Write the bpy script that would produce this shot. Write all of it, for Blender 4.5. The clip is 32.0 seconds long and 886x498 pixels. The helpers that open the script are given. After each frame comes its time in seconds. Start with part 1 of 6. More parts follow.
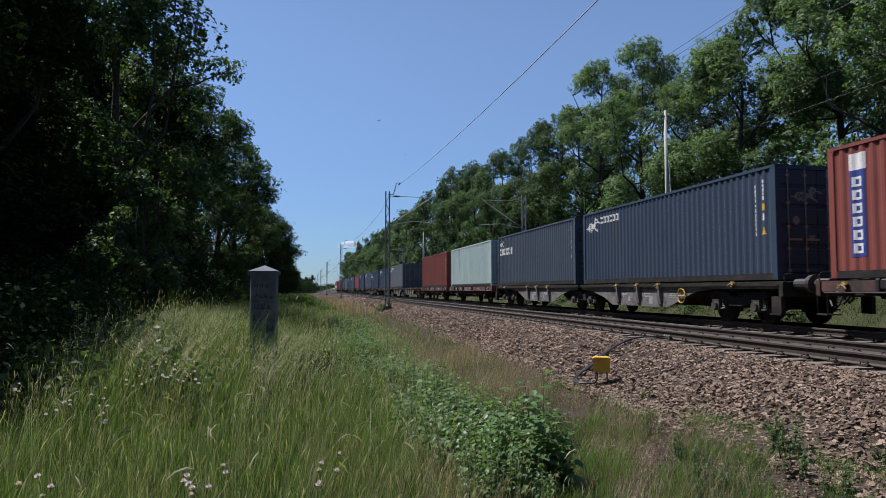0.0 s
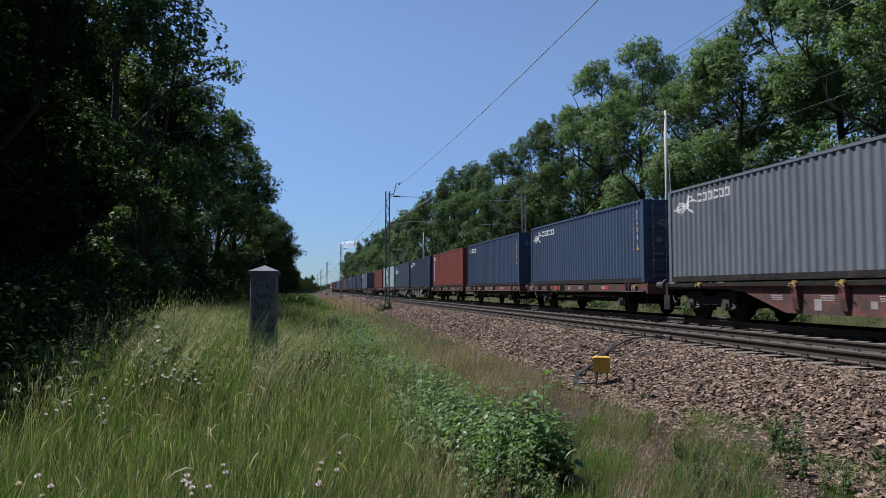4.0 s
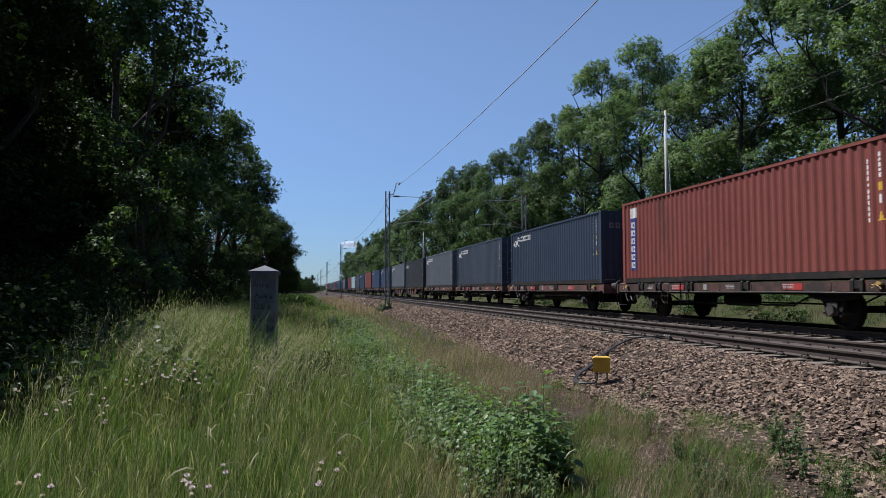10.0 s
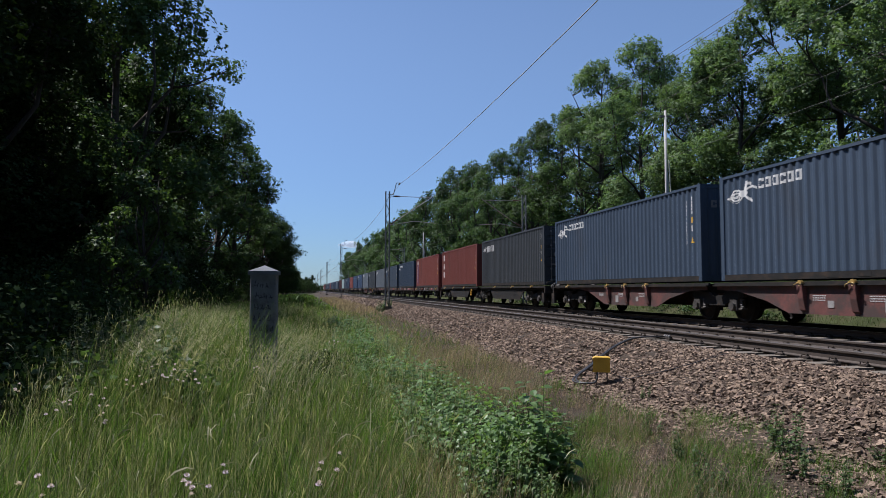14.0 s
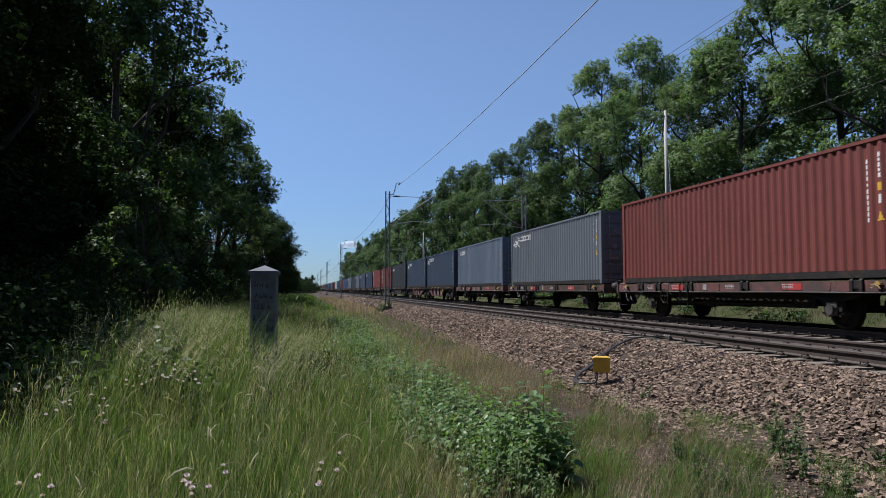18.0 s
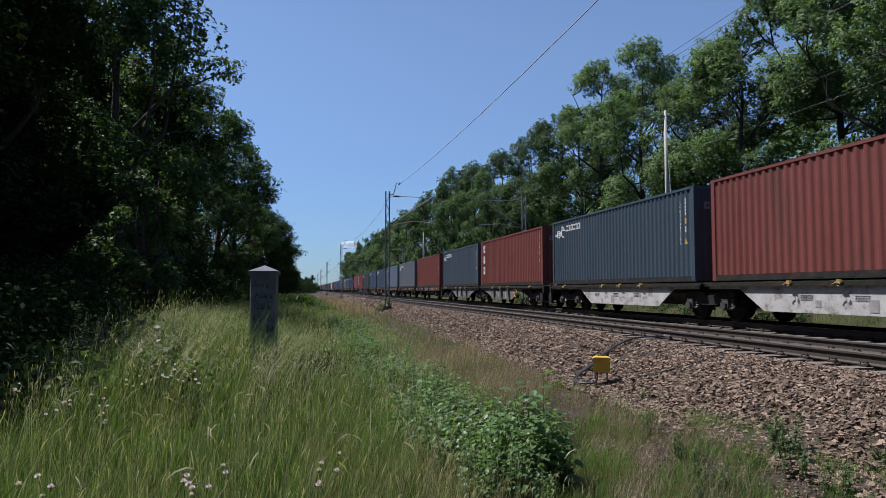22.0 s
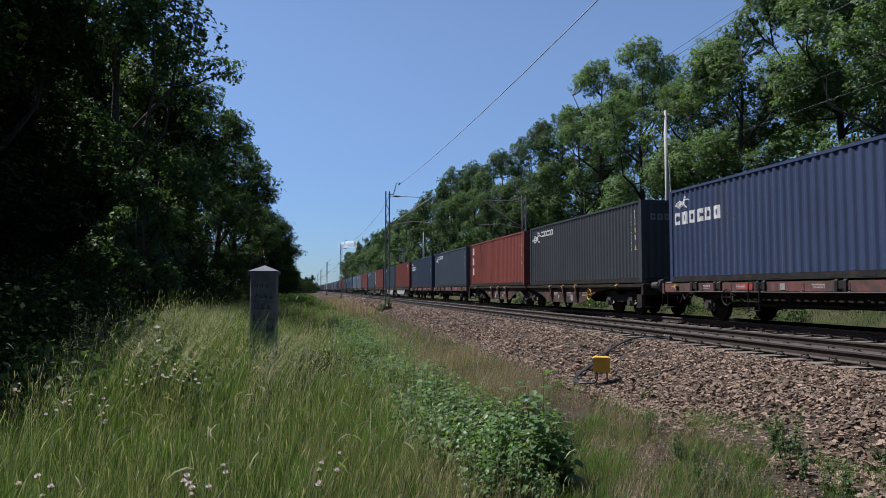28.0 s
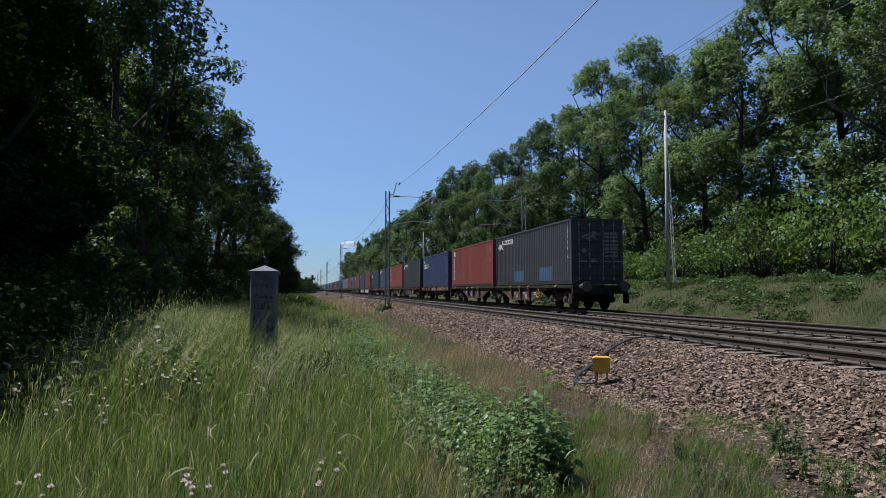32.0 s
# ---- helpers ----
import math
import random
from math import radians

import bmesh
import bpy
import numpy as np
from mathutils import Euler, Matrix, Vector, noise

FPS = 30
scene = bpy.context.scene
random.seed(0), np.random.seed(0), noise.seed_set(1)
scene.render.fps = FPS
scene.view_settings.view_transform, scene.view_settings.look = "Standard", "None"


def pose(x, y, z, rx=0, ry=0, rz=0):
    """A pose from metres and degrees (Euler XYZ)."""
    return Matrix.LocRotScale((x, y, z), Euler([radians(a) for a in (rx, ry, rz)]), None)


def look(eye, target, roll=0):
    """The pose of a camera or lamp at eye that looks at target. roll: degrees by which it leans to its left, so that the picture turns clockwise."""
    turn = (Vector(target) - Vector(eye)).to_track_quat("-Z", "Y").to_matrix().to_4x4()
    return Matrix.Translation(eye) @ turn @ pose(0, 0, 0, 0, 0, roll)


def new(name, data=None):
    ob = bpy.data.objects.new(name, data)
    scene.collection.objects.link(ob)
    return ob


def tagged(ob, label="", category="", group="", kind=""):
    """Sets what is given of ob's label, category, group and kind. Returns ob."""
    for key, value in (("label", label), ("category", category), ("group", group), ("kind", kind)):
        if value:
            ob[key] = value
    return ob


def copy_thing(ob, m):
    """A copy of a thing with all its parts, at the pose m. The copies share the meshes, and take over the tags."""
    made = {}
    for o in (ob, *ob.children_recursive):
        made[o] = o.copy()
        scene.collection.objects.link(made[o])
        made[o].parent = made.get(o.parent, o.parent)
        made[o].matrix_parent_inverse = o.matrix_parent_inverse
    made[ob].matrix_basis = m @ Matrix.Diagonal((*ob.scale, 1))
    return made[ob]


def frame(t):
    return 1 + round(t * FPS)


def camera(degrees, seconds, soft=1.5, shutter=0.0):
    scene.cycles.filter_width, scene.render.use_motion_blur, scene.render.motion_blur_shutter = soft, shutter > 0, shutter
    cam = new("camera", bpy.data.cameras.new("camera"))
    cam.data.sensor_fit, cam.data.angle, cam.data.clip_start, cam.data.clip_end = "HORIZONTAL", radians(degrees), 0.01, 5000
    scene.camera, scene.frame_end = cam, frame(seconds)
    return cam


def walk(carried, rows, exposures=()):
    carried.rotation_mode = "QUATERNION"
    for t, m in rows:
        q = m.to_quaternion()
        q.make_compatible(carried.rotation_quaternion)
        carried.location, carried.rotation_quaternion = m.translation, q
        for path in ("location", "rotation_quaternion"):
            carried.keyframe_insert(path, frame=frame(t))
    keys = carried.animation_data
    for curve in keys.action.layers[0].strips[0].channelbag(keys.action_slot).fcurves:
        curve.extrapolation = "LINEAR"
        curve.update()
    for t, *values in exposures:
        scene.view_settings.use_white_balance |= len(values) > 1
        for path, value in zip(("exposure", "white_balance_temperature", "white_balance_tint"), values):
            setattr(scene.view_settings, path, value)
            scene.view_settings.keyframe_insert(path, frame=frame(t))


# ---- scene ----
YAW, TILT, EYE = radians(11.23), radians(3.356), Vector((0.0, 0.0, 0.905))
AIM = EYE + Vector((math.sin(YAW) * math.cos(TILT), math.cos(YAW) * math.cos(TILT), math.sin(TILT))) * 10
cam = camera(65.13, 32.0, soft=0.8, shutter=0.1)
walk(cam, [(0.0, look(EYE, AIM)), (32.0, look(EYE, AIM))], exposures=[(0.0, 0.60, 6020, 16), (32.0, 0.60, 6020, 16)])

# ---- world and sun ----
SUN_EL, SUN_AZ = radians(61), radians(-54)     # azimuth from the line's far end, towards the wood beside the path
world = bpy.data.worlds.new("sky")
scene.world = world
world.use_nodes = True
wn = world.node_tree.nodes
sky = wn.new("ShaderNodeTexSky")
sky.sky_type, sky.sun_disc, sky.sun_elevation, sky.sun_rotation = "NISHITA", False, SUN_EL, SUN_AZ
sky.air_density, sky.dust_density, sky.ozone_density = 1.0, 0.1, 2.4
wn["Background"].inputs["Strength"].default_value = 0.078
# a clear, dry horizon: the haze of the sky model is thinned evenly all round towards the ground
place, parts_, thin, haze, clear = (wn.new("ShaderNode" + k) for k in ("TexCoord", "SeparateXYZ", "MapRange", "Mix", "VectorMath"))
thin.interpolation_type = "SMOOTHSTEP"
for i, v in ((1, -0.12), (2, 0.40), (3, 1.0), (4, 0.0)):
    thin.inputs[i].default_value = v
haze.data_type = "RGBA"
haze.inputs[6].default_value, haze.inputs[7].default_value = (1, 1, 1, 1), (0.28, 0.47, 0.74, 1)
clear.operation = "MULTIPLY"
wl = world.node_tree.links.new
wl(place.outputs["Generated"], parts_.inputs[0])
wl(parts_.outputs["Z"], thin.inputs[0])
wl(thin.outputs[0], haze.inputs[0])
wl(sky.outputs[0], clear.inputs[0])
wl(haze.outputs[2], clear.inputs[1])
wl(clear.outputs[0], wn["Background"].inputs["Color"])
sun_data = bpy.data.lights.new("sun", "SUN")
sun_data.energy, sun_data.angle, sun_data.color = 5.0, radians(0.55), (1.0, 0.95, 0.87)
sun = new("sun", sun_data)
SUN_DIR = Vector((math.sin(SUN_AZ) * math.cos(SUN_EL), math.cos(SUN_AZ) * math.cos(SUN_EL), math.sin(SUN_EL)))
sun.matrix_world = look(SUN_DIR * 60, (0, 0, 0))


# ---- materials ----
def mat(name, col, rough=0.6, metal=0.0, var=0.18, scale=3.0, fine=40.0, bump=0.15, second=None, amount=0.5, spec=0.5, rand=0.0, stretch=(1, 1, 1), translucent=0.0, island=0.0):
    """A painted, stony or leafy surface: a base colour that drifts at two scales, stains of a second colour, and fine relief."""
    m = bpy.data.materials.new(name)
    m.use_nodes = True
    nt = m.node_tree
    n, ln = nt.nodes, nt.links.new
    b = n["Principled BSDF"]
    b.inputs["Roughness"].default_value, b.inputs["Metallic"].default_value = rough, metal
    b.inputs["Specular IOR Level"].default_value = spec
    tc, mp = n.new("ShaderNodeTexCoord"), n.new("ShaderNodeMapping")
    mp.inputs["Scale"].default_value = stretch
    ln(tc.outputs["Object"], mp.inputs["Vector"])
    big, small = n.new("ShaderNodeTexNoise"), n.new("ShaderNodeTexNoise")
    for nd, s, d in ((big, scale, 4), (small, fine, 3)):
        nd.inputs["Scale"].default_value, nd.inputs["Detail"].default_value = s, d
        ln(mp.outputs[0], nd.inputs["Vector"])
    mixed = n.new("ShaderNodeMix")
    mixed.data_type = "FLOAT"
    mixed.inputs[0].default_value = 0.4
    ln(big.outputs["Fac"], mixed.inputs[2])
    ln(small.outputs["Fac"], mixed.inputs[3])
    ramp = n.new("ShaderNodeMapRange")
    ramp.inputs[1].default_value, ramp.inputs[2].default_value = 0.3, 0.7
    ramp.inputs[3].default_value, ramp.inputs[4].default_value = 1 - var, 1 + var
    ln(mixed.outputs[0], ramp.inputs[0])
    fac = ramp.outputs[0]
    for amount_r, node, out in ((rand, "ShaderNodeObjectInfo", "Random"), (island, "ShaderNodeNewGeometry", "Random Per Island")):
        if amount_r:
            src, mr, mul = n.new(node), n.new("ShaderNodeMapRange"), n.new("ShaderNodeMath")
            mr.inputs[3].default_value, mr.inputs[4].default_value = 1 - amount_r, 1 + amount_r
            ln(src.outputs[out], mr.inputs[0])
            mul.operation = "MULTIPLY"
            ln(fac, mul.inputs[0])
            ln(mr.outputs[0], mul.inputs[1])
            fac = mul.outputs[0]
    tint = n.new("ShaderNodeVectorMath")
    tint.operation = "SCALE"
    tint.inputs[0].default_value = col
    ln(fac, tint.inputs["Scale"])
    colour = tint.outputs[0]
    if second:
        st, cr, mx = n.new("ShaderNodeTexNoise"), n.new("ShaderNodeMapRange"), n.new("ShaderNodeMix")
        st.inputs["Scale"].default_value, st.inputs["Detail"].default_value = scale * 0.7 + 0.2, 6
        st.inputs["Roughness"].default_value = 0.7
        ln(mp.outputs[0], st.inputs["Vector"])
        cr.inputs[1].default_value, cr.inputs[2].default_value = 0.62 - amount * 0.3, 0.78 - amount * 0.3
        ln(st.outputs["Fac"], cr.inputs[0])
        mx.data_type = "RGBA"
        ln(cr.outputs[0], mx.inputs[0])
        ln(colour, mx.inputs[6])
        mx.inputs[7].default_value = (*second, 1)
        colour = mx.outputs[2]
    ln(colour, b.inputs["Base Color"])
    if bump:
        bp = n.new("ShaderNodeBump")
        bp.inputs["Strength"].default_value, bp.inputs["Distance"].default_value = bump, 0.02
        ln(small.outputs["Fac"], bp.inputs["Height"])
        ln(bp.outputs[0], b.inputs["Normal"])
    if translucent:
        tr, ms = n.new("ShaderNodeBsdfTranslucent"), n.new("ShaderNodeMixShader")
        up = n.new("ShaderNodeVectorMath")
        up.operation = "MULTIPLY"
        up.inputs[1].default_value = (1.35, 1.45, 0.7)
        ln(colour, up.inputs[0])
        ln(up.outputs[0], tr.inputs["Color"])
        ms.inputs[0].default_value = translucent
        ln(b.outputs[0], ms.inputs[1])
        ln(tr.outputs[0], ms.inputs[2])
        ln(ms.outputs[0], n["Material Output"].inputs["Surface"])
    return m


M = {}
for name, col in (("navy", (0.034, 0.052, 0.081)), ("slate_blue", (0.054, 0.072, 0.097)), ("blue", (0.0451, 0.07134, 0.1214)), ("dusk_blue", (0.045, 0.066, 0.098)), ("sky_blue", (0.1148, 0.1492, 0.1927)), ("pale_slate", (0.118, 0.137, 0.155)),
                  ("dark_grey", (0.041, 0.047, 0.053)), ("grey", (0.1066, 0.1189, 0.1189)), ("teal", (0.040, 0.061, 0.082)), ("royal", (0.03772, 0.05494, 0.1066)), ("mint", (0.3444, 0.4428, 0.4264))):
    M[name] = mat("paint_" + name, col, rough=0.55, spec=0.25, var=0.16, scale=0.9, fine=9, bump=0.05, second=tuple(c * 0.6 + 0.02 for c in col), amount=0.25, rand=0.06, stretch=(1, 1, 0.25))
for name, col in (("red", (0.190, 0.056, 0.044)), ("oxide", (0.158, 0.047, 0.038)), ("orange_red", (0.2952, 0.0697, 0.041))):
    M[name] = mat("paint_" + name, col, rough=0.6, spec=0.25, var=0.18, scale=0.9, fine=9, bump=0.06, second=(0.1066, 0.041, 0.0328), amount=0.3, rand=0.06, stretch=(1, 1, 0.25))
M["white"] = mat("white_paint", (0.5904, 0.5904, 0.574), var=0.12)
M["yellow"] = mat("yellow_paint", (0.5084, 0.3034, 0.0246), var=0.12, second=(0.246, 0.164, 0.0656), amount=0.15)
M["signal_red"] = mat("signal_red_paint", (0.328, 0.0328, 0.0287), var=0.25)
M["deep_blue"] = mat("band_blue_paint", (0.0246, 0.041, 0.1968), var=0.1)
M["patch_blue"] = mat("patch_blue_paint", (0.036, 0.090, 0.170), var=0.2, scale=2)
M["black"] = mat("sooty_black_steel", (0.01476, 0.01394, 0.01312), rough=0.75, var=0.4, second=(0.041, 0.0287, 0.0205), amount=0.4, spec=0.25)
M["wagon_red"] = mat("wagon_red_paint", (0.1353, 0.0492, 0.041), rough=0.7, var=0.4, scale=2.2, second=(0.0574, 0.0369, 0.0328), amount=0.7, rand=0.15)
M["wagon_brown"] = mat("wagon_brown_paint", (0.082, 0.0369, 0.02624), rough=0.75, var=0.4, scale=2.2, second=(0.0246, 0.0164, 0.01312), amount=0.7)
M["wagon_grey"] = mat("wagon_grey_paint", (0.1394, 0.1353, 0.1312), rough=0.65, var=0.3, second=(0.0492, 0.0369, 0.0287), amount=0.45)
M["wagon_white"] = mat("wagon_white_paint", (0.4264, 0.4182, 0.4018), rough=0.6, var=0.25, second=(0.1312, 0.0902, 0.0656), amount=0.4)
M["steel"] = mat("worn_steel", (0.2706, 0.2542, 0.2378), rough=0.45, metal=0.7, var=0.25)
M["rail"] = mat("rusty_rail_steel", (0.05084, 0.03854, 0.03116), rough=0.7, metal=0.1, var=0.3, scale=4)
M["rail_top"] = mat("polished_rail_head", (0.3444, 0.3362, 0.328), rough=0.3, metal=0.9, var=0.1, bump=0.02)
M["concrete"] = mat("weathered_concrete", (0.1271, 0.1066, 0.082), rough=0.9, var=0.2, scale=5, fine=80, second=(0.0902, 0.0738, 0.0615), amount=0.4, rand=0.1)
M["mast"] = mat("galvanised_mast", (0.1476, 0.1517, 0.1517), rough=0.6, metal=0.3, var=0.2)
M["pole"] = mat("pale_concrete_pole", (0.3772, 0.369, 0.3526), rough=0.85, var=0.15)
M["wire"] = mat("dull_copper_wire", (0.082, 0.0779, 0.0697), rough=0.6, metal=0.3, var=0.1, bump=0)
M["bright_wire"] = mat("bright_aluminium_wire", (0.5084, 0.5084, 0.492), rough=0.4, metal=0.4, var=0.1, bump=0)
M["ceramic"] = mat("brown_ceramic", (0.082, 0.0492, 0.0369), rough=0.25, var=0.1)
M["rubber"] = mat("black_cable_rubber", (0.0205, 0.0205, 0.02214), rough=0.5, var=0.2)
M["post"] = mat("blue_grey_painted_stone", (0.1312, 0.1353, 0.146), rough=0.85, var=0.3, scale=6, fine=70, bump=0.5, second=(0.0738, 0.0738, 0.082), amount=0.4)
M["post_cap"] = mat("pale_stone_cap", (0.1066, 0.1148, 0.1312), rough=0.85, var=0.2, scale=6, fine=70, bump=0.4)
M["ink"] = mat("dark_scrawl_paint", (0.0246, 0.0246, 0.0369), var=0.2)
M["stone"] = mat("ballast_stone", (0.172, 0.126, 0.092), rough=0.9, var=0.25, scale=11, fine=90, bump=0.5, second=(0.0984, 0.0697, 0.0574), amount=0.45, island=0.72, spec=0.2)
M["stone_part"] = mat("ballast_stone_loose", (0.172, 0.126, 0.092), rough=0.9, var=0.25, scale=11, fine=90, bump=0.5, rand=0.6, spec=0.2)
# gravel: darkened so that it shows as shade in the gaps between stones
M["gravel"] = mat("gap_dark_gravel", (0.040, 0.030, 0.021), rough=0.95, var=0.55, scale=9, fine=45, bump=0.9, second=(0.0574, 0.0451, 0.0369), amount=0.5, spec=0.15)
M["earth"] = mat("grassy_earth", (0.034, 0.041, 0.016), rough=0.95, var=0.5, scale=0.7, fine=14, bump=0.8, second=(0.048, 0.042, 0.024), amount=0.5, spec=0.1)
M["grass"] = mat("meadow_grass", (0.072, 0.126, 0.027), rough=0.55, var=0.45, scale=1.3, fine=3, bump=0, island=0.75, spec=0.2, translucent=0.4, second=(0.1353, 0.1271, 0.05904), amount=0.35)
M["turf"] = mat("bank_turf", (0.082, 0.1148, 0.0451), rough=0.6, var=0.35, scale=0.8, fine=3, bump=0, island=0.4, spec=0.15, translucent=0.3, second=(0.0984, 0.0943, 0.0492), amount=0.3)
M["straw"] = mat("ripe_grass_heads", (0.275, 0.268, 0.175), rough=0.7, var=0.25, scale=1, fine=4, bump=0, island=0.35, spec=0.2, translucent=0.35)
M["dry"] = mat("dry_reddish_grass", (0.275, 0.212, 0.165), rough=0.8, var=0.45, scale=1.6, fine=5, bump=0, island=0.6, spec=0.15, translucent=0.3)
# leaf_mid: a middle leaf tone; lit edge crowns of the dark wood take it
M["leaf_mid"] = mat("mid_tone_leaves", (0.0574, 0.0984, 0.03772), rough=0.55, var=0.3, scale=0.35, fine=2, bump=0, island=0.25, spec=0.2, translucent=0.35, rand=0.15)
M["leaf"] = mat("oak_leaves", (0.1, 0.1558, 0.06724), rough=0.55, var=0.35, scale=0.35, fine=2, bump=0, island=0.3, spec=0.2, translucent=0.32, rand=0.2)
# leaf_dark: the wood's shade is put into this leaf colour
M["leaf_dark"] = mat("shade_dark_leaves", (0.025, 0.044, 0.015), rough=0.8, var=0.3, scale=0.35, fine=2, bump=0, island=0.3, spec=0.06, translucent=0.15, rand=0.2)
M["leaf_bright"] = mat("fresh_shrub_leaves", (0.100, 0.168, 0.060), rough=0.42, var=0.3, scale=0.8, fine=4, bump=0, island=0.35, spec=0.22, translucent=0.4, rand=0.15)
M["leaf_bank"] = mat("bank_shrub_leaves", (0.0779, 0.1353, 0.03936), rough=0.5, var=0.3, scale=0.8, fine=4, bump=0, island=0.25, spec=0.25, translucent=0.4, rand=0.15)
M["leaf_sapling"] = mat("sapling_leaves", (0.060, 0.098, 0.034), rough=0.5, var=0.3, scale=0.8, fine=4, bump=0, island=0.25, spec=0.25, translucent=0.4)
M["leaf_stalk"] = mat("pale_weed_leaves", (0.110, 0.125, 0.080), rough=0.7, var=0.3, scale=0.8, fine=4, bump=0, island=0.3, spec=0.15, translucent=0.3)
M["bark"] = mat("rough_bark", (0.041, 0.0328, 0.02542), rough=0.95, var=0.35, scale=3, fine=25, bump=0.8, stretch=(1, 1, 0.3))
M["petal"] = mat("pale_pink_petals", (0.5084, 0.41, 0.492), rough=0.6, var=0.1, translucent=0.3, bump=0)
M["cloud"] = mat("cloud_white_glow", (0.9, 0.9, 0.9), rough=1, var=0.05, bump=0, spec=0)
# a little emission whitens the cloud's grey, shaded side
cb_ = M["cloud"].node_tree.nodes["Principled BSDF"]
cb_.inputs["Emission Color"].default_value, cb_.inputs["Emission Strength"].default_value = (0.75, 0.85, 1.0, 1), 0.2
cb_.inputs["Alpha"].default_value = 0.16


# ---- mesh helpers ----
def box(bm, x0, x1, y0, y1, z0, z1):
    v = [bm.verts.new(p) for p in ((x0, y0, z0), (x1, y0, z0), (x1, y1, z0), (x0, y1, z0), (x0, y0, z1), (x1, y0, z1), (x1, y1, z1), (x0, y1, z1))]
    for f in ((3, 2, 1, 0), (4, 5, 6, 7), (0, 1, 5, 4), (1, 2, 6, 5), (2, 3, 7, 6), (3, 0, 4, 7)):
        bm.faces.new([v[i] for i in f])


def prism(bm, outline, axis, a0, a1):
    """Extrudes a 2D outline along an axis (0, 1, 2) from a0 to a1."""
    def at(p, a):
        return (a, *p) if axis == 0 else (p[0], a, p[1]) if axis == 1 else (*p, a)
    lo, hi = [bm.verts.new(at(p, a0)) for p in outline], [bm.verts.new(at(p, a1)) for p in outline]
    k = len(outline)
    for i in range(k):
        bm.faces.new((lo[i], lo[(i + 1) % k], hi[(i + 1) % k], hi[i]))
    bm.faces.new(lo[::-1])
    bm.faces.new(hi)


def disc(bm, c, r, a0, a1, axis, n=14, r1=None):
    """A round bar or cone along an axis from a0 to a1, about the point c of the other two axes."""
    r1 = r if r1 is None else r1
    def at(i, rr, a):
        p = (c[0] + rr * math.cos(math.tau * i / n), c[1] + rr * math.sin(math.tau * i / n))
        return (a, *p) if axis == 0 else (p[0], a, p[1]) if axis == 1 else (*p, a)
    lo, hi = [bm.verts.new(at(i, r, a0)) for i in range(n)], [bm.verts.new(at(i, r1, a1)) for i in range(n)]
    for i in range(n):
        bm.faces.new((lo[i], lo[(i + 1) % n], hi[(i + 1) % n], hi[i]))
    bm.faces.new(lo[::-1])
    bm.faces.new(hi)


def tube(bm, pts, r, n=6):
    """A pipe through points; r is one radius or one for each point."""
    pts = [Vector(p) for p in pts]
    rs = r if isinstance(r, (list, tuple)) else [r] * len(pts)
    rings = []
    for i, p in enumerate(pts):
        d = (pts[min(i + 1, len(pts) - 1)] - pts[max(i - 1, 0)]).normalized()
        a = d.cross(Vector((0, 0, 1)) if abs(d.z) < 0.9 else Vector((1, 0, 0))).normalized()
        b = d.cross(a)
        rings.append([bm.verts.new(p + (a * math.cos(math.tau * k / n) + b * math.sin(math.tau * k / n)) * rs[i]) for k in range(n)])
    for q, w in zip(rings, rings[1:]):
        for k in range(n):
            bm.faces.new((q[k], q[(k + 1) % n], w[(k + 1) % n], w[k]))
    bm.faces.new(rings[0][::-1])
    bm.faces.new(rings[-1])


def mesh_of(bm, name, material, smooth=False):
    bmesh.ops.recalc_face_normals(bm, faces=bm.faces)
    me = bpy.data.meshes.new(name)
    bm.to_mesh(me)
    bm.free()
    me.materials.append(material)
    if smooth:
        me.shade_smooth()
    return me


def build(shape, *args, **kw):
    bm = bmesh.new()
    shape(bm, *args, **kw)
    return bm


def part(name, bm, material, parent, label="", smooth=False, m=None):
    """Links a bmesh, or a mesh that is shared, as one mesh object under a thing or a part."""
    me = bm if isinstance(bm, bpy.types.Mesh) else mesh_of(bm, name, material, smooth)
    ob = new(name, me)
    ob.parent = parent
    if m is not None:
        ob.matrix_basis = m
    if label:
        ob["label"] = label
    if name in ("code_bars", "woody_base"):
        tagged(ob, kind="stuff")
    return ob


def thing(name, label, category, m=None, group="", kind=""):
    ob = tagged(new(name), label, category, group, kind)
    if m is not None:
        ob.matrix_basis = m
    return ob


def sheet(name, verts, faces, material, smooth=False):
    me = bpy.data.meshes.new(name)
    me.from_pydata(verts, [], faces)
    me.materials.append(material)
    if smooth:
        me.shade_smooth()
    return me


def quads_mesh(name, v, material, normals=None):
    """A mesh of loose quads from an array of shape (n, 4, 3), with a soft shading normal for each where given."""
    n = len(v)
    me = bpy.data.meshes.new(name)
    me.vertices.add(n * 4)
    me.vertices.foreach_set("co", v.reshape(-1).astype(np.float32))
    me.loops.add(n * 4)
    me.loops.foreach_set("vertex_index", np.arange(n * 4, dtype=np.int32))
    me.polygons.add(n)
    me.polygons.foreach_set("loop_start", np.arange(0, n * 4, 4, dtype=np.int32))
    me.update(calc_edges=True)
    me.materials.append(material)
    if normals is not None:
        me.normals_split_custom_set_from_vertices(np.repeat(normals, 4, 0).tolist())
    return me


# ---- ground and track bed ----
TRACK_NEAR, TRACK_FAR, GAUGE = 8.69, 12.69, 1.435
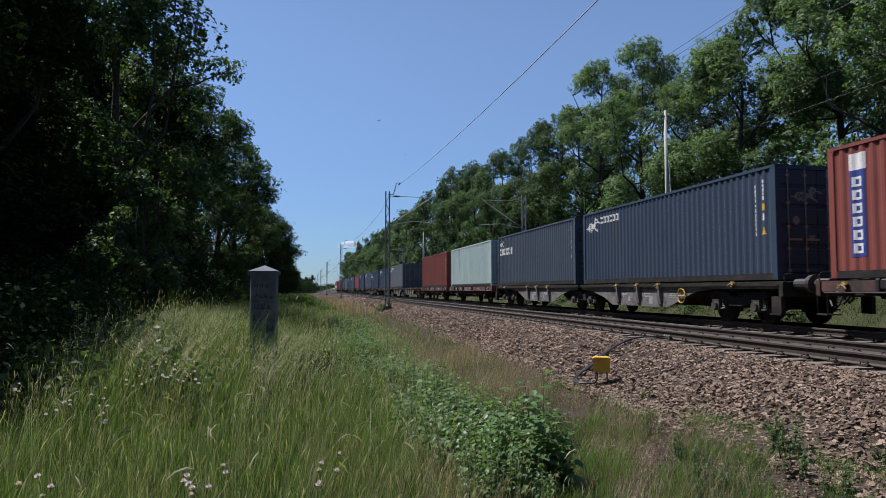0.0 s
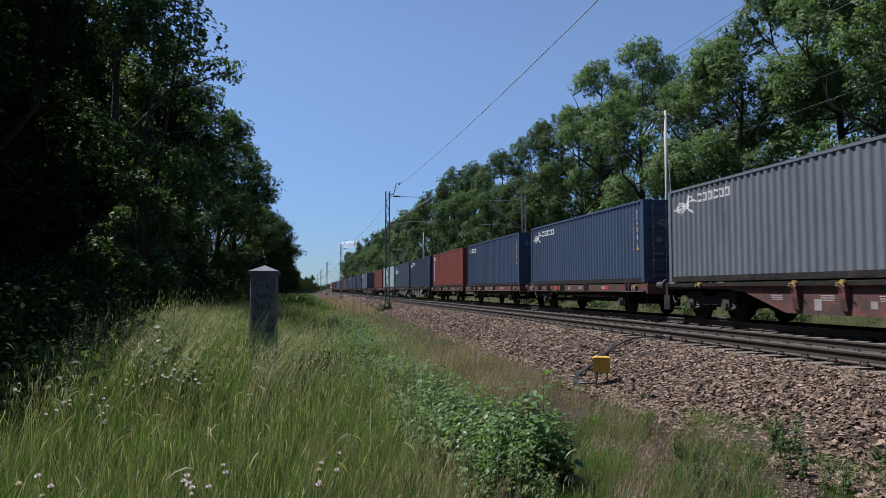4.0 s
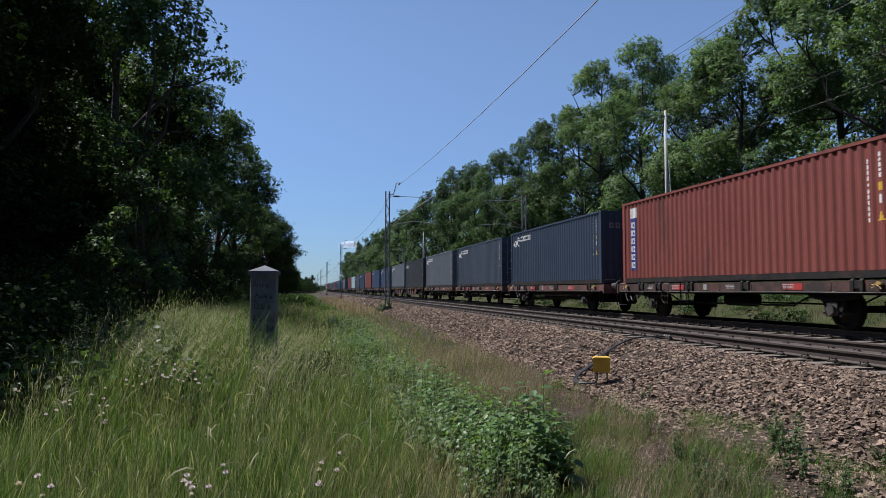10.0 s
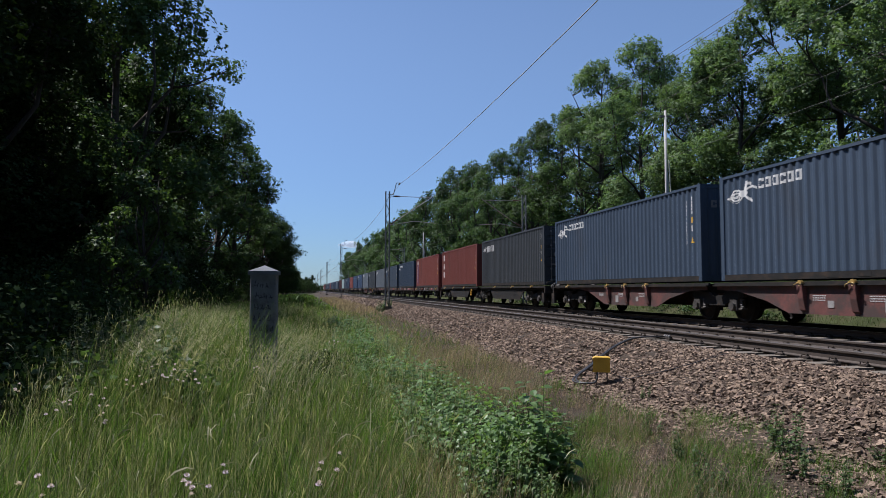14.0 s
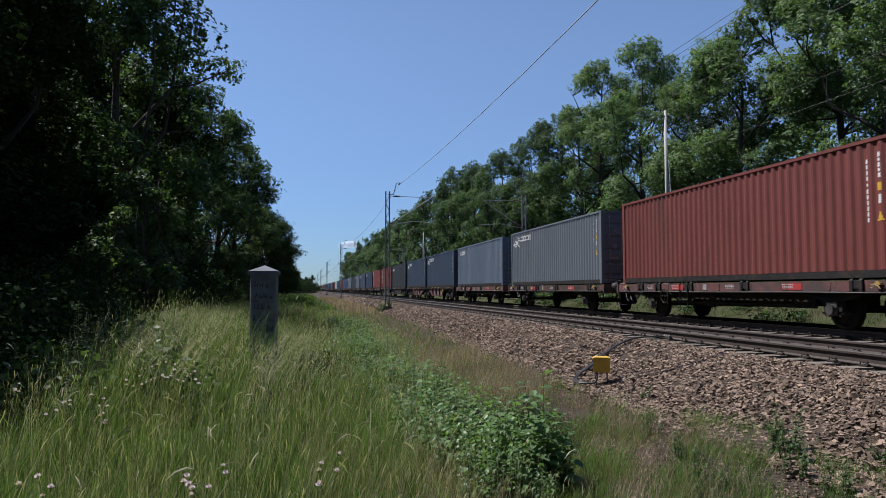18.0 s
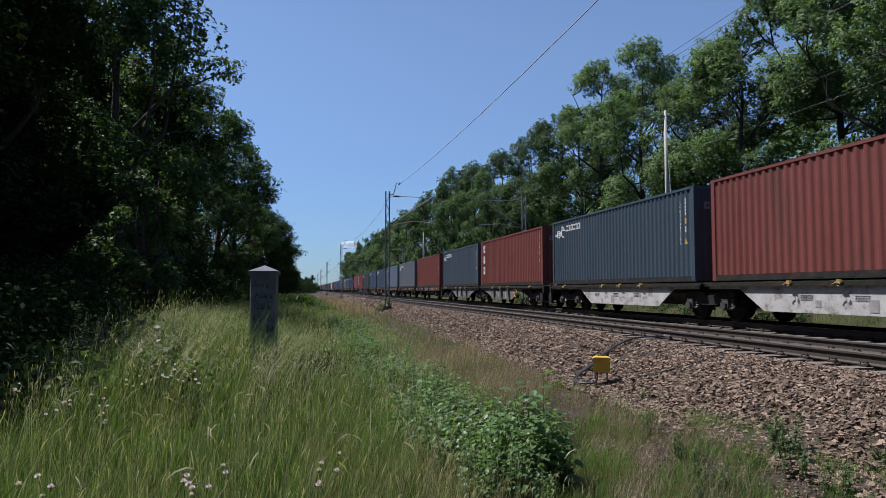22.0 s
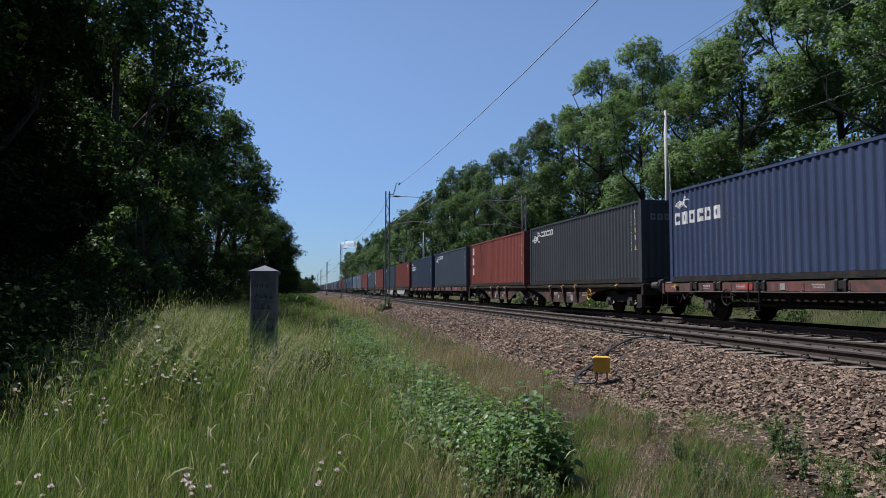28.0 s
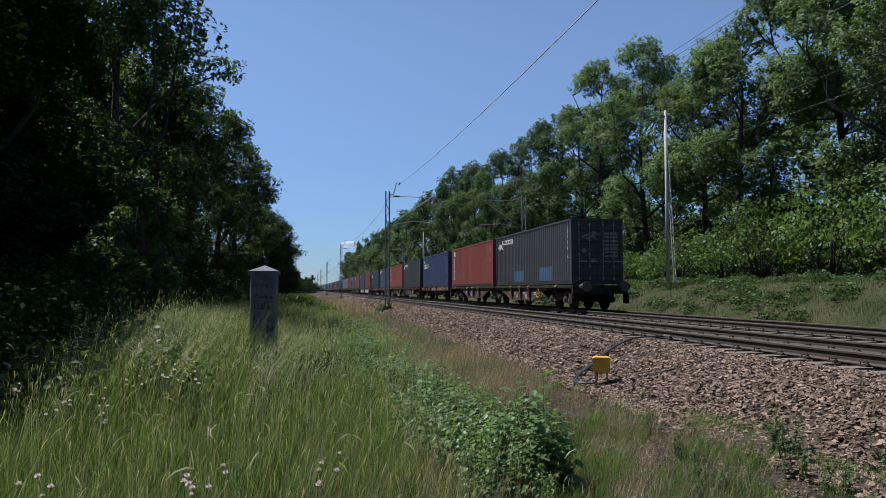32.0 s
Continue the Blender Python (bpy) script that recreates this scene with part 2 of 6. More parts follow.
PROFILE = ((-400, -0.2), (-40, -0.3), (-9, -0.45), (-5, -0.62), (-2.6, -0.58), (-1, -0.66), (0.4, -0.75), (2.7, -0.77), (3.2, -0.81), (4.6, -0.81), (5.6, -0.70), (7.0, -0.5), (14.6, -0.5), (15.6, -0.30), (17.2, 0.45), (19.2, 1.22), (22, 1.35), (40, 1.4), (400, 1.5))


def ground_at(x, y):
    """Height of the ground, for numbers or arrays: a cross profile and a low mound beside the post."""
    mound = 0.40 * np.exp(-((x + 2.1) / 1.15) ** 2 - ((y - 13.0) / 5.0) ** 2) * (np.asarray(x) < 3)
    return np.interp(x, [p[0] for p in PROFILE], [p[1] for p in PROFILE]) + mound


def ground_z(x, y=-50.0):
    return float(ground_at(x, y))


def grounded(x, y):
    """The ground with its small unevenness."""
    rough = 0.0 if 2.9 < x < 15 else 0.07
    return ground_z(x, y) + rough * noise.noise((x * 0.7, y * 0.5, 3.1)) + rough * 0.6 * noise.noise((x * 2.3, y * 1.9, 7.7))


xs = [-1500, -400, -150, -60, -30] + [-20 + 0.5 * i for i in range(90)] + [26, 30, 40, 60, 150, 400, 1500]
ys = [-300, -80, -30, -12] + [-6 + 0.5 * i for i in range(90)] + [40 + 2 * i for i in range(40)] + [125, 140, 170, 220, 300, 450, 700, 1200, 2500]
gv = [(x, y, grounded(x, y)) for y in ys for x in xs]
gw = len(xs)
gf = [(j * gw + i, j * gw + i + 1, (j + 1) * gw + i + 1, (j + 1) * gw + i) for j in range(len(ys) - 1) for i in range(gw - 1)]
tagged(new("ground", sheet("ground", gv, gf, M["earth"], True)), "uneven grassy earth beside a railway line", "ground", kind="structure")

# the ballast bed: shoulder, top between the tracks and the far shoulder
BED = ((2.75, -0.83), (3.05, -0.746), (4.5, -0.735), (4.9, -0.70), (6.1, -0.36), (6.85, -0.225), (7.15, -0.208), (7.5, -0.230), (8.0, -0.25), (14.0, -0.235), (14.45, -0.22), (15.4, -0.55))


def bed_z(x):
    return float(np.interp(x, [p[0] for p in BED], [p[1] for p in BED]))


bys = [-25 + 0.35 * i for i in range(330)] + [92 + 6 * i for i in range(20)] + [230, 300, 400, 600, 900, 1400]
bxs = [2.75 + 0.2 * i for i in range(8)] + [4.35 + 0.17 * i for i in range(20)] + [7.75 + 0.35 * i for i in range(20)] + [14.75, 15.1, 15.4]
bv = [(x, y, bed_z(x) + 0.03 * noise.noise((x * 3, y * 3, 0.5)) + 0.04 * noise.noise((x * 0.8, y * 0.6, 9.5)) * (x < 7)) for y in bys for x in bxs]
bw = len(bxs)
bf = [(j * bw + i, j * bw + i + 1, (j + 1) * bw + i + 1, (j + 1) * bw + i) for j in range(len(bys) - 1) for i in range(bw - 1)]
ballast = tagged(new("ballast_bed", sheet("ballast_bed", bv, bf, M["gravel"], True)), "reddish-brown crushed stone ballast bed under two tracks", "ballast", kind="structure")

# ---- rails and sleepers ----
RAIL = ((-0.075, -0.172), (0.075, -0.172), (0.075, -0.160), (0.012, -0.142), (0.010, -0.048), (0.036, -0.036), (0.036, -0.008), (0.028, 0.0), (-0.028, 0.0), (-0.036, -0.008), (-0.036, -0.036), (-0.010, -0.048), (-0.012, -0.142), (-0.075, -0.160))
for cx, which in ((TRACK_NEAR, "near"), (TRACK_FAR, "far")):
    for side in (-1, 1):
        x = cx + side * (GAUGE / 2 + 0.036)
        rail = tagged(new("rail", mesh_of(build(prism, RAIL, 1, -60.0, 1400.0), "rail", M["rail"])), "rust-brown steel rail clipped to concrete sleepers", "rail", group="rails of the double track", kind="structure")
        rail.location.x = x
        part("running_surface", build(box, -0.026, 0.026, -60, 1400, 0.0, 0.0025), M["rail_top"], rail, "polished steel strip on the rail head")
SLEEPER = ((-1.3, -0.42), (1.3, -0.42), (1.3, -0.215), (1.16, -0.188), (0.45, -0.192), (0.30, -0.212), (-0.30, -0.212), (-0.45, -0.192), (-1.16, -0.188), (-1.3, -0.215))


def sleeper_shape(bm, y=0.0, x=0.0):
    prism(bm, [(x + a, b) for a, b in SLEEPER], 1, y - 0.13, y + 0.13)


def clip_shape(bm, x=0.0, y=0.0):
    """A rail pad shoulder with a bent spring clip on each side of the foot."""
    for q in (-1, 1):
        box(bm, min(x + q * 0.075, x + q * 0.15), max(x + q * 0.075, x + q * 0.15), y - 0.075, y + 0.075, -0.20, -0.165)
        tube(bm, [(x + q * 0.12, y - 0.07, -0.17), (x + q * 0.115, y - 0.06, -0.12), (x + q * 0.065, y - 0.02, -0.135), (x + q * 0.065, y + 0.02, -0.135), (x + q * 0.115, y + 0.06, -0.12), (x + q * 0.12, y + 0.07, -0.17)], 0.013, 4)


sleeper_mesh = mesh_of(build(sleeper_shape), "sleeper", M["concrete"])
clip_mesh = mesh_of(build(clip_shape), "rail_clip", M["black"])
for cx, near_to in ((TRACK_NEAR, 66), (TRACK_FAR, 30)):
    track = thing("track_sleepers", "weathered concrete sleepers bedded in ballast under the rails", "sleepers", pose(cx, 0, 0), kind="structure")
    rest, clips = bmesh.new(), bmesh.new()
    for i in range(-20, 400):
        y = 0.6 * i + 0.2
        if 0 < y < near_to:
            sl = part("sleeper", sleeper_mesh, None, track, m=pose(0, y, 0, 0, 0, random.uniform(-0.4, 0.4)))
            if y < 45:
                for s in (-1, 1):
                    part("rail_clip", clip_mesh, None, sl, m=pose(s * (GAUGE / 2 + 0.036), 0, 0))
            else:
                for s in (-1, 1):
                    clip_shape(clips, s * (GAUGE / 2 + 0.036), y)
        else:
            sleeper_shape(rest, y)
            if -10 < y < 120:
                for s in (-1, 1):
                    clip_shape(clips, s * (GAUGE / 2 + 0.036), y)
    tagged(part("far_sleepers", rest, M["concrete"], track), kind="stuff")
    tagged(part("far_rail_clips", clips, M["black"], track), kind="stuff")


# ---- the train: containers ----
CL, CW, CH, DECK = 12.192, 2.438, 2.896, 1.155
PITCH = 0.2765
CORR = [(0.0, 0.0), (0.072, 0.0), (0.140, 0.036), (0.210, 0.036), (PITCH, 0.0)]   # along the wall, depth of the groove
Y_IN = 5.945


def groove(y):
    """How deep the corrugated wall lies behind its outermost plane at y along the container."""
    return float(np.interp((y + Y_IN) % PITCH, [c[0] for c in CORR], [c[1] for c in CORR]))


def corrugated(bm, half, z0, z1, place, flip=False):
    """A trapezoid-corrugated panel from -half to half; place(a, depth, z) gives the point."""
    marks, a, k = [], -half, 0
    while a < half - 1e-6:
        for c, d in CORR[:-1]:
            if -half + k * PITCH + c < half:
                marks.append((-half + k * PITCH + c, d))
        k += 1
        a = -half + k * PITCH
    marks.append((half, 0.0))
    lo, hi = [bm.verts.new(place(a, d, z0)) for a, d in marks], [bm.verts.new(place(a, d, z1)) for a, d in marks]
    for i in range(len(marks) - 1):
        bm.faces.new((lo[i], lo[i + 1], hi[i + 1], hi[i]))


XO = CW / 2
near_wall = mesh_of(build(corrugated, Y_IN, 0.16, CH - 0.07, lambda a, d, z: (-XO + 0.012 + d, a, z)), "side_wall", M["navy"])
far_wall = mesh_of(build(corrugated, Y_IN, 0.16, CH - 0.07, lambda a, d, z: (XO - 0.012 - d, a, z)), "side_wall", M["navy"])
front_wall = mesh_of(build(corrugated, 1.06, 0.16, CH - 0.10, lambda a, d, z: (a, -CL / 2 + 0.03 + d, z)), "end_wall", M["navy"])
front_wall_far = mesh_of(build(corrugated, 1.06, 0.16, CH - 0.10, lambda a, d, z: (a, CL / 2 - 0.03 - d, z)), "end_wall", M["navy"])


def roof_shape(bm):
    corrugated(bm, Y_IN, -1.16, 1.16, lambda a, d, z: (z, a, CH - 0.012 - 0.5 * d))
    box(bm, -1.18, 1.18, -CL / 2 + 0.06, -Y_IN + 0.01, CH - 0.05, CH - 0.006)
    box(bm, -1.18, 1.18, Y_IN - 0.01, CL / 2 - 0.06, CH - 0.05, CH - 0.006)


def door_shape(bm):
    face = [(0.055, 0.18), (0.0, 0.18)]
    for k in range(5):
        z = 0.24 + k * 0.505
        face += [(0.0, z), (0.028, z + 0.04), (0.028, z + 0.12), (0.0, z + 0.16)]
    face += [(0.0, CH - 0.13), (0.055, CH - 0.13)]
    prism(bm, face[::-1], 0, -0.56, 0.56)


roof_mesh = mesh_of(build(roof_shape), "roof", M["navy"])
door_mesh = mesh_of(build(door_shape), "door", M["navy"])


def rod_shape(bm):
    disc(bm, (0, 0), 0.017, 0.13, CH - 0.09, 2, 8)
    for z in (0.2, 0.75, 1.3, 1.9, 2.6):
        box(bm, -0.045, 0.045, -0.022, 0.03, z, z + 0.06)
    box(bm, -0.02, 0.36, -0.035, -0.015, 0.98, 1.03)


rod_mesh = mesh_of(build(rod_shape), "lock_rod", M["steel"])
post_mesh = mesh_of(build(prism, [(-0.075, -0.08), (0.075, -0.08), (0.075, 0.08), (-0.075, 0.08)], 2, 0.118, CH - 0.118), "corner_post", M["navy"])


def casting_shape(bm):
    box(bm, -0.084, 0.084, -0.092, 0.092, 0.0, 0.118)
    for s in (-1, 1):
        prism(bm, [(-0.04, 0.03), (0.04, 0.03), (0.05, 0.06), (0.04, 0.09), (-0.04, 0.09), (-0.05, 0.06)], 0, s * 0.084, s * 0.088)


casting_mesh = mesh_of(build(casting_shape), "corner_casting", M["black"])
top_rail = mesh_of(build(box, -0.03, 0.03, -CL / 2 + 0.17, CL / 2 - 0.17, CH - 0.075, CH - 0.002), "top_rail", M["navy"])


def sill_shape(bm):
    prism(bm, [(-0.02, 0.0), (0.05, 0.0), (0.05, 0.02), (0.0, 0.02), (0.0, 0.155), (-0.02, 0.155)], 1, -CL / 2 + 0.17, CL / 2 - 0.17)
    for y in (-1.9, -1.0, 1.0, 1.9):
        box(bm, -0.024, 0.0, y - 0.18, y + 0.18, 0.03, 0.125)


sill_mesh = mesh_of(build(sill_shape), "bottom_rail", M["black"])
header_mesh = mesh_of(build(box, -1.06, 1.06, -0.05, 0.05, CH - 0.115, CH - 0.004), "end_header", M["navy"])
threshold_mesh = mesh_of(build(box, -1.06, 1.06, -0.05, 0.05, 0.004, 0.16), "end_sill", M["navy"])
floor_mesh = mesh_of(build(box, -1.17, 1.17, -CL / 2 + 0.1, CL / 2 - 0.1, 0.13, 0.16), "floor_pan", M["black"])


def mark_shape(bm, inside, y0, y1, z0, z1, step):
    """Paint that follows the corrugated near wall wherever inside(y, z) holds; y runs from the leading end."""
    ny, nz = max(1, round((y1 - y0) / step)), max(1, round((z1 - z0) / step))
    dy, dz = (y1 - y0) / ny, (z1 - z0) / nz
    for j in range(nz):
        for i in range(ny):
            if inside(y0 + (i + 0.5) * dy, z0 + (j + 0.5) * dz):
                a, b = CL / 2 - (y0 + i * dy), CL / 2 - (y0 + (i + 1) * dy)
                xa, xb = -XO + 0.008 + groove(a), -XO + 0.008 + groove(b)
                za, zb = z0 + j * dz, z0 + (j + 1) * dz
                bm.faces.new([bm.verts.new(p) for p in ((xa, a, za), (xa, a, zb), (xb, b, zb), (xb, b, za))])


def emblem(y, z):
    """A plain leaping swirl in a unit square: a coil with a tapering tail, a slanting body, a raised neck and two streaks."""
    r, a = math.hypot((y - 0.32) * 1.15, z - 0.44), math.atan2(z - 0.44, y - 0.32)
    coil = (r * 9.0 + a / math.tau) % 1.0
    if r < 0.27 and coil < 0.62:
        return True
    if ((y - 0.55) / 0.17) ** 2 + ((z - 0.50) / 0.13) ** 2 < 1:
        return True
    if 0.48 < z < 0.98 and abs(y - 0.60 - 0.16 * (z - 0.48)) < 0.075 - 0.05 * (z - 0.48):
        return True
    if 0.64 < y < 0.80 and abs(z - 0.90 + 0.35 * (y - 0.64)) < 0.055:
        return True
    if 0.66 < y < 0.99 and abs(z - 0.60 - 0.12 * math.sin((y - 0.66) * 9)) < 0.045:
        return True
    if 0.60 < y < 0.84 and abs(z - 0.40 + 1.1 * (y - 0.62)) < 0.06:
        return True
    return y < 0.16 and abs(z - 0.40) < 0.02 + 0.35 * y


def bars(count, hollow=0.62):
    """Plain upright blocks, one for each sign of a word that is not spelt out, in a unit square."""
    def test(y, z):
        k = y * count
        u = (k % 1.0) * 1.6
        return u < 1.0 and not (0.30 < u < 0.70 and 0.24 < z < 0.76 and (int(k) % 2 == 1 or u < hollow))
    return test


def block(k):
    """One plain upright block of such a word: a ring, or a ring with an open side."""
    return lambda y, z: not (0.30 < y < 0.70 and 0.24 < z < 0.76) and not (k % 3 == 0 and y > 0.7 and 0.36 < z < 0.64)


def word(count, y0, y1, z0, z1, step=0.03):
    """A word of separate blocks."""
    w = (y1 - y0) / count
    return [mark("lettering_bar", block(k), y0 + k * w, y0 + (k + 0.72) * w, z0, z1, "white", step) for k in range(count)]


def fit_in(test, y0, y1, z0, z1):
    return lambda y, z: test((y - y0) / (y1 - y0), (z - z0) / (z1 - z0))


def mark(name, test, y0, y1, z0, z1, material, step=0.035):
    return name, mesh_of(build(mark_shape, fit_in(test, y0, y1, z0, z1), y0, y1, z0, z1, step), name, M[material])


full = lambda y, z: True
MARKS = {
    "emblem_beside": [mark("emblem", emblem, 0.32, 1.62, 1.98, 2.66, "white", 0.018), *word(6, 1.68, 3.35, 2.36, 2.62)],
    "emblem_long": [mark("emblem", emblem, 0.28, 1.15, 2.10, 2.56, "white", 0.018), *word(6, 1.27, 2.96, 2.15, 2.52)],
    "emblem_over": [mark("emblem", emblem, 0.32, 1.15, 2.22, 2.66, "white", 0.018), *word(6, 0.30, 2.85, 1.78, 2.16, 0.035)],
    "band": [mark("painted_band", full, 0.60, 1.02, 0.44, 2.30, "deep_blue", 0.035), mark("emblem_panel", full, 0.58, 1.04, 2.30, 2.66, "white"), ],
    "stack": [mark("lettering_bar", lambda y, z: not (0.35 < y < 0.65 and 0.3 < z < 0.8), 0.60, 1.0, z, z + 0.47, "white", 0.03) for z in (2.14, 1.45, 0.76)],
    "small_word": [*word(5, 0.75, 2.45, 2.30, 2.58, 0.035), mark("red_lettering_bar", full, 0.42, 0.62, 2.30, 2.58, "signal_red")],
}


for k_ in range(6):
    name_, me_ = mark("band_lettering_bar", lambda y, z: not (0.3 < y < 0.7 and 0.25 < z < 0.75), 0.68, 0.94, 0.52 + k_ * 0.285, 0.73 + k_ * 0.285, "white", 0.026)
    for v_ in me_.vertices:
        v_.co.x -= 0.004
    MARKS["band"].append((name_, me_))


def thin_signs(count):
    return lambda y, z: ((z * count) % 1.0) < 0.72


def triangle(y, z):
    return abs(y - 0.5) < 0.5 * (1 - z)


CODES = [mark("code_bars", thin_signs(11), CL - 0.86, CL - 0.79, 1.15, 2.50, "white", 0.03), mark("code_bars", thin_signs(5), CL - 0.55, CL - 0.46, 2.05, 2.60, "white", 0.03),
         mark("height_plate", full, CL - 0.58, CL - 0.44, 1.78, 1.95, "yellow"), mark("height_plate", full, CL - 0.56, CL - 0.46, 1.52, 1.70, "white"), mark("warning_triangle", triangle, CL - 0.61, CL - 0.40, 1.16, 1.38, "yellow")]
WIDE_CODES = [mark("code_bars", bars(9), CL - 2.0, CL - 0.70, 2.44, 2.58, "white", 0.03), mark("code_bars", bars(4), CL - 1.5, CL - 1.1, 2.26, 2.39, "white", 0.03),
              mark("height_plate", full, CL - 1.42, CL - 1.25, 1.92, 2.08, "white"), mark("height_plate", full, CL - 0.98, CL - 0.84, 1.90, 2.06, "yellow"), mark("warning_triangle", triangle, CL - 1.46, CL - 1.22, 1.48, 1.68, "yellow")]
PATCHES = [mark("repainted_patch", full, a, a + 1.75, 0.18, z, "patch_blue", 0.07) for a, z in ((3.6, 0.78), (7.9, 0.86))]


def end_mark_shape(bm, test, x0, x1, z0, z1, step):
    nx, nz = max(1, round((x1 - x0) / step)), max(1, round((z1 - z0) / step))
    dx, dz = (x1 - x0) / nx, (z1 - z0) / nz
    for j in range(nz):
        for i in range(nx):
            if test((i + 0.5) / nx, (j + 0.5) / nz):
                bm.faces.new([bm.verts.new((x0 + (i + a) * dx, 0.0, z0 + (j + b) * dz)) for a, b in ((0, 0), (1, 0), (1, 1), (0, 1))])


# end marks use a much darker white than the marks on the side walls
END_WHITE = mat("grey_white_paint", (0.17, 0.17, 0.17), var=0.2)
end_emblem = mesh_of(build(end_mark_shape, emblem, -0.75, 0.15, 1.9, 2.35, 0.035), "emblem", END_WHITE)
end_word = [mesh_of(build(end_mark_shape, block(k), -0.85 + k * 0.27, -0.66 + k * 0.27, 2.20, 2.42, 0.03), "lettering_bar", END_WHITE) for k in range(6)]
end_codes = mesh_of(build(end_mark_shape, lambda x, z: ((z * 7) % 1.0) < 0.6 and not 0.36 < x < 0.46, 0.35, 0.98, 1.2, 2.35, 0.045), "code_bars", END_WHITE)
end_sign = mesh_of(build(end_mark_shape, lambda x, z: abs(x - 0.5) < 0.5 * z, -0.28, -0.08, 0.95, 1.12, 0.03), "warning_triangle", END_WHITE)
end_round = mesh_of(build(end_mark_shape, lambda x, z: math.hypot(x - 0.5, z - 0.5) < 0.5, -0.72, -0.52, 1.38, 1.6, 0.03), "round_mark", END_WHITE)

CONTAINER_WORDS = {"navy": "navy blue", "royal": "deep royal blue", "slate_blue": "slate blue", "blue": "blue", "dusk_blue": "dull dusk blue", "sky_blue": "faded light blue", "pale_slate": "pale slate grey", "dark_grey": "dark grey", "grey": "grey",
                   "teal": "dark teal blue", "mint": "pale mint green", "red": "rust red", "oxide": "brownish red", "orange_red": "bright orange-red"}


def container(paint, marks, end, codes):
    label = f"{CONTAINER_WORDS[paint]} corrugated steel forty-foot container riding on a wagon"
    c = thing("shipping_container", label, "shipping container", group="containers on the train")

    def painted(name, me, m=None, parent=None, tag=""):
        ob = part(name, me, None, parent or c, tag, m=m)
        ob.material_slots[0].link = "OBJECT"
        ob.material_slots[0].material = M[paint]
        return ob
    painted("side_wall", near_wall)
    painted("side_wall", far_wall)
    painted("roof", roof_mesh)
    painted("end_wall", front_wall_far)
    for x in (-1, 1):
        painted("top_rail", top_rail, pose(x * (XO - 0.03), 0, 0))
        part("bottom_rail", sill_mesh, None, c, "sooty black bottom rail", m=Matrix.Translation((x * (XO - 0.02), 0, 0)) @ Matrix.Diagonal((-x, 1, 1, 1)))
        for y in (-1, 1):
            painted("corner_post", post_mesh, pose(x * (XO - 0.077), y * (CL / 2 - 0.085), 0))
            for z in (0, CH - 0.118):
                painted("corner_casting", casting_mesh, pose(x * (XO - 0.088), y * (CL / 2 - 0.094), z))
    for y in (-1, 1):
        painted("end_header", header_mesh, pose(0, y * (CL / 2 - 0.07), 0))
        painted("end_sill", threshold_mesh, pose(0, y * (CL / 2 - 0.07), 0))
    part("floor_pan", floor_mesh, None, c)
    if end == "doors":
        for s in (-1, 1):
            d = painted("door", door_mesh, pose(s * 0.57, -CL / 2 + 0.045, 0))
            for x in (-0.28, 0.22):
                part("lock_rod", rod_mesh, None, d, "dull steel locking rod", m=pose(x, -0.012, 0, 0, 0, 0))
        y_end = -CL / 2 + 0.040
        part("emblem", end_emblem, None, c, m=pose(0, y_end, 0))
        part("code_bars", end_codes, None, c, m=pose(0, y_end, 0))
        part("warning_triangle", end_sign, None, c, m=pose(0, y_end, 0))
        part("round_mark", end_round, None, c, m=pose(0, y_end, 0))
    else:
        painted("end_wall", front_wall)
        for me in end_word:
            part("lettering_bar", me, None, c, m=pose(0, -CL / 2 + 0.026, 0))
    for name, me in MARKS.get(marks, []):
        part(name, me, None, c)
    for name, me in {"codes": CODES, "wide": WIDE_CODES, "patched": CODES + PATCHES}.get(codes, []):
        part(name, me, None, c)
    return c


# ---- the train: wagons ----
WR = 0.46


def wheel_shape(bm):
    """One wheel with its flange; the axle runs along x, the flange towards +x."""
    n = 18
    prof = [(0.0, -0.07), (0.10, -0.075), (0.11, -0.03), (0.36, -0.02), (0.38, -0.065), (WR, -0.065), (WR + 0.002, 0.045), (WR + 0.028, 0.055), (WR + 0.026, 0.07), (0.38, 0.07), (0.35, 0.02), (0.11, 0.02), (0.0, 0.03)]
    rings = [[bm.verts.new((x, r * math.cos(math.tau * i / n), r * math.sin(math.tau * i / n))) for i in range(n)] if r else [bm.verts.new((x, 0, 0))] for r, x in prof]
    for a, b in zip(rings, rings[1:]):
        for i in range(n):
            q = [a[i % len(a)], a[(i + 1) % len(a)], b[(i + 1) % len(b)], b[i % len(b)]]
            q = list(dict.fromkeys(q))
            if len(q) > 2:
                bm.faces.new(q)


wheel_mesh = mesh_of(build(wheel_shape), "wheel", M["black"])
axle_mesh = mesh_of(build(disc, (0, 0), 0.085, -1.0, 1.0, 0, 10), "axle", M["black"])


def axlebox_shape(bm):
    box(bm, -0.13, 0.13, -0.15, 0.15, -0.14, 0.17)
    disc(bm, (0, 0), 0.115, -0.20, -0.13, 0, 12)
    box(bm, -0.09, 0.09, -0.33, 0.33, -0.10, -0.06)


def spring_shape(bm):
    pts, rs = [], []
    for k in range(11):
        pts.append((0, 0, -0.06 + k * 0.025))
        rs.append(0.078 if k % 2 == 0 else 0.052)
    tube(bm, pts, rs, 7)


M["grease"] = mat("greasy_axle_box", (0.055, 0.05, 0.045), rough=0.5, var=0.4, second=(0.10, 0.08, 0.06), amount=0.3)
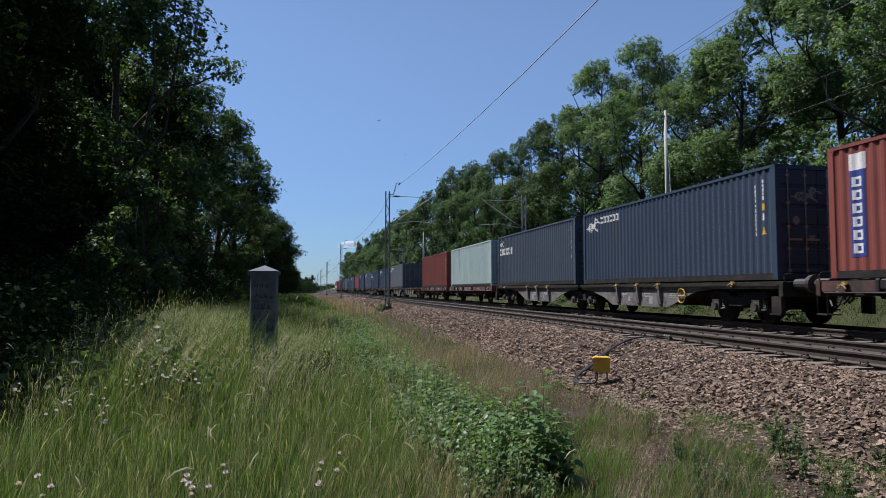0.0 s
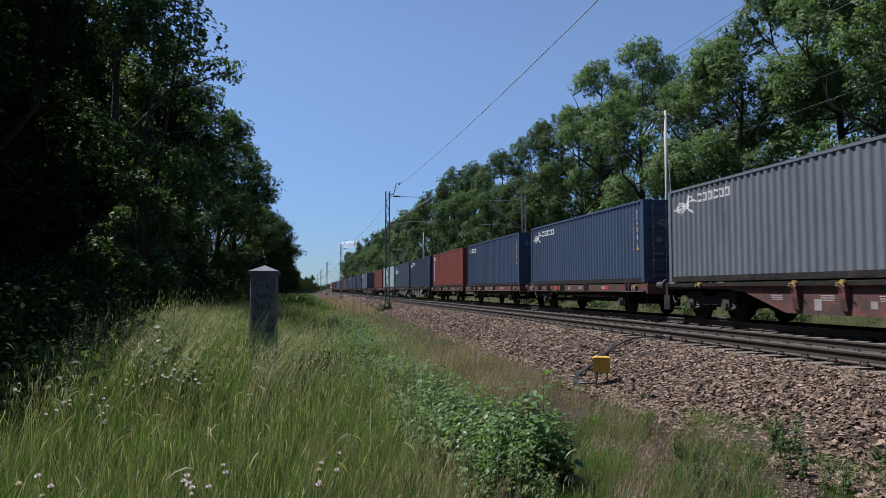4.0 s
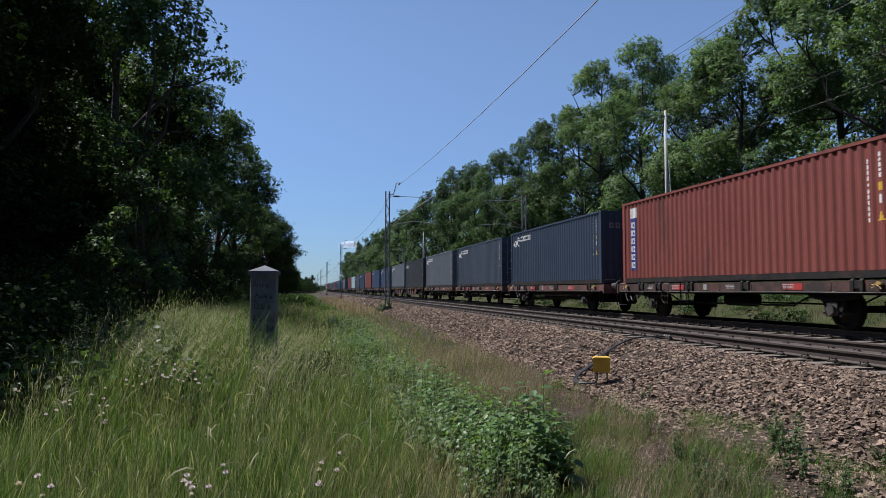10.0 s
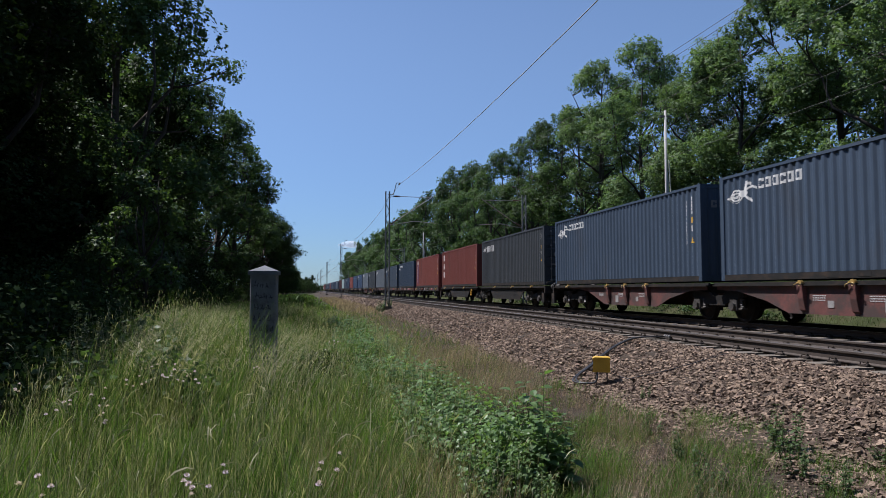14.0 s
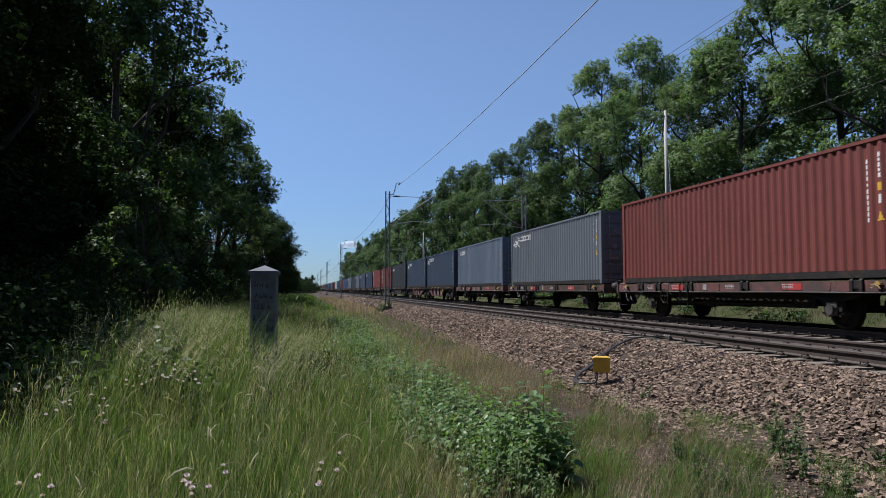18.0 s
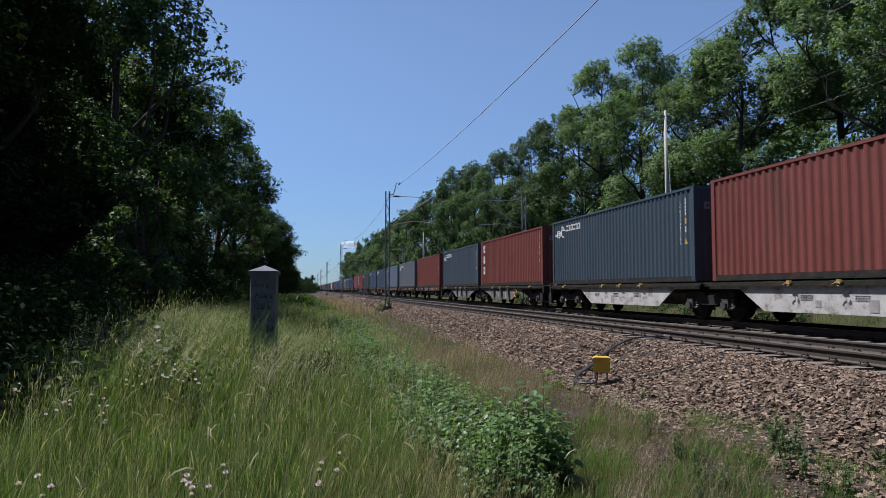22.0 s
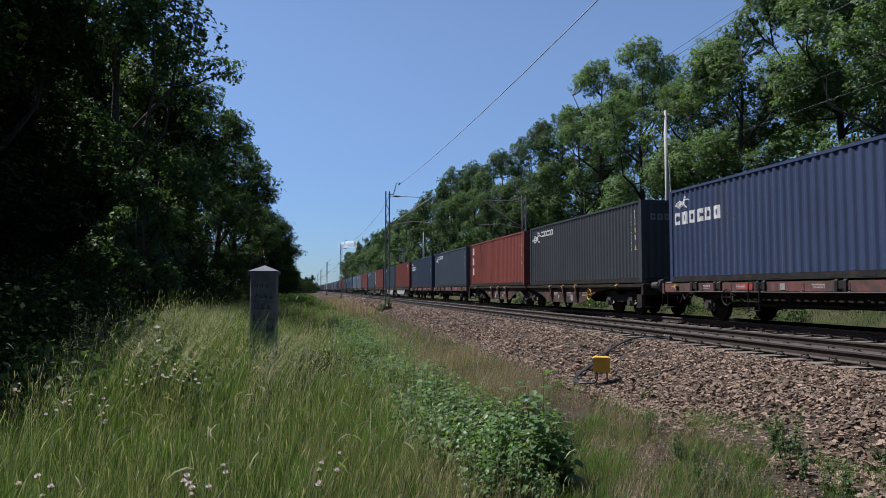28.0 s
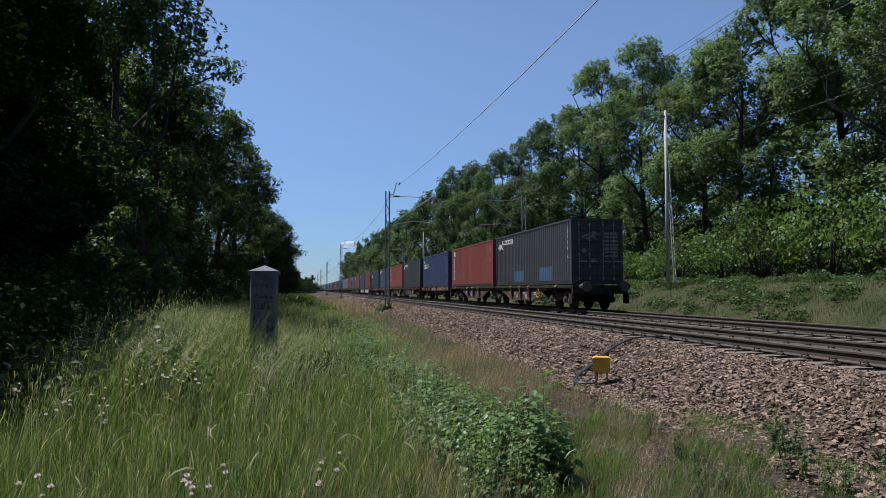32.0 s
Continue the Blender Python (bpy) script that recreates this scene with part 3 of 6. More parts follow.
axlebox_mesh = mesh_of(build(axlebox_shape), "axle_box", M["grease"])
spring_mesh = mesh_of(build(spring_shape), "coil_spring", M["grease"])


def bogie_side_shape(bm):
    prism(bm, [(-1.28, 0.20), (-1.22, 0.34), (-0.40, 0.30), (-0.28, 0.20), (0.28, 0.20), (0.40, 0.30), (1.22, 0.34), (1.28, 0.20), (1.16, 0.14), (0.72, 0.10), (0.36, -0.06), (-0.36, -0.06), (-0.72, 0.10), (-1.16, 0.14)], 0, -0.05, 0.05)


bogie_side_mesh = mesh_of(build(bogie_side_shape), "side_frame", M["black"])


def bolster_shape(bm):
    box(bm, -0.95, 0.95, -0.20, 0.20, 0.02, 0.28)
    for s in (-1, 1):
        box(bm, -0.75, 0.75, s * 1.15 - 0.06, s * 1.15 + 0.06, 0.10, 0.24)
        for x in (-0.7, 0.7):
            box(bm, x - 0.06, x + 0.06, s * 0.40 - 0.05, s * 0.40 + 0.05, -0.16, 0.14)
    disc(bm, (0, 0), 0.22, 0.28, 0.46, 2, 14)


bolster_mesh = mesh_of(build(bolster_shape), "bolster", M["black"])


def wheelset(parent, y, z=0.0, outer=1.02, coils=False):
    """z is the height of the wheel centres in the parent."""
    part("axle", axle_mesh, None, parent, m=pose(0, y, z))
    for s in (-1, 1):
        part("wheel", wheel_mesh, None, parent, m=pose(s * 0.745, y, z, 0, 0, 0 if s < 0 else 180))
        part("axle_box", axlebox_mesh, None, parent, m=pose(s * outer, y, z, 0, 0, 0 if s < 0 else 180))
        for e in (-0.24, 0.24) if coils else ():
            part("coil_spring", spring_mesh, None, parent, m=pose(s * outer, y + e, z))


def bogie(wagon, y):
    b = part("bogie", bolster_mesh, None, wagon, "greasy black two-axle bogie", m=pose(0, y, WR))
    for s in (-1, 1):
        part("side_frame", bogie_side_mesh, None, b, m=pose(s * 1.02, 0, 0.06))
        wheelset(b, s * 0.9, coils=True)
    return b


def buffer_shape(bm):
    disc(bm, (0, 0), 0.13, -0.40, 0.0, 1, 12)
    disc(bm, (0, 0), 0.085, -0.58, -0.40, 1, 10)
    disc(bm, (0, 0), 0.22, -0.63, -0.58, 1, 16)


buffer_mesh = mesh_of(build(buffer_shape), "buffer", mat("worn_buffer_steel", (0.06, 0.057, 0.054), rough=0.5, metal=0.3, var=0.3))


def hook_shape(bm):
    prism(bm, [(-0.30, 0.0), (0.0, 0.0), (0.0, 0.09), (-0.18, 0.09), (-0.24, 0.16), (-0.34, 0.16), (-0.36, 0.05)], 0, -0.03, 0.03)
    tube(bm, [(0.25, 0, 0.0), (0.28, -0.18, -0.28), (0.3, -0.32, -0.42), (0.28, -0.48, -0.30), (0.25, -0.55, -0.05)], 0.028, 6)


hook_mesh = mesh_of(build(hook_shape), "coupling_hook", M["black"])


def twist_lock_shape(bm):
    """A lock on its base plate: a housing with a rounded cone, and a bent lever with a ring that hangs down."""
    box(bm, -0.05, 0.04, -0.09, 0.09, 0.02, 0.05)
    prism(bm, [(-0.06, 0.05), (0.06, 0.05), (0.035, 0.10), (-0.035, 0.10)], 0, -0.035, 0.035)
    tube(bm, [(-0.05, -0.02, 0.03), (-0.09, -0.03, 0.02), (-0.095, -0.10, -0.01), (-0.095, -0.14, -0.06)], 0.012, 5)
    ring = [(-0.09, 0.08 + 0.032 * math.cos(math.tau * k / 8), -0.01 + 0.035 * math.sin(math.tau * k / 8)) for k in range(9)]
    tube(bm, ring, 0.010, 4)


twist_mesh = mesh_of(build(twist_lock_shape), "twist_lock", mat("worn_yellow_paint", (0.33, 0.215, 0.06), var=0.35, second=(0.14, 0.09, 0.05), amount=0.35))


grab_mesh = mesh_of(build(tube, [(-0.42, 0, 1.06), (-0.42, 0, 1.24), (-0.36, 0, 1.30), (0.36, 0, 1.30), (0.42, 0, 1.24), (0.42, 0, 1.06)], 0.016, 5), "grab_rail", M["black"])


def buffers(wagon, y, s):
    for x in (-0.875, 0.875):
        part("buffer", buffer_mesh, None, wagon, "worn steel buffer", m=pose(x, y, 1.04, 0, 0, 0 if s < 0 else 180))
    part("coupling_hook", hook_mesh, None, wagon, m=pose(0, y, 1.0, 0, 0, 0 if s < 0 else 180))


def belly_shape(bm, deep):
    """One deep side girder of an articulated wagon's half, along y from the joint (0) to the outer end."""
    if deep == 2:
        out = [(0.25, 1.0), (0.25, 0.92), (1.7, 0.92), (2.7, 0.36), (8.2, 0.36), (9.3, 0.92), (12.75, 0.92), (12.75, 1.0)]
    elif deep:
        out = [(0.25, 1.0), (0.25, 0.90), (1.2, 0.86), (2.4, 0.62), (3.2, 0.34), (7.3, 0.34), (8.0, 0.56), (8.9, 0.84), (9.8, 0.92), (12.75, 0.92), (12.75, 1.0)]
    else:
        out = [(0.25, 1.0), (0.25, 0.88), (2.5, 0.88), (3.3, 0.36), (8.6, 0.36), (9.4, 0.88), (12.75, 0.88), (12.75, 1.0)]
    prism(bm, [(y, z) for y, z in out], 0, -0.012, 0.012)


def flange_shape(bm):
    box(bm, -0.10, 0.05, 0.15, 12.75, 1.0, 1.03)
    box(bm, -0.03, 0.05, 0.15, 12.75, 1.03, 1.10)


def gusset_shape(bm):
    prism(bm, [(-0.13, 1.02), (0.0, 1.02), (0.0, 0.40), (-0.05, 0.44), (-0.10, 0.70)], 1, -0.09, 0.09)


def cross_shape(bm):
    for y in (1.6, 3.6, 5.2, 6.8, 8.6, 10.6, 12.3):
        box(bm, -1.1, 1.1, y - 0.09, y + 0.09, 0.86, 1.02)
    box(bm, -0.28, 0.28, 0.0, 12.7, 0.80, 1.02)


def end_beam_shape(bm):
    box(bm, -1.28, 1.28, 12.75, 12.90, 0.72, 1.10)
    box(bm, -1.34, -1.22, 12.55, 12.90, 0.30, 0.74)
    box(bm, 1.22, 1.34, 12.55, 12.90, 0.30, 0.74)
    box(bm, -1.36, -0.95, 12.5, 12.9, 0.28, 0.32)


belly_meshes = {(d, p): mesh_of(build(belly_shape, d), "side_girder", M[p]) for d, p in ((True, "wagon_grey"), (True, "wagon_brown"), (True, "wagon_red"), (2, "wagon_white"), (False, "black"))}
flange_mesh = mesh_of(build(flange_shape), "deck_flange", M["black"])
gusset_meshes = {p: mesh_of(build(gusset_shape), "bracket", M[p]) for p in ("wagon_grey", "wagon_brown", "wagon_red")}
cross_mesh = mesh_of(build(cross_shape), "cross_members", M["black"])
end_beam_mesh = mesh_of(build(end_beam_shape), "end_beam", M["black"])
plate_white = mesh_of(build(box, -0.004, 0.004, -0.12, 0.12, -0.13, 0.13), "data_plate", mat("dusty_white_paint", (0.26, 0.25, 0.24), var=0.3))
plate_small = mesh_of(build(box, -0.004, 0.004, -0.09, 0.09, -0.08, 0.08), "data_plate", plate_white.materials[0])
plate_red = mesh_of(build(box, -0.004, 0.004, -0.34, 0.34, -0.075, 0.075), "data_plate", M["signal_red"])
WAGON_WORDS = {"wagon_grey": "grey", "wagon_brown": "dull brown", "wagon_red": "faded red", "wagon_white": "dirty white", "black": "black"}


def hand_wheel_shape(bm):
    n = 16
    pts = [(0, 0.22 * math.cos(math.tau * i / n), 0.22 * math.sin(math.tau * i / n)) for i in range(n + 1)]
    tube(bm, pts, 0.018, 5)
    for k in range(2):
        tube(bm, [(0, 0.22 * math.cos(k * 1.57), 0.22 * math.sin(k * 1.57)), (0, -0.22 * math.cos(k * 1.57), -0.22 * math.sin(k * 1.57))], 0.012, 5)


hand_wheel_mesh = mesh_of(build(hand_wheel_shape), "brake_wheel", M["yellow"])


dark_wheel_mesh = mesh_of(build(hand_wheel_shape), "brake_wheel", M["black"])


def articulated_wagon(paint, deep, half):
    """Two halves on three bogies; half is the distance from the joint to each container's centre."""
    w = thing("articulated_wagon", f"{WAGON_WORDS[paint]} articulated container wagon with {'deep fish-bellied' if deep else 'straight'} side girders", "rail wagon", group="wagons of the train")
    shift = half - 6.546
    for s in (-1, 1):
        h = Matrix.Diagonal((1, s, 1, 1)) @ Matrix.Translation((0, shift, 0))
        for x in (-1, 1):
            part("side_girder", belly_meshes[(deep, paint)], None, w, m=h @ Matrix.Translation((x * 1.20, 0, 0)))
            part("deck_flange", flange_mesh, None, w, m=h @ Matrix.Translation((x * 1.20, 0, 0)) @ Matrix.Diagonal((-x, 1, 1, 1)))
            for y in ((3.75, 5.35, 6.85) if deep else (3.9, 7.6)):
                if deep is True:
                    part("bracket", gusset_meshes[paint], None, w, m=h @ Matrix.Translation((x * 1.215, y, 0)) @ Matrix.Diagonal((-x, 1, 1, 1)))
                part("twist_lock", twist_mesh, None, w, "worn yellow twist lock", m=h @ Matrix.Translation((x * 1.30, y, 1.03)) @ Matrix.Diagonal((-x, 1, 1, 1)))
            part("twist_lock", twist_mesh, None, w, "worn yellow twist lock", m=h @ Matrix.Translation((x * 1.30, 10.9, 1.03)) @ Matrix.Diagonal((-x, 1, 1, 1)))
            if deep:
                part("data_plate", plate_small, None, w, m=h @ Matrix.Translation((x * 1.216, 4.6, 0.58)))
                part("data_plate", plate_white, None, w, m=h @ Matrix.Translation((x * 1.216, 6.2, 0.56)))
                for y in (4.25, 5.9, 7.6):
                    part("code_bars", dark_print if deep == 2 else small_print, None, w, m=h @ Matrix.Translation((x * 1.2185, y, 0.72)))
        part("cross_members", cross_mesh, None, w, m=h)
        part("end_beam", end_beam_mesh, None, w, m=h)
        bogie(w, s * (10.75 + shift))
        buffers(w, s * (12.9 + shift), s)
        part("grab_rail", grab_mesh, None, w, m=pose(-0.75, s * (12.82 + shift), 0))
    if deep != 2:
        part("brake_wheel", hand_wheel_mesh, None, w, "yellow brake hand wheel", m=pose(-1.26, -8.2 if deep else 2.2, 0.72))
    bogie(w, 0.0)
    return w


def sole_bar_shape(bm):
    prism(bm, [(0.0, 0.865), (0.10, 0.865), (0.10, 0.885), (0.02, 0.89), (0.02, 1.07), (0.10, 1.075), (0.10, 1.10), (0.0, 1.10)], 1, -6.35, 6.35)
    for k in range(9):
        y = -5.6 + 1.4 * k
        box(bm, -0.012, 0.02, y - 0.04, y + 0.04, 0.89, 1.06)


def under_shape(bm):
    for y in (-5.9, -4.1, -2.2, 0, 2.2, 4.1, 5.9):
        box(bm, -1.1, 1.1, y - 0.08, y + 0.08, 0.82, 1.06)
    for x in (-0.45, 0.45):
        box(bm, x - 0.05, x + 0.05, -6.3, 6.3, 0.78, 1.04)
    disc(bm, (0.3, 0.62), 0.20, 0.6, 1.9, 1, 12)
    tube(bm, [(-0.95, -3.3, 0.80), (-0.95, -2.6, 0.52), (-0.95, 2.6, 0.52), (-0.95, 3.3, 0.80)], 0.025, 5)
    tube(bm, [(0.95, -3.3, 0.80), (0.95, -2.6, 0.52), (0.95, 2.6, 0.52), (0.95, 3.3, 0.80)], 0.025, 5)


def pipe_shape(bm):
    """The brake pipe along the sole bar, on short hangers."""
    tube(bm, [(-0.05, -6.2, 0.84), (-0.05, -3.0, 0.845), (-0.05, 0.5, 0.835), (-0.05, 3.5, 0.845), (-0.05, 6.2, 0.84)], 0.018, 5)
    for k in range(9):
        y = -5.8 + 1.45 * k
        box(bm, -0.06, 0.0, y - 0.02, y + 0.02, 0.82, 0.87)


def hose_shape(bm):
    """A brake hose that hangs in a loop from the end beam."""
    tube(bm, [(-0.45, 6.47, 0.86), (-0.46, 6.62, 0.80), (-0.47, 6.72, 0.58), (-0.47, 6.84, 0.46), (-0.46, 6.98, 0.52), (-0.45, 7.05, 0.66)], 0.022, 6)


def guard_shape(bm):
    prism(bm, [(-0.62, 0.82), (0.62, 0.82), (0.30, 0.60), (0.24, 0.30), (-0.24, 0.30), (-0.30, 0.60)], 0, -0.012, 0.012)
    prism(bm, [(-0.75, 0.80), (-0.70, 0.72), (0, 0.62), (0.70, 0.72), (0.75, 0.80), (0, 0.70)], 0, -0.06, 0.06)


def flat_end_shape(bm):
    box(bm, -1.30, 1.30, 6.35, 6.47, 0.76, 1.12)


def end_step_shape(bm):
    tube(bm, [(-1.31, 6.12, 0.80), (-1.31, 6.12, 0.36), (-1.31, 6.42, 0.36), (-1.31, 6.42, 0.80)], 0.02, 4)
    box(bm, -1.34, -0.98, 6.10, 6.44, 0.335, 0.36)


def step_shape(bm):
    for y in (-0.22, 0.22):
        tube(bm, [(0.02, y * 0.6, 1.10), (-0.06, y * 0.8, 1.14), (-0.07, y, 1.04), (-0.07, y, 0.36)], 0.018, 5)
    for z in (0.36, 0.58):
        box(bm, -0.10, 0.0, -0.24, 0.24, z, z + 0.02)


sole_meshes = {p: mesh_of(build(sole_bar_shape), "sole_bar", M[p]) for p in ("wagon_red", "wagon_brown")}
under_mesh = mesh_of(build(under_shape), "underframe", M["black"])
pipe_mesh = mesh_of(build(pipe_shape), "brake_pipe", M["grease"], True)
hose_mesh = mesh_of(build(hose_shape), "brake_hose", M["rubber"], True)
guard_mesh = mesh_of(build(guard_shape), "axle_guard", M["black"])
flat_end_meshes = {p: mesh_of(build(flat_end_shape), "end_beam", M[p]) for p in ("wagon_red", "wagon_brown")}
step_mesh = mesh_of(build(step_shape), "step", M["black"])
end_step_mesh = mesh_of(build(end_step_shape), "end_step", M["black"])


def pocket_shape(bm):
    """A stake pocket clasped over the sole bar: two jaws and a domed head."""
    for y in (-0.13, 0.13):
        prism(bm, [(-0.05, 0.86), (0.02, 0.83), (0.02, 1.12), (-0.02, 1.14), (-0.05, 1.10)], 1, y - 0.045, y + 0.045)
    box(bm, -0.03, 0.02, -0.09, 0.09, 0.93, 1.10)


def cover_shape(bm):
    """The dark brake gear slung between the axles, with gaps."""
    for a, b, z0, z1 in ((-3.3, -0.9, 0.46, 0.80), (-0.9, 0.5, 0.60, 0.80), (-0.9, 0.5, 0.44, 0.52), (0.5, 1.5, 0.42, 0.80), (1.5, 3.3, 0.62, 0.80), (1.5, 3.3, 0.46, 0.54)):
        box(bm, -0.03, 0.03, a, b, z0, z1)
    for y in (-2.6, -1.5, 0.9, 2.1):
        disc(bm, (y, 0.62), 0.07, -0.07, -0.03, 0, 10)


def small_print_shape(bm):
    """Rows of short bars."""
    for j in range(3):
        y = -0.20
        while y < 0.18:
            wd = 0.03 + 0.05 * ((j * 7 + int(y * 90)) % 3) / 3
            box(bm, -0.001, 0.001, y, y + wd, -0.065 + j * 0.05, -0.04 + j * 0.05)
            y += wd + 0.022


pocket_mesh = mesh_of(build(pocket_shape), "stake_pocket", M["black"])
cover_mesh = mesh_of(build(cover_shape), "brake_gear", M["black"])
small_print = mesh_of(build(small_print_shape), "code_bars", mat("grimy_white_print", (0.42, 0.41, 0.40), var=0.3, scale=6))

dark_print = mesh_of(build(small_print_shape), "code_bars", M["ink"])


def two_axle_wagon(paint):
    w = thing("flat_wagon", f"{WAGON_WORDS[paint]} two-axle flat container wagon with open underframe", "rail wagon", group="wagons of the train")
    part("underframe", under_mesh, None, w)
    for x in (-1, 1):
        part("sole_bar", sole_meshes[paint], None, w, m=Matrix.Translation((x * 1.27, 0, 0)) @ Matrix.Diagonal((-x, 1, 1, 1)))
        for y in (-4.1, 4.1):
            part("axle_guard", guard_mesh, None, w, m=pose(x * 1.10, y, 0))
        for y in (-5.6, 5.6):
            part("twist_lock", twist_mesh, None, w, "worn yellow twist lock", m=Matrix.Translation((x * 1.32, y, 0.98)) @ Matrix.Diagonal((-x, 1, 1, 1)))
        part("brake_pipe", pipe_mesh, None, w, m=Matrix.Translation((x * 1.27, 0, 0)) @ Matrix.Diagonal((-x, 1, 1, 1)))
        part("step", step_mesh, None, w, m=Matrix.Translation((x * 1.29, -1.7 * x, 0)) @ Matrix.Diagonal((-x, 1, 1, 1)))
        for y, me in ((-3.0, plate_red), (2.2, plate_red), (0.7, plate_small)):
            part("data_plate", me, None, w, m=pose(x * 1.276, y, 0.98))
        for y in (-5.0, -1.2, 1.5, 3.4, 4.6):
            part("stake_pocket", pocket_mesh, None, w, m=Matrix.Translation((x * 1.27, y, 0)) @ Matrix.Diagonal((-x, 1, 1, 1)))
        for y in (-2.85, -0.5, 2.35, 4.0):
            part("code_bars", small_print, None, w, m=Matrix.Translation((x * (1.283 if y in (-2.85, 2.35) else 1.274), y, 0.99)) @ Matrix.Diagonal((1, 1, 0.8, 1)))
        if paint == "wagon_red":
            part("brake_gear", cover_mesh, None, w, m=pose(x * 0.86, 0, 0))
    for y in (-4.1, 4.1):
        wheelset(w, y, WR, 1.02)
    for s in (-1, 1):
        part("end_beam", flat_end_meshes[paint], None, w, m=Matrix.Diagonal((1, s, 1, 1)))
        for x in (-1, 1):
            part("end_step", end_step_mesh, None, w, m=Matrix.Diagonal((-x, s, 1, 1)))
        part("brake_hose", hose_mesh, None, w, m=Matrix.Diagonal((1, s, 1, 1)))
        part("grab_rail", grab_mesh, None, w, m=pose(-0.85, s * 6.40, 0))
        buffers(w, s * 6.47, s)
    part("brake_wheel", dark_wheel_mesh, None, w, m=pose(-1.34, 2.9, 0.70))
    return w


# one row for each wagon from the front: type, paint, and its containers as (leading end at the start, paint, marks, end, codes)
TRAIN = [
    ("flat", "wagon_red", [(250.2, "oxide", "", "doors", "codes")]),
    ("flat", "wagon_red", [(236.1, "dark_grey", "", "doors", "codes")]),
    ("flat", "wagon_brown", [(222.0, "slate_blue", "", "doors", "codes")]),
    ("flat", "wagon_red", [(207.9, "grey", "", "doors", "codes")]),
    ("pair", "wagon_grey", [(193.8, "navy", "emblem_beside", "doors", "codes"), (180.7, "slate_blue", "emblem_beside", "doors", "codes")]),
    ("flat", "wagon_red", [(166.7, "red", "", "doors", "codes")]),
    ("flat", "wagon_red", [(152.6, "navy", "emblem_beside", "doors", "codes")]),
    ("pair", "wagon_brown", [(138.5, "slate_blue", "emblem_beside", "doors", "codes"), (125.4, "navy", "emblem_over", "doors", "codes")]),
    ("flat", "wagon_red", [(111.4, "navy", "emblem_beside", "doors", "codes")]),
    ("pair", "wagon_grey", [(97.3, "pale_slate", "emblem_beside", "doors", "codes")]),
    ("flat", "wagon_red", [(70.76, "oxide", "", "doors", "codes")]),
    ("flat", "wagon_red", [(56.66, "mint", "", "doors", "")]),
    ("pair", "wagon_grey", [(42.81, "slate_blue", "emblem_over", "doors", "codes"), (29.71, "navy", "emblem_beside", "doors", "codes")]),
    ("flat", "wagon_brown", [(15.74, "red", "band", "wall", "codes")]),
    ("flat", "wagon_red", [(1.84, "blue", "small_word", "wall", "codes")]),
    ("flat", "wagon_red", [(-12.45, "blue", "emblem_beside", "doors", "codes")]),
    ("pair", "wagon_red", [(-26.32, "pale_slate", "emblem_beside", "doors", "codes"), (-39.67, "dark_grey", "emblem_long", "doors", "codes")]),
    ("flat", "wagon_red", [(-53.56, "pale_slate", "emblem_beside", "doors", "codes")]),
    ("flat", "wagon_red", [(-67.74, "slate_blue", "emblem_beside", "doors", "codes")]),
    ("flat", "wagon_red", [(-81.92, "navy", "emblem_beside", "wall", "codes")]),
    ("flat", "wagon_brown", [(-96.02, "red", "band", "doors", "codes")]),
    ("thin", "black", [(-109.93, "oxide", "stack", "wall", "codes"), (-123.56, "dark_grey", "emblem_long", "doors", "codes")]),
    ("pair", "wagon_red", [(-137.29, "dusk_blue", "emblem_beside", "wall", "codes"), (-150.46, "dusk_blue", "emblem_beside", "doors", "codes")]),
    ("flat", "wagon_red", [(-164.26, "sky_blue", "small_word", "doors", "codes")]),
    ("flat", "wagon_brown", [(-178.31, "pale_slate", "emblem_beside", "doors", "codes")]),
    ("flat", "wagon_red", [(-192.37, "oxide", "", "wall", "codes")]),
    ("pair", "wagon_grey", [(-206.18, "slate_blue", "emblem_beside", "doors", "codes"), (-219.21, "oxide", "stack", "wall", "codes")]),
    ("pair", "wagon_white", [(-232.84, "teal", "emblem_beside", "wall", "codes"), (-245.94, "oxide", "", "doors", "wide")]),
    ("flat", "wagon_red", [(-259.97, "navy", "emblem_over", "doors", "codes")]),
    ("flat", "wagon_red", [(-274.10, "slate_blue", "emblem_beside", "wall", "codes")]),
    ("pair", "wagon_brown", [(-287.69, "red", "stack", "doors", "codes"), (-300.94, "dark_grey", "emblem_beside", "wall", "codes")]),
    ("flat", "wagon_red", [(-315.03, "royal", "emblem_over", "doors", "codes")]),
    ("pair", "wagon_brown", [(-328.84, "red", "band", "wall", "codes"), (-341.91, "dark_grey", "emblem_beside", "doors", "patched")]),
]
LEAD = -2.28 - CL / 2      # from a leading end to the container's centre, with the camera's place along the line
moving = []
first = {}
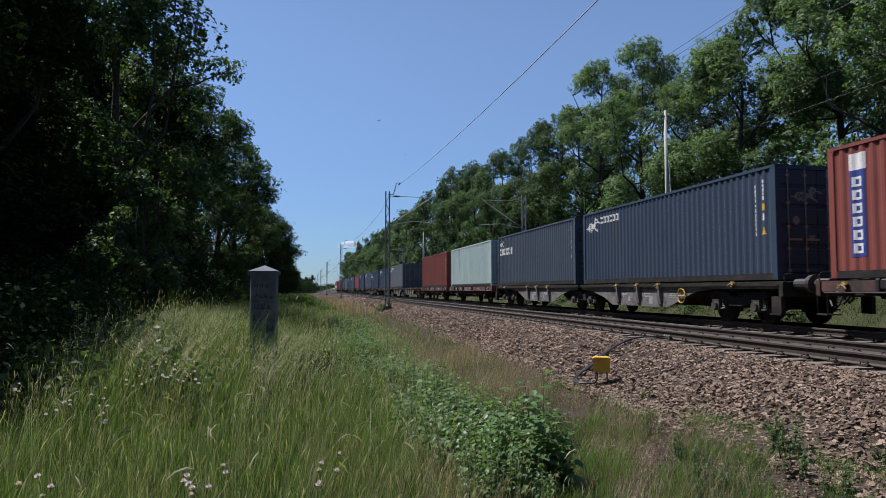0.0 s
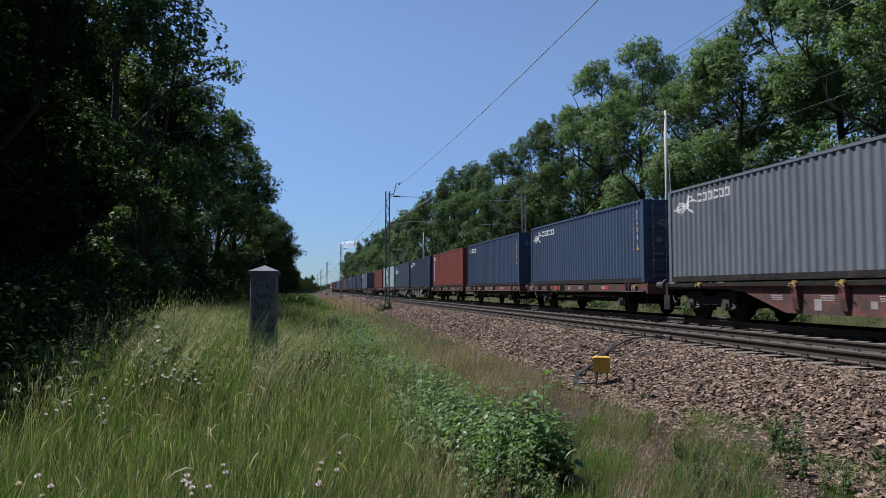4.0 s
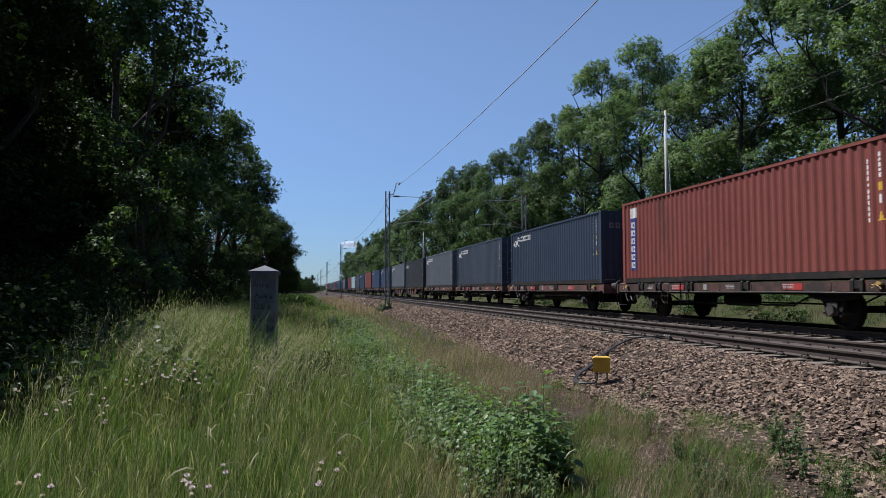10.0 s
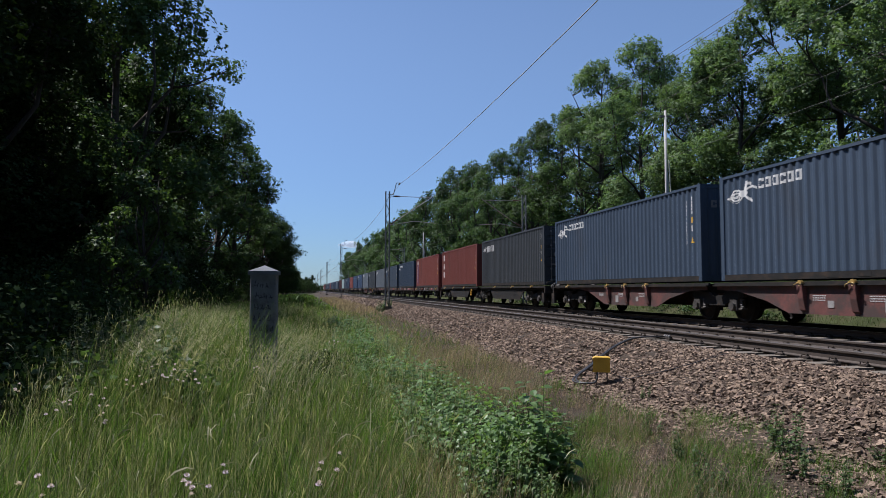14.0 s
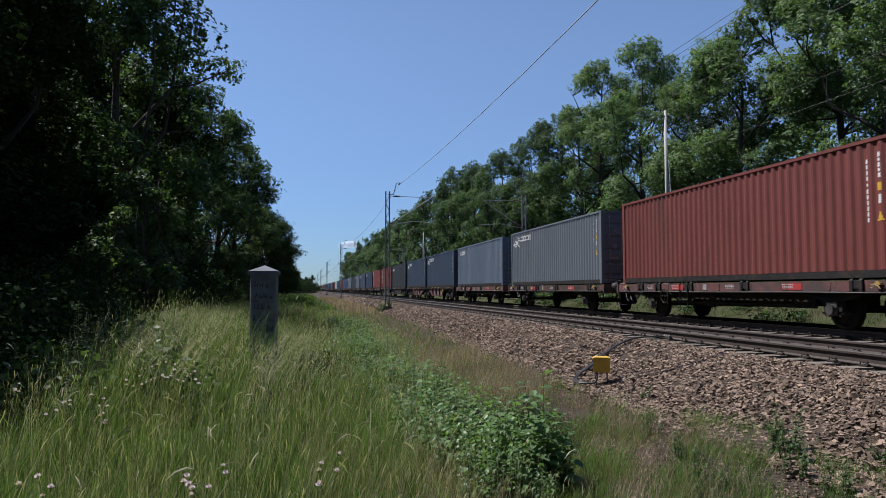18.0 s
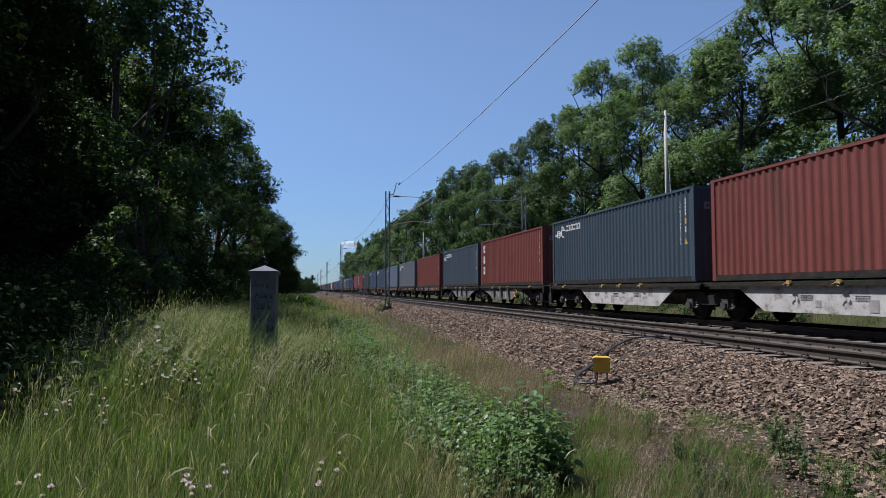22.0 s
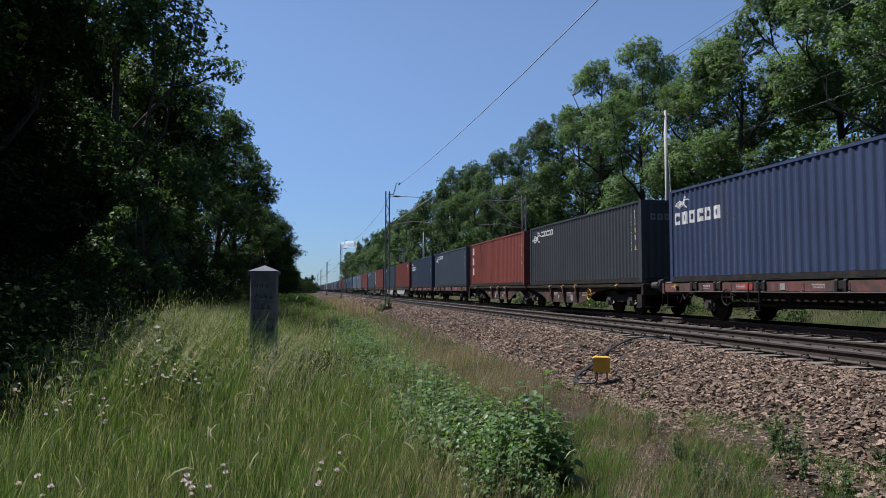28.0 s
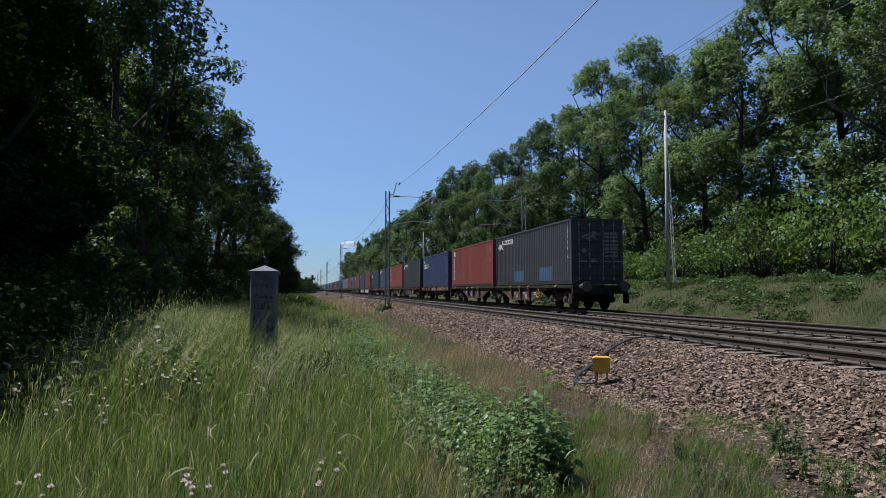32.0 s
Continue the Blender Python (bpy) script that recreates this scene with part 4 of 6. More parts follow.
for kind_, paint_, load in TRAIN:
    for lead, paint, marks, end, codes in load:
        key = (paint, marks, end, codes)
        if key in first:
            c = copy_thing(first[key], pose(0, 0, 0))
        else:
            c = first[key] = container(paint, marks, end, codes)
        moving.append((c, lead + LEAD, DECK))
    if kind_ == "flat":
        if paint_ in first:
            w = copy_thing(first[paint_], pose(0, 0, 0))
        else:
            w = first[paint_] = two_axle_wagon(paint_)
        moving.append((w, load[0][0] + LEAD, 0.0))
    else:
        key = (kind_, paint_)
        half = 6.82 if kind_ == "thin" else 6.55
        if key in first:
            w = copy_thing(first[key], pose(0, 0, 0))
        else:
            w = first[key] = articulated_wagon(paint_, 2 if paint_ == "wagon_white" else kind_ == "pair", half)
        mid = (load[0][0] + load[1][0]) / 2 if len(load) == 2 else load[0][0] - half
        moving.append((w, mid + LEAD, 0.0))


# ---- the locomotive, far ahead ----
def loco_body_shape(bm):
    prism(bm, [(-8.6, 0.95), (8.6, 0.95), (8.75, 1.9), (8.2, 3.55), (7.7, 3.85), (-7.7, 3.85), (-8.2, 3.55), (-8.75, 1.9)], 0, -1.48, 1.48)


loco = thing("locomotive", "red electric locomotive with a pale band heading a container train", "locomotive")
part("body", build(loco_body_shape), M["red"], loco)
part("band", build(box, -1.49, 1.49, -8.0, 8.0, 1.75, 2.15), M["white"], loco, "pale band along the sides")
part("roof", build(box, -1.25, 1.25, -7.3, 7.3, 3.85, 4.05), M["dark_grey"], loco, "grey roof")
for y in (-1, 1):
    ws = bmesh.new()
    box(ws, -1.2, 1.2, y * 8.42 - 0.22, y * 8.42 + 0.22, 2.45, 3.15)
    part("windscreen", ws, M["black"], loco, "dark windscreen")
    for x in (-1, 1):
        part("side_window", build(box, x * 1.47 - 0.02, x * 1.47 + 0.025, y * 7.1 - 0.45, y * 7.1 + 0.45, 2.4, 3.0), M["black"], loco, "dark cab window")
        part("buffer", build(disc, (x * 0.875, 1.05), 0.22, y * 8.6, y * 9.3, 1, 10), M["black"], loco)
    bg = bmesh.new()
    box(bg, -1.1, 1.1, y * 5.2 - 2.1, y * 5.2 + 2.1, 0.5, 0.93)
    part("bogie_frame", bg, M["black"], loco, "black bogie frame")
    for q in (-1.5, 1.5):
        wb = bmesh.new()
        for x in (-0.78, 0.78):
            disc(wb, (y * 5.2 + q, 0.60), 0.60, x - 0.065, x + 0.065, 0, 16)
        disc(wb, (y * 5.2 + q, 0.60), 0.08, -0.8, 0.8, 0, 8)
        part("wheelset", wb, M["black"], loco)
pg = bmesh.new()
tube(pg, [(0, -5.8, 4.05), (0, -4.3, 4.75), (0, -5.6, 5.55)], 0.035, 5)
tube(pg, [(-0.8, -5.6, 5.55), (0.8, -5.6, 5.55)], 0.03, 5)
part("pantograph", pg, M["mast"], loco, "raised pantograph")
moving.append((loco, 250.2 - 2.28 + 1.5 + 9.3, 0.0))


# ---- masts, wires, post and cable box ----
def lattice_mast_shape(bm, h, w=0.26):
    for x in (-w / 2, w / 2):
        prism(bm, [(x - 0.04, -0.07), (x + 0.04, -0.07), (x + 0.04, 0.07), (x - 0.04, 0.07)], 2, 0.0, h)
    k = int(h / 0.55)
    for i in range(k):
        z = 0.3 + i * 0.55
        s = 1 if i % 2 else -1
        tube(bm, [(-s * w / 2, 0.05, z), (s * w / 2, 0.05, z + 0.50)], 0.024, 4)
        tube(bm, [(-s * w / 2, -0.05, z), (s * w / 2, -0.05, z + 0.50)], 0.024, 4)


def insulator_shape(bm, a, b, n=5):
    a, b = Vector(a), Vector(b)
    pts, rs = [], []
    for i in range(n * 2 + 1):
        pts.append(a.lerp(b, i / (n * 2)))
        rs.append(0.075 if i % 2 else 0.035)
    tube(bm, pts, rs, 8)


def footing_shape(bm):
    box(bm, -0.34, 0.34, -0.34, 0.34, -0.5, 0.18)
    box(bm, -0.24, 0.24, -0.24, 0.24, 0.18, 0.24)


def line_mast(x, y, z, side, h=9.0, label="tall grey lattice steel overhead line mast beside the track"):
    """A mast with its bracket; side is the way (+1 or -1 along x) to the track."""
    m = thing("line_mast", label, "line mast", pose(x, y, z), group="overhead line masts")
    part("mast_body", build(lattice_mast_shape, h), M["mast"], m)
    part("footing", build(footing_shape), M["concrete"], m, "concrete footing")
    top = 7.42 - z
    reach = 3.05 * side
    br = bmesh.new()
    tube(br, [(0.15 * side, 0, top + 0.05), (reach, 0, top)], 0.022, 6)
    tube(br, [(0.15 * side, 0, top - 2.0), (reach, 0, top - 0.03), (reach + 0.15 * side, 0, top + 0.10)], 0.036, 6)
    tube(br, [(0.15 * side, 0, top - 2.0), (reach * 0.6, 0, top - 1.70), (reach + 0.42 * side, 0, top - 1.81)], 0.026, 6)
    part("bracket_arm", br, M["steel"], m, "bright steel bracket tubes")
    ins = bmesh.new()
    insulator_shape(ins, (0.25 * side, 0, top - 1.92), (0.7 * side, 0, top - 1.60))
    insulator_shape(ins, (0.4 * side, 0, top + 0.045), (0.85 * side, 0, top + 0.035))
    part("insulator", ins, M["ceramic"], m, "brown ribbed insulators")
    hook = bmesh.new()
    tube(hook, [(0, 0, h - 0.2), (0.10 * side, 0, h - 0.2), (0.42 * side, 0, h - 0.2), (0.62 * side, 0, h + 0.62), (0.90 * side, 0, h + 0.62)], 0.03, 6)
    part("feeder_hook", hook, M["mast"], m)
    ins2 = bmesh.new()
    insulator_shape(ins2, (0.88 * side, 0, h + 0.62), (0.80 * side, 0, h + 0.48), 4)
    part("insulator", ins2, M["ceramic"], m)
    return m


MAST_X = TRACK_NEAR - 3.08
MAST_YS = (48.2, 112.0, 186.0, 258.0, 330.0, 404.0)
for i, y in enumerate(MAST_YS):
    line_mast(MAST_X, y, -0.46, 1, 8.25 if i == 0 else 8.7)
line_mast(MAST_X, -18.0, -0.46, 1)
for y in (-18.0, 48.8, 112.5, 186.5, 258.5, 330.0):
    line_mast(TRACK_FAR + 3.1, y, -0.32, -1, 8.2, "pale lattice steel mast on the far side of the tracks")


def sagging(a, b, sag, n=14):
    a, b = Vector(a), Vector(b)
    return [a.lerp(b, i / n) - Vector((0, 0, sag * 4 * (i / n) * (1 - i / n))) for i in range(n + 1)]


def wire(name, label, spans, r, metal="wire"):
    bm = bmesh.new()
    tube(bm, [p for k, pts in enumerate(spans) for p in (pts[1:] if k else pts)], r, 8)
    return tagged(new(name, mesh_of(bm, name, M[metal], True)), label, "overhead wire", group="overhead line wires")


ALL_Y = (-18.0, *MAST_YS)
wire("feeder_wire", "thin bright feeder wire strung along the mast tops", [sagging((MAST_X + 0.80, a, 8.29), (MAST_X + 0.80, b, 8.29), 0.86) for a, b in zip(ALL_Y, ALL_Y[1:])], 0.013, "bright_wire")
for cx, s in ((TRACK_NEAR, 1), (TRACK_FAR, -1)):
    wire("catenary_wire", "sagging bronze catenary wire above the track", [sagging((cx - 0.25 * s, a, 7.35), (cx - 0.25 * s, b, 7.35), 1.0) for a, b in zip(ALL_Y, ALL_Y[1:])], 0.0052)
    wire("contact_wire", "level copper contact wire above the track", [[(cx + 0.12, -18, 5.6), (cx - 0.12, 48, 5.6), (cx + 0.12, 112, 5.6), (cx, 404, 5.6)]], 0.0052)
    drop = bmesh.new()
    for a, b in zip(ALL_Y[:4], ALL_Y[1:5]):
        for k in range(1, 8):
            u = k / 8
            tube(drop, [(cx - 0.2 * s, a + (b - a) * u, 5.61), (cx - 0.25 * s, a + (b - a) * u, 7.35 - 4.0 * u * (1 - u))], 0.006, 4)
    tagged(new("dropper_wires", mesh_of(drop, "dropper_wires", M["wire"])), "short vertical droppers between catenary and contact wire", "overhead wire", group="overhead line wires", kind="stuff")
wire("catenary_wire", "second bronze catenary wire beside the first", [sagging((TRACK_NEAR - 0.36, a, 7.43), (TRACK_NEAR - 0.36, b, 7.43), 1.0) for a, b in zip(ALL_Y[:3], ALL_Y[1:4])], 0.0052)


def strut_pole(x, y, z, h):
    p = thing("utility_pole", "pale concrete utility pole with a braced ladder strut", "utility pole", pose(x, y, z), group="poles on the bank")
    part("shaft", build(disc, (0, 0), 0.10, -0.3, h, 2, 10, 0.06), M["pole"], p, smooth=True)
    st = bmesh.new()
    for q in (-0.06, 0.06):
        tube(st, [(0.42 + q, 0, -0.2), (0.10 + q, 0, h * 0.72)], 0.028, 5)
    for k in range(12):
        u = k / 12
        zz = 0.1 + u * h * 0.70
        cx = 0.42 - 0.32 * (zz + 0.2) / (h * 0.72 + 0.2)
        box(st, cx - 0.06, cx + 0.06, -0.02, 0.02, zz, zz + 0.05)
    part("strut", st, M["pole"], p)
    cap = bmesh.new()
    box(cap, -0.35, 0.35, -0.04, 0.04, h - 0.35, h - 0.27)
    part("cross_arm", cap, M["mast"], p)
    return p


strut_pole(18.45, 33.0, 0.95, 9.35)
strut_pole(18.6, 110.0, 0.95, 9.2)


# the old stone marker post in the grass
PX, PY = -0.595, 10.70
post = thing("stone_marker_post", "blue-grey stone marker post with scrawled paint in tall grass", "marker post", pose(PX, PY, -0.805, 0, 0, -4))


def post_shape(bm):
    prism(bm, [(-0.185, -0.17), (-0.17, -0.185), (0.17, -0.185), (0.185, -0.17), (0.185, 0.17), (0.17, 0.185), (-0.17, 0.185), (-0.185, 0.17)], 2, -0.3, 1.93)
    box(bm, -0.24, 0.24, -0.24, 0.24, -0.3, 0.25)


def post_cap_shape(bm):
    box(bm, -0.212, 0.212, -0.212, 0.212, 1.93, 1.985)
    a = [bm.verts.new((x, y, 1.985)) for x, y in ((-0.212, -0.212), (0.212, -0.212), (0.212, 0.212), (-0.212, 0.212))]
    t = bm.verts.new((0, 0, 2.075))
    for i in range(4):
        bm.faces.new((a[i], a[(i + 1) % 4], t))
    bm.faces.new(a[::-1])


part("shaft", build(post_shape), M["post"], post)
part("cap", build(post_cap_shape), M["post_cap"], post, "pale pyramid cap stone")
rs = random.Random(5)
for row in range(5):
    x = -0.14 + rs.uniform(0, 0.03)
    while x < 0.12:
        scr = bmesh.new()
        for k in range(3):
            h_, q = rs.uniform(0.03, 0.085), rs.uniform(-0.03, 0.03)
            z = 1.76 - row * 0.165 + rs.uniform(-0.02, 0.02)
            if k == 2:
                prism(scr, [(x, z), (x + 0.05, z + q * 0.4), (x + 0.05, z + 0.011 + q * 0.4), (x, z + 0.011)], 1, -0.1885, -0.186)
            else:
                prism(scr, [(x + k * 0.03, z), (x + k * 0.03 + 0.010, z), (x + k * 0.03 + q + 0.010, z + h_), (x + k * 0.03 + q, z + h_)], 1, -0.188, -0.186)
        part("scrawl_bar", scr, M["ink"], post)
        x += rs.uniform(0.055, 0.085)

# the yellow cable box on its stakes, with looping cables
BX, BY = 4.92, 11.05
BZ = bed_z(BX)
cable_box = thing("cable_box", "yellow trackside cable box on short stakes in the ballast", "cable box", pose(BX, BY, BZ, 0, 0, -24))


def cable_box_shape(bm):
    prism(bm, [(-0.145, 0.22), (0.145, 0.22), (0.136, 0.43), (-0.136, 0.43)], 1, -0.11, 0.11)


part("housing", build(cable_box_shape), M["yellow"], cable_box)
part("lid", build(prism, [(-0.150, 0.43), (0.150, 0.43), (0.142, 0.455), (0.11, 0.468), (-0.11, 0.468), (-0.142, 0.455)], 1, -0.12, 0.12), M["yellow"], cable_box, "slightly overhanging yellow lid")
for x in (-0.09, 0.09):
    for y in (-0.07, 0.07):
        part("stake", build(box, x - 0.012, x + 0.012, y - 0.012, y + 0.012, -0.2, 0.24), M["rail"], cable_box)
for k, (dx, r) in enumerate(((0.0, 0.017), (0.06, 0.017))):
    cb = bmesh.new()
    pts = [(BX - 0.1, BY - 0.06, BZ + 0.22), (BX - 0.16, BY - 0.1, BZ + 0.06), (BX - 0.32 - dx, BY - 0.02, BZ + 0.04), (BX - 0.34 - dx, BY + 0.28, BZ + 0.05), (BX - 0.1, BY + 0.75 + dx, BZ + 0.08), (BX + 0.35, BY + 1.25 + dx, bed_z(BX + 0.35) + 0.08),
           (BX + 0.9, BY + 1.85 + dx, bed_z(BX + 0.9) + 0.08), (BX + 1.5, BY + 2.45 + dx, bed_z(BX + 1.5) + 0.08), (BX + 2.1, BY + 2.85 + dx, bed_z(BX + 2.1) + 0.09), (7.83, BY + 3.0 + dx, -0.12)]
    fine_pts = []
    for i in range(len(pts) - 1):
        p0, p1, p2, p3 = (Vector(pts[max(0, min(len(pts) - 1, i + j))]) for j in (-1, 0, 1, 2))
        for q in range(5):
            t = q / 5
            fine_pts.append(0.5 * (2 * p1 + (p2 - p0) * t + (2 * p0 - 5 * p1 + 4 * p2 - p3) * t ** 2 + (3 * p1 - p0 - 3 * p2 + p3) * t ** 3))
    tube(cb, fine_pts, r, 6)
    tagged(new("signal_cable", mesh_of(cb, "signal_cable", M["rubber"], True)), "black rubber cable looping from the box to the rail", "cable", group="cables at the box")
cb = bmesh.new()
tube(cb, [(BX + 0.1, BY - 0.1, BZ + 0.2), (BX + 0.3, BY - 0.35, bed_z(BX + 0.3) + 0.05), (BX + 0.9, BY - 0.65, bed_z(BX + 0.9) + 0.05), (BX + 1.6, BY - 0.6, bed_z(BX + 1.6) + 0.05), (BX + 2.1, BY - 0.4, bed_z(BX + 2.1) + 0.05)], 0.007, 6)
tagged(new("signal_cable", mesh_of(cb, "signal_cable", M["rubber"], True)), "thin cable lying over the ballast slope", "cable", group="cables at the box")
clamp = thing("rail_clamp", "pale metal cable clamps bolted to the rail foot", "cable clamp", pose(7.84, BY + 2.95, -0.13))
for k in range(3):
    part("clamp", build(prism, [(-0.045, -0.03), (0.025, -0.03), (0.025, 0.02), (-0.01, 0.045), (-0.045, 0.02)], 1, k * 0.09 - 0.02, k * 0.09 + 0.02), M["steel"], clamp)


# ---- trees and bushes ----
def leaf_quads(rng, pos, out, size, droop=0.3):
    """Folded rhombic leaves at pos, turned roughly to face out: corners (n, 4, 3), and normals that follow the clump."""
    n = len(pos)
    nrm = out + rng.normal(0, 0.36, (n, 3)) + np.array([0, 0, 0.4])
    nrm /= np.linalg.norm(nrm, axis=1)[:, None] + 1e-9
    d = rng.normal(0, 1, (n, 3)) - np.array([0, 0, droop])
    d -= nrm * (d * nrm).sum(1)[:, None]
    d /= np.linalg.norm(d, axis=1)[:, None] + 1e-9
    s = np.cross(nrm, d)
    ln = (size * rng.uniform(0.6, 1.3, n))[:, None]
    wd = ln * rng.uniform(0.28, 0.45, n)[:, None]
    lift = nrm * ln * 0.12
    soft = out * 0.85 + nrm * 0.45
    soft /= np.linalg.norm(soft, axis=1)[:, None] + 1e-9
    return np.stack([pos - d * ln * 0.5, pos - s * wd + lift - d * ln * 0.05, pos + d * ln * 0.5, pos + s * wd + lift - d * ln * 0.05], 1), soft


def clumps_to_leaves(rng, centres, radii, per, size, squash=0.75):
    """A shell of leaves round each clump."""
    pos, out = [], []
    for c, r in zip(centres, radii):
        n = max(8, int(per * r * r))
        v = rng.normal(0, 1, (n, 3))
        v /= np.linalg.norm(v, axis=1)[:, None]
        rad = r * (0.80 + 0.2 * rng.uniform(0, 1, n)) * (1 + 0.07 * rng.normal(0, 1, n))
        p = v * rad[:, None]
        p[:, 2] *= squash
        pos.append(p + c)
        out.append(v)
    return leaf_quads(rng, np.concatenate(pos), np.concatenate(out), size)


def spray_leaves(rng, centres, out, per, size, spread):
    """A rosette of leaves at the end of each twig: leaves radiate from its centre and face outwards and up."""
    n = len(centres)
    c, o = np.repeat(centres, per, 0), np.repeat(out, per, 0)
    d = rng.normal(0, 1, (n * per, 3))
    d -= o * (d * o).sum(1)[:, None] * 0.6
    d /= np.linalg.norm(d, axis=1)[:, None] + 1e-9
    pos = c + d * spread * rng.uniform(0.25, 1.1, (n * per, 1))
    nrm = o * 0.55 + rng.normal(0, 0.42, (n * per, 3)) + np.array([0, 0, 0.55])
    nrm /= np.linalg.norm(nrm, axis=1)[:, None] + 1e-9
    d = d + rng.normal(0, 0.35, (n * per, 3)) - np.array([0, 0, 0.25])
    d -= nrm * (d * nrm).sum(1)[:, None]
    d /= np.linalg.norm(d, axis=1)[:, None] + 1e-9
    s = np.cross(nrm, d)
    ln = size * rng.uniform(0.65, 1.3, (n * per, 1))
    wd = ln * rng.uniform(0.26, 0.40, (n * per, 1))
    lift = nrm * ln * 0.10
    soft = o * 0.45 + nrm * 0.8
    soft /= np.linalg.norm(soft, axis=1)[:, None] + 1e-9
    return np.stack([pos - d * ln * 0.5, pos - s * wd + lift + d * ln * 0.05, pos + d * ln * 0.5, pos + s * wd + lift + d * ln * 0.05], 1), soft


def tree_parts(seed, h, crown_r, bare, lobes, size, leaf, gap=0.42, per=9, lobe_r=1.0, inner=0.35, spread=0.24):
    """Trunk with forked ascending limbs, and a crown of leafy lobes whose surfaces are set with sprays: two meshes.
    bare: the share of the height below the crown."""
    rng, rnd = np.random.default_rng(seed), random.Random(seed)
    bm = bmesh.new()
    lean = (rnd.uniform(-0.5, 0.5), rnd.uniform(-0.5, 0.5))
    spine = [Vector((lean[0] * u * u + 0.15 * math.sin(u * 7 + seed), lean[1] * u * u + 0.15 * math.cos(u * 6 + seed), u * h * 0.88)) for u in np.linspace(0, 1, 9)]
    r0 = 0.012 * h + 0.03
    tube(bm, [spine[0] - Vector((0, 0, 0.3))] + spine, [r0 * 1.35] + [r0 * (1.12 - u * 1.02) for u in np.linspace(0, 1, 9)], 7)
    z0 = bare * h

    def wide(k):
        return crown_r * max(0.12, math.sin(math.pi * min(1.0, max(0.0, 0.10 + 0.86 * k)) ** 0.85)) ** 0.65
    limbs = [spine]
    for i in range(7):
        u = 0.8 * bare + 0.10 + 0.45 * i / 7 + rnd.uniform(-0.03, 0.03)
        base = spine[min(7, int(u * 8))].lerp(spine[min(7, int(u * 8)) + 1], u * 8 - min(7, int(u * 8)))
        ang = i * 2.4 + rnd.uniform(-0.5, 0.5)
        k = min(0.9, (u * h * 0.88 - z0) / (h - z0) + rnd.uniform(0.28, 0.5))
        tip = Vector((math.cos(ang) * wide(k) * 0.72, math.sin(ang) * wide(k) * 0.72, z0 + k * (h - z0)))
        mid = base.lerp(tip, 0.45) + Vector((math.cos(ang), math.sin(ang), -0.6)) * 0.12 * (tip - base).length
        pts = [base, base.lerp(mid, 0.55) + Vector((rnd.uniform(-0.15, 0.15), rnd.uniform(-0.15, 0.15), 0)), mid, mid.lerp(tip, 0.5) + Vector((rnd.uniform(-0.25, 0.25), rnd.uniform(-0.25, 0.25), 0.1)), tip]
        rr = r0 * (0.50 - 0.25 * u)
        tube(bm, pts, [rr, rr * 0.85, rr * 0.65, rr * 0.42, rr * 0.15], 6)
        limbs.append(pts)
    nodes = [p for limb in limbs for a, b in zip(limb, limb[1:]) for p in (a, a.lerp(b, 0.5)) if p.z > z0 * 0.8]
    cs, rs_ = [], []
    for i in range(lobes):
        k = ((i * 0.618034) % 1.0) * 0.97
        r = lobe_r * rnd.uniform(0.75, 1.55) * (0.8 if k > 0.85 or k < 0.08 else 1)
        ang, q = (i * 0.754878) % 1.0 * math.tau + rnd.uniform(-0.3, 0.3), math.sqrt(rnd.uniform(0.25, 1.0))
        reach = max(0.0, wide(k) * rnd.uniform(0.86, 1.10) - r * 0.8) * q
        c = Vector((math.cos(ang) * reach + lean[0] * k * 0.7, math.sin(ang) * reach + lean[1] * k * 0.7, z0 + k * (h - z0 - 0.8 * r) + 0.2))
        root = min(nodes, key=lambda p: (p - c).length + max(0.0, p.z - c.z + 0.5) * 1.5)
        bend = root.lerp(c, 0.5) + Vector((rnd.uniform(-0.3, 0.3), rnd.uniform(-0.3, 0.3), -0.12 * (c - root).length))
        rr = 0.022 + 0.016 * (c - root).length
        tube(bm, [root, bend, c, c + (c - root).normalized() * r * 0.6], [rr, rr * 0.7, rr * 0.45, rr * 0.12], 5)
        for j in range(4):
            e = c + Vector((rnd.uniform(-1, 1), rnd.uniform(-1, 1), rnd.uniform(-0.3, 1))) * r * 0.75
            tube(bm, [c.lerp(root, 0.15), c.lerp(e, 0.6), e], [rr * 0.35, rr * 0.25, rr * 0.08], 3)
        cs.append(tuple(c))
        rs_.append(r)
    pos, out = [], []
    for c, r in zip(cs, rs_):
        n = int(10.0 * r * r / gap ** 2)
        m = int(n * inner)
        v = rng.normal(0, 1, (n + m, 3)) + np.array([0, 0, 0.28])
        v /= np.linalg.norm(v, axis=1)[:, None]
        ph = rng.uniform(0, 6.28, 3)
        wob = 1 + 0.16 * np.sin(v[:, 0] * 5 + ph[0]) + 0.16 * np.sin(v[:, 1] * 6 + ph[1]) + 0.12 * np.sin(v[:, 2] * 5 + ph[2])
        rad = r * wob * np.concatenate([rng.uniform(0.78, 1.06, n), rng.uniform(0.2, 0.75, m)])
        p = v * rad[:, None]
        p[:, 2] *= 0.78
        pos.append(p + c)
        out.append(v)
    v, nv = spray_leaves(rng, np.concatenate(pos), np.concatenate(out), per, size, spread)
    return mesh_of(bm, "trunk", M["bark"], True), quads_mesh("crown", v, M[leaf], nv)


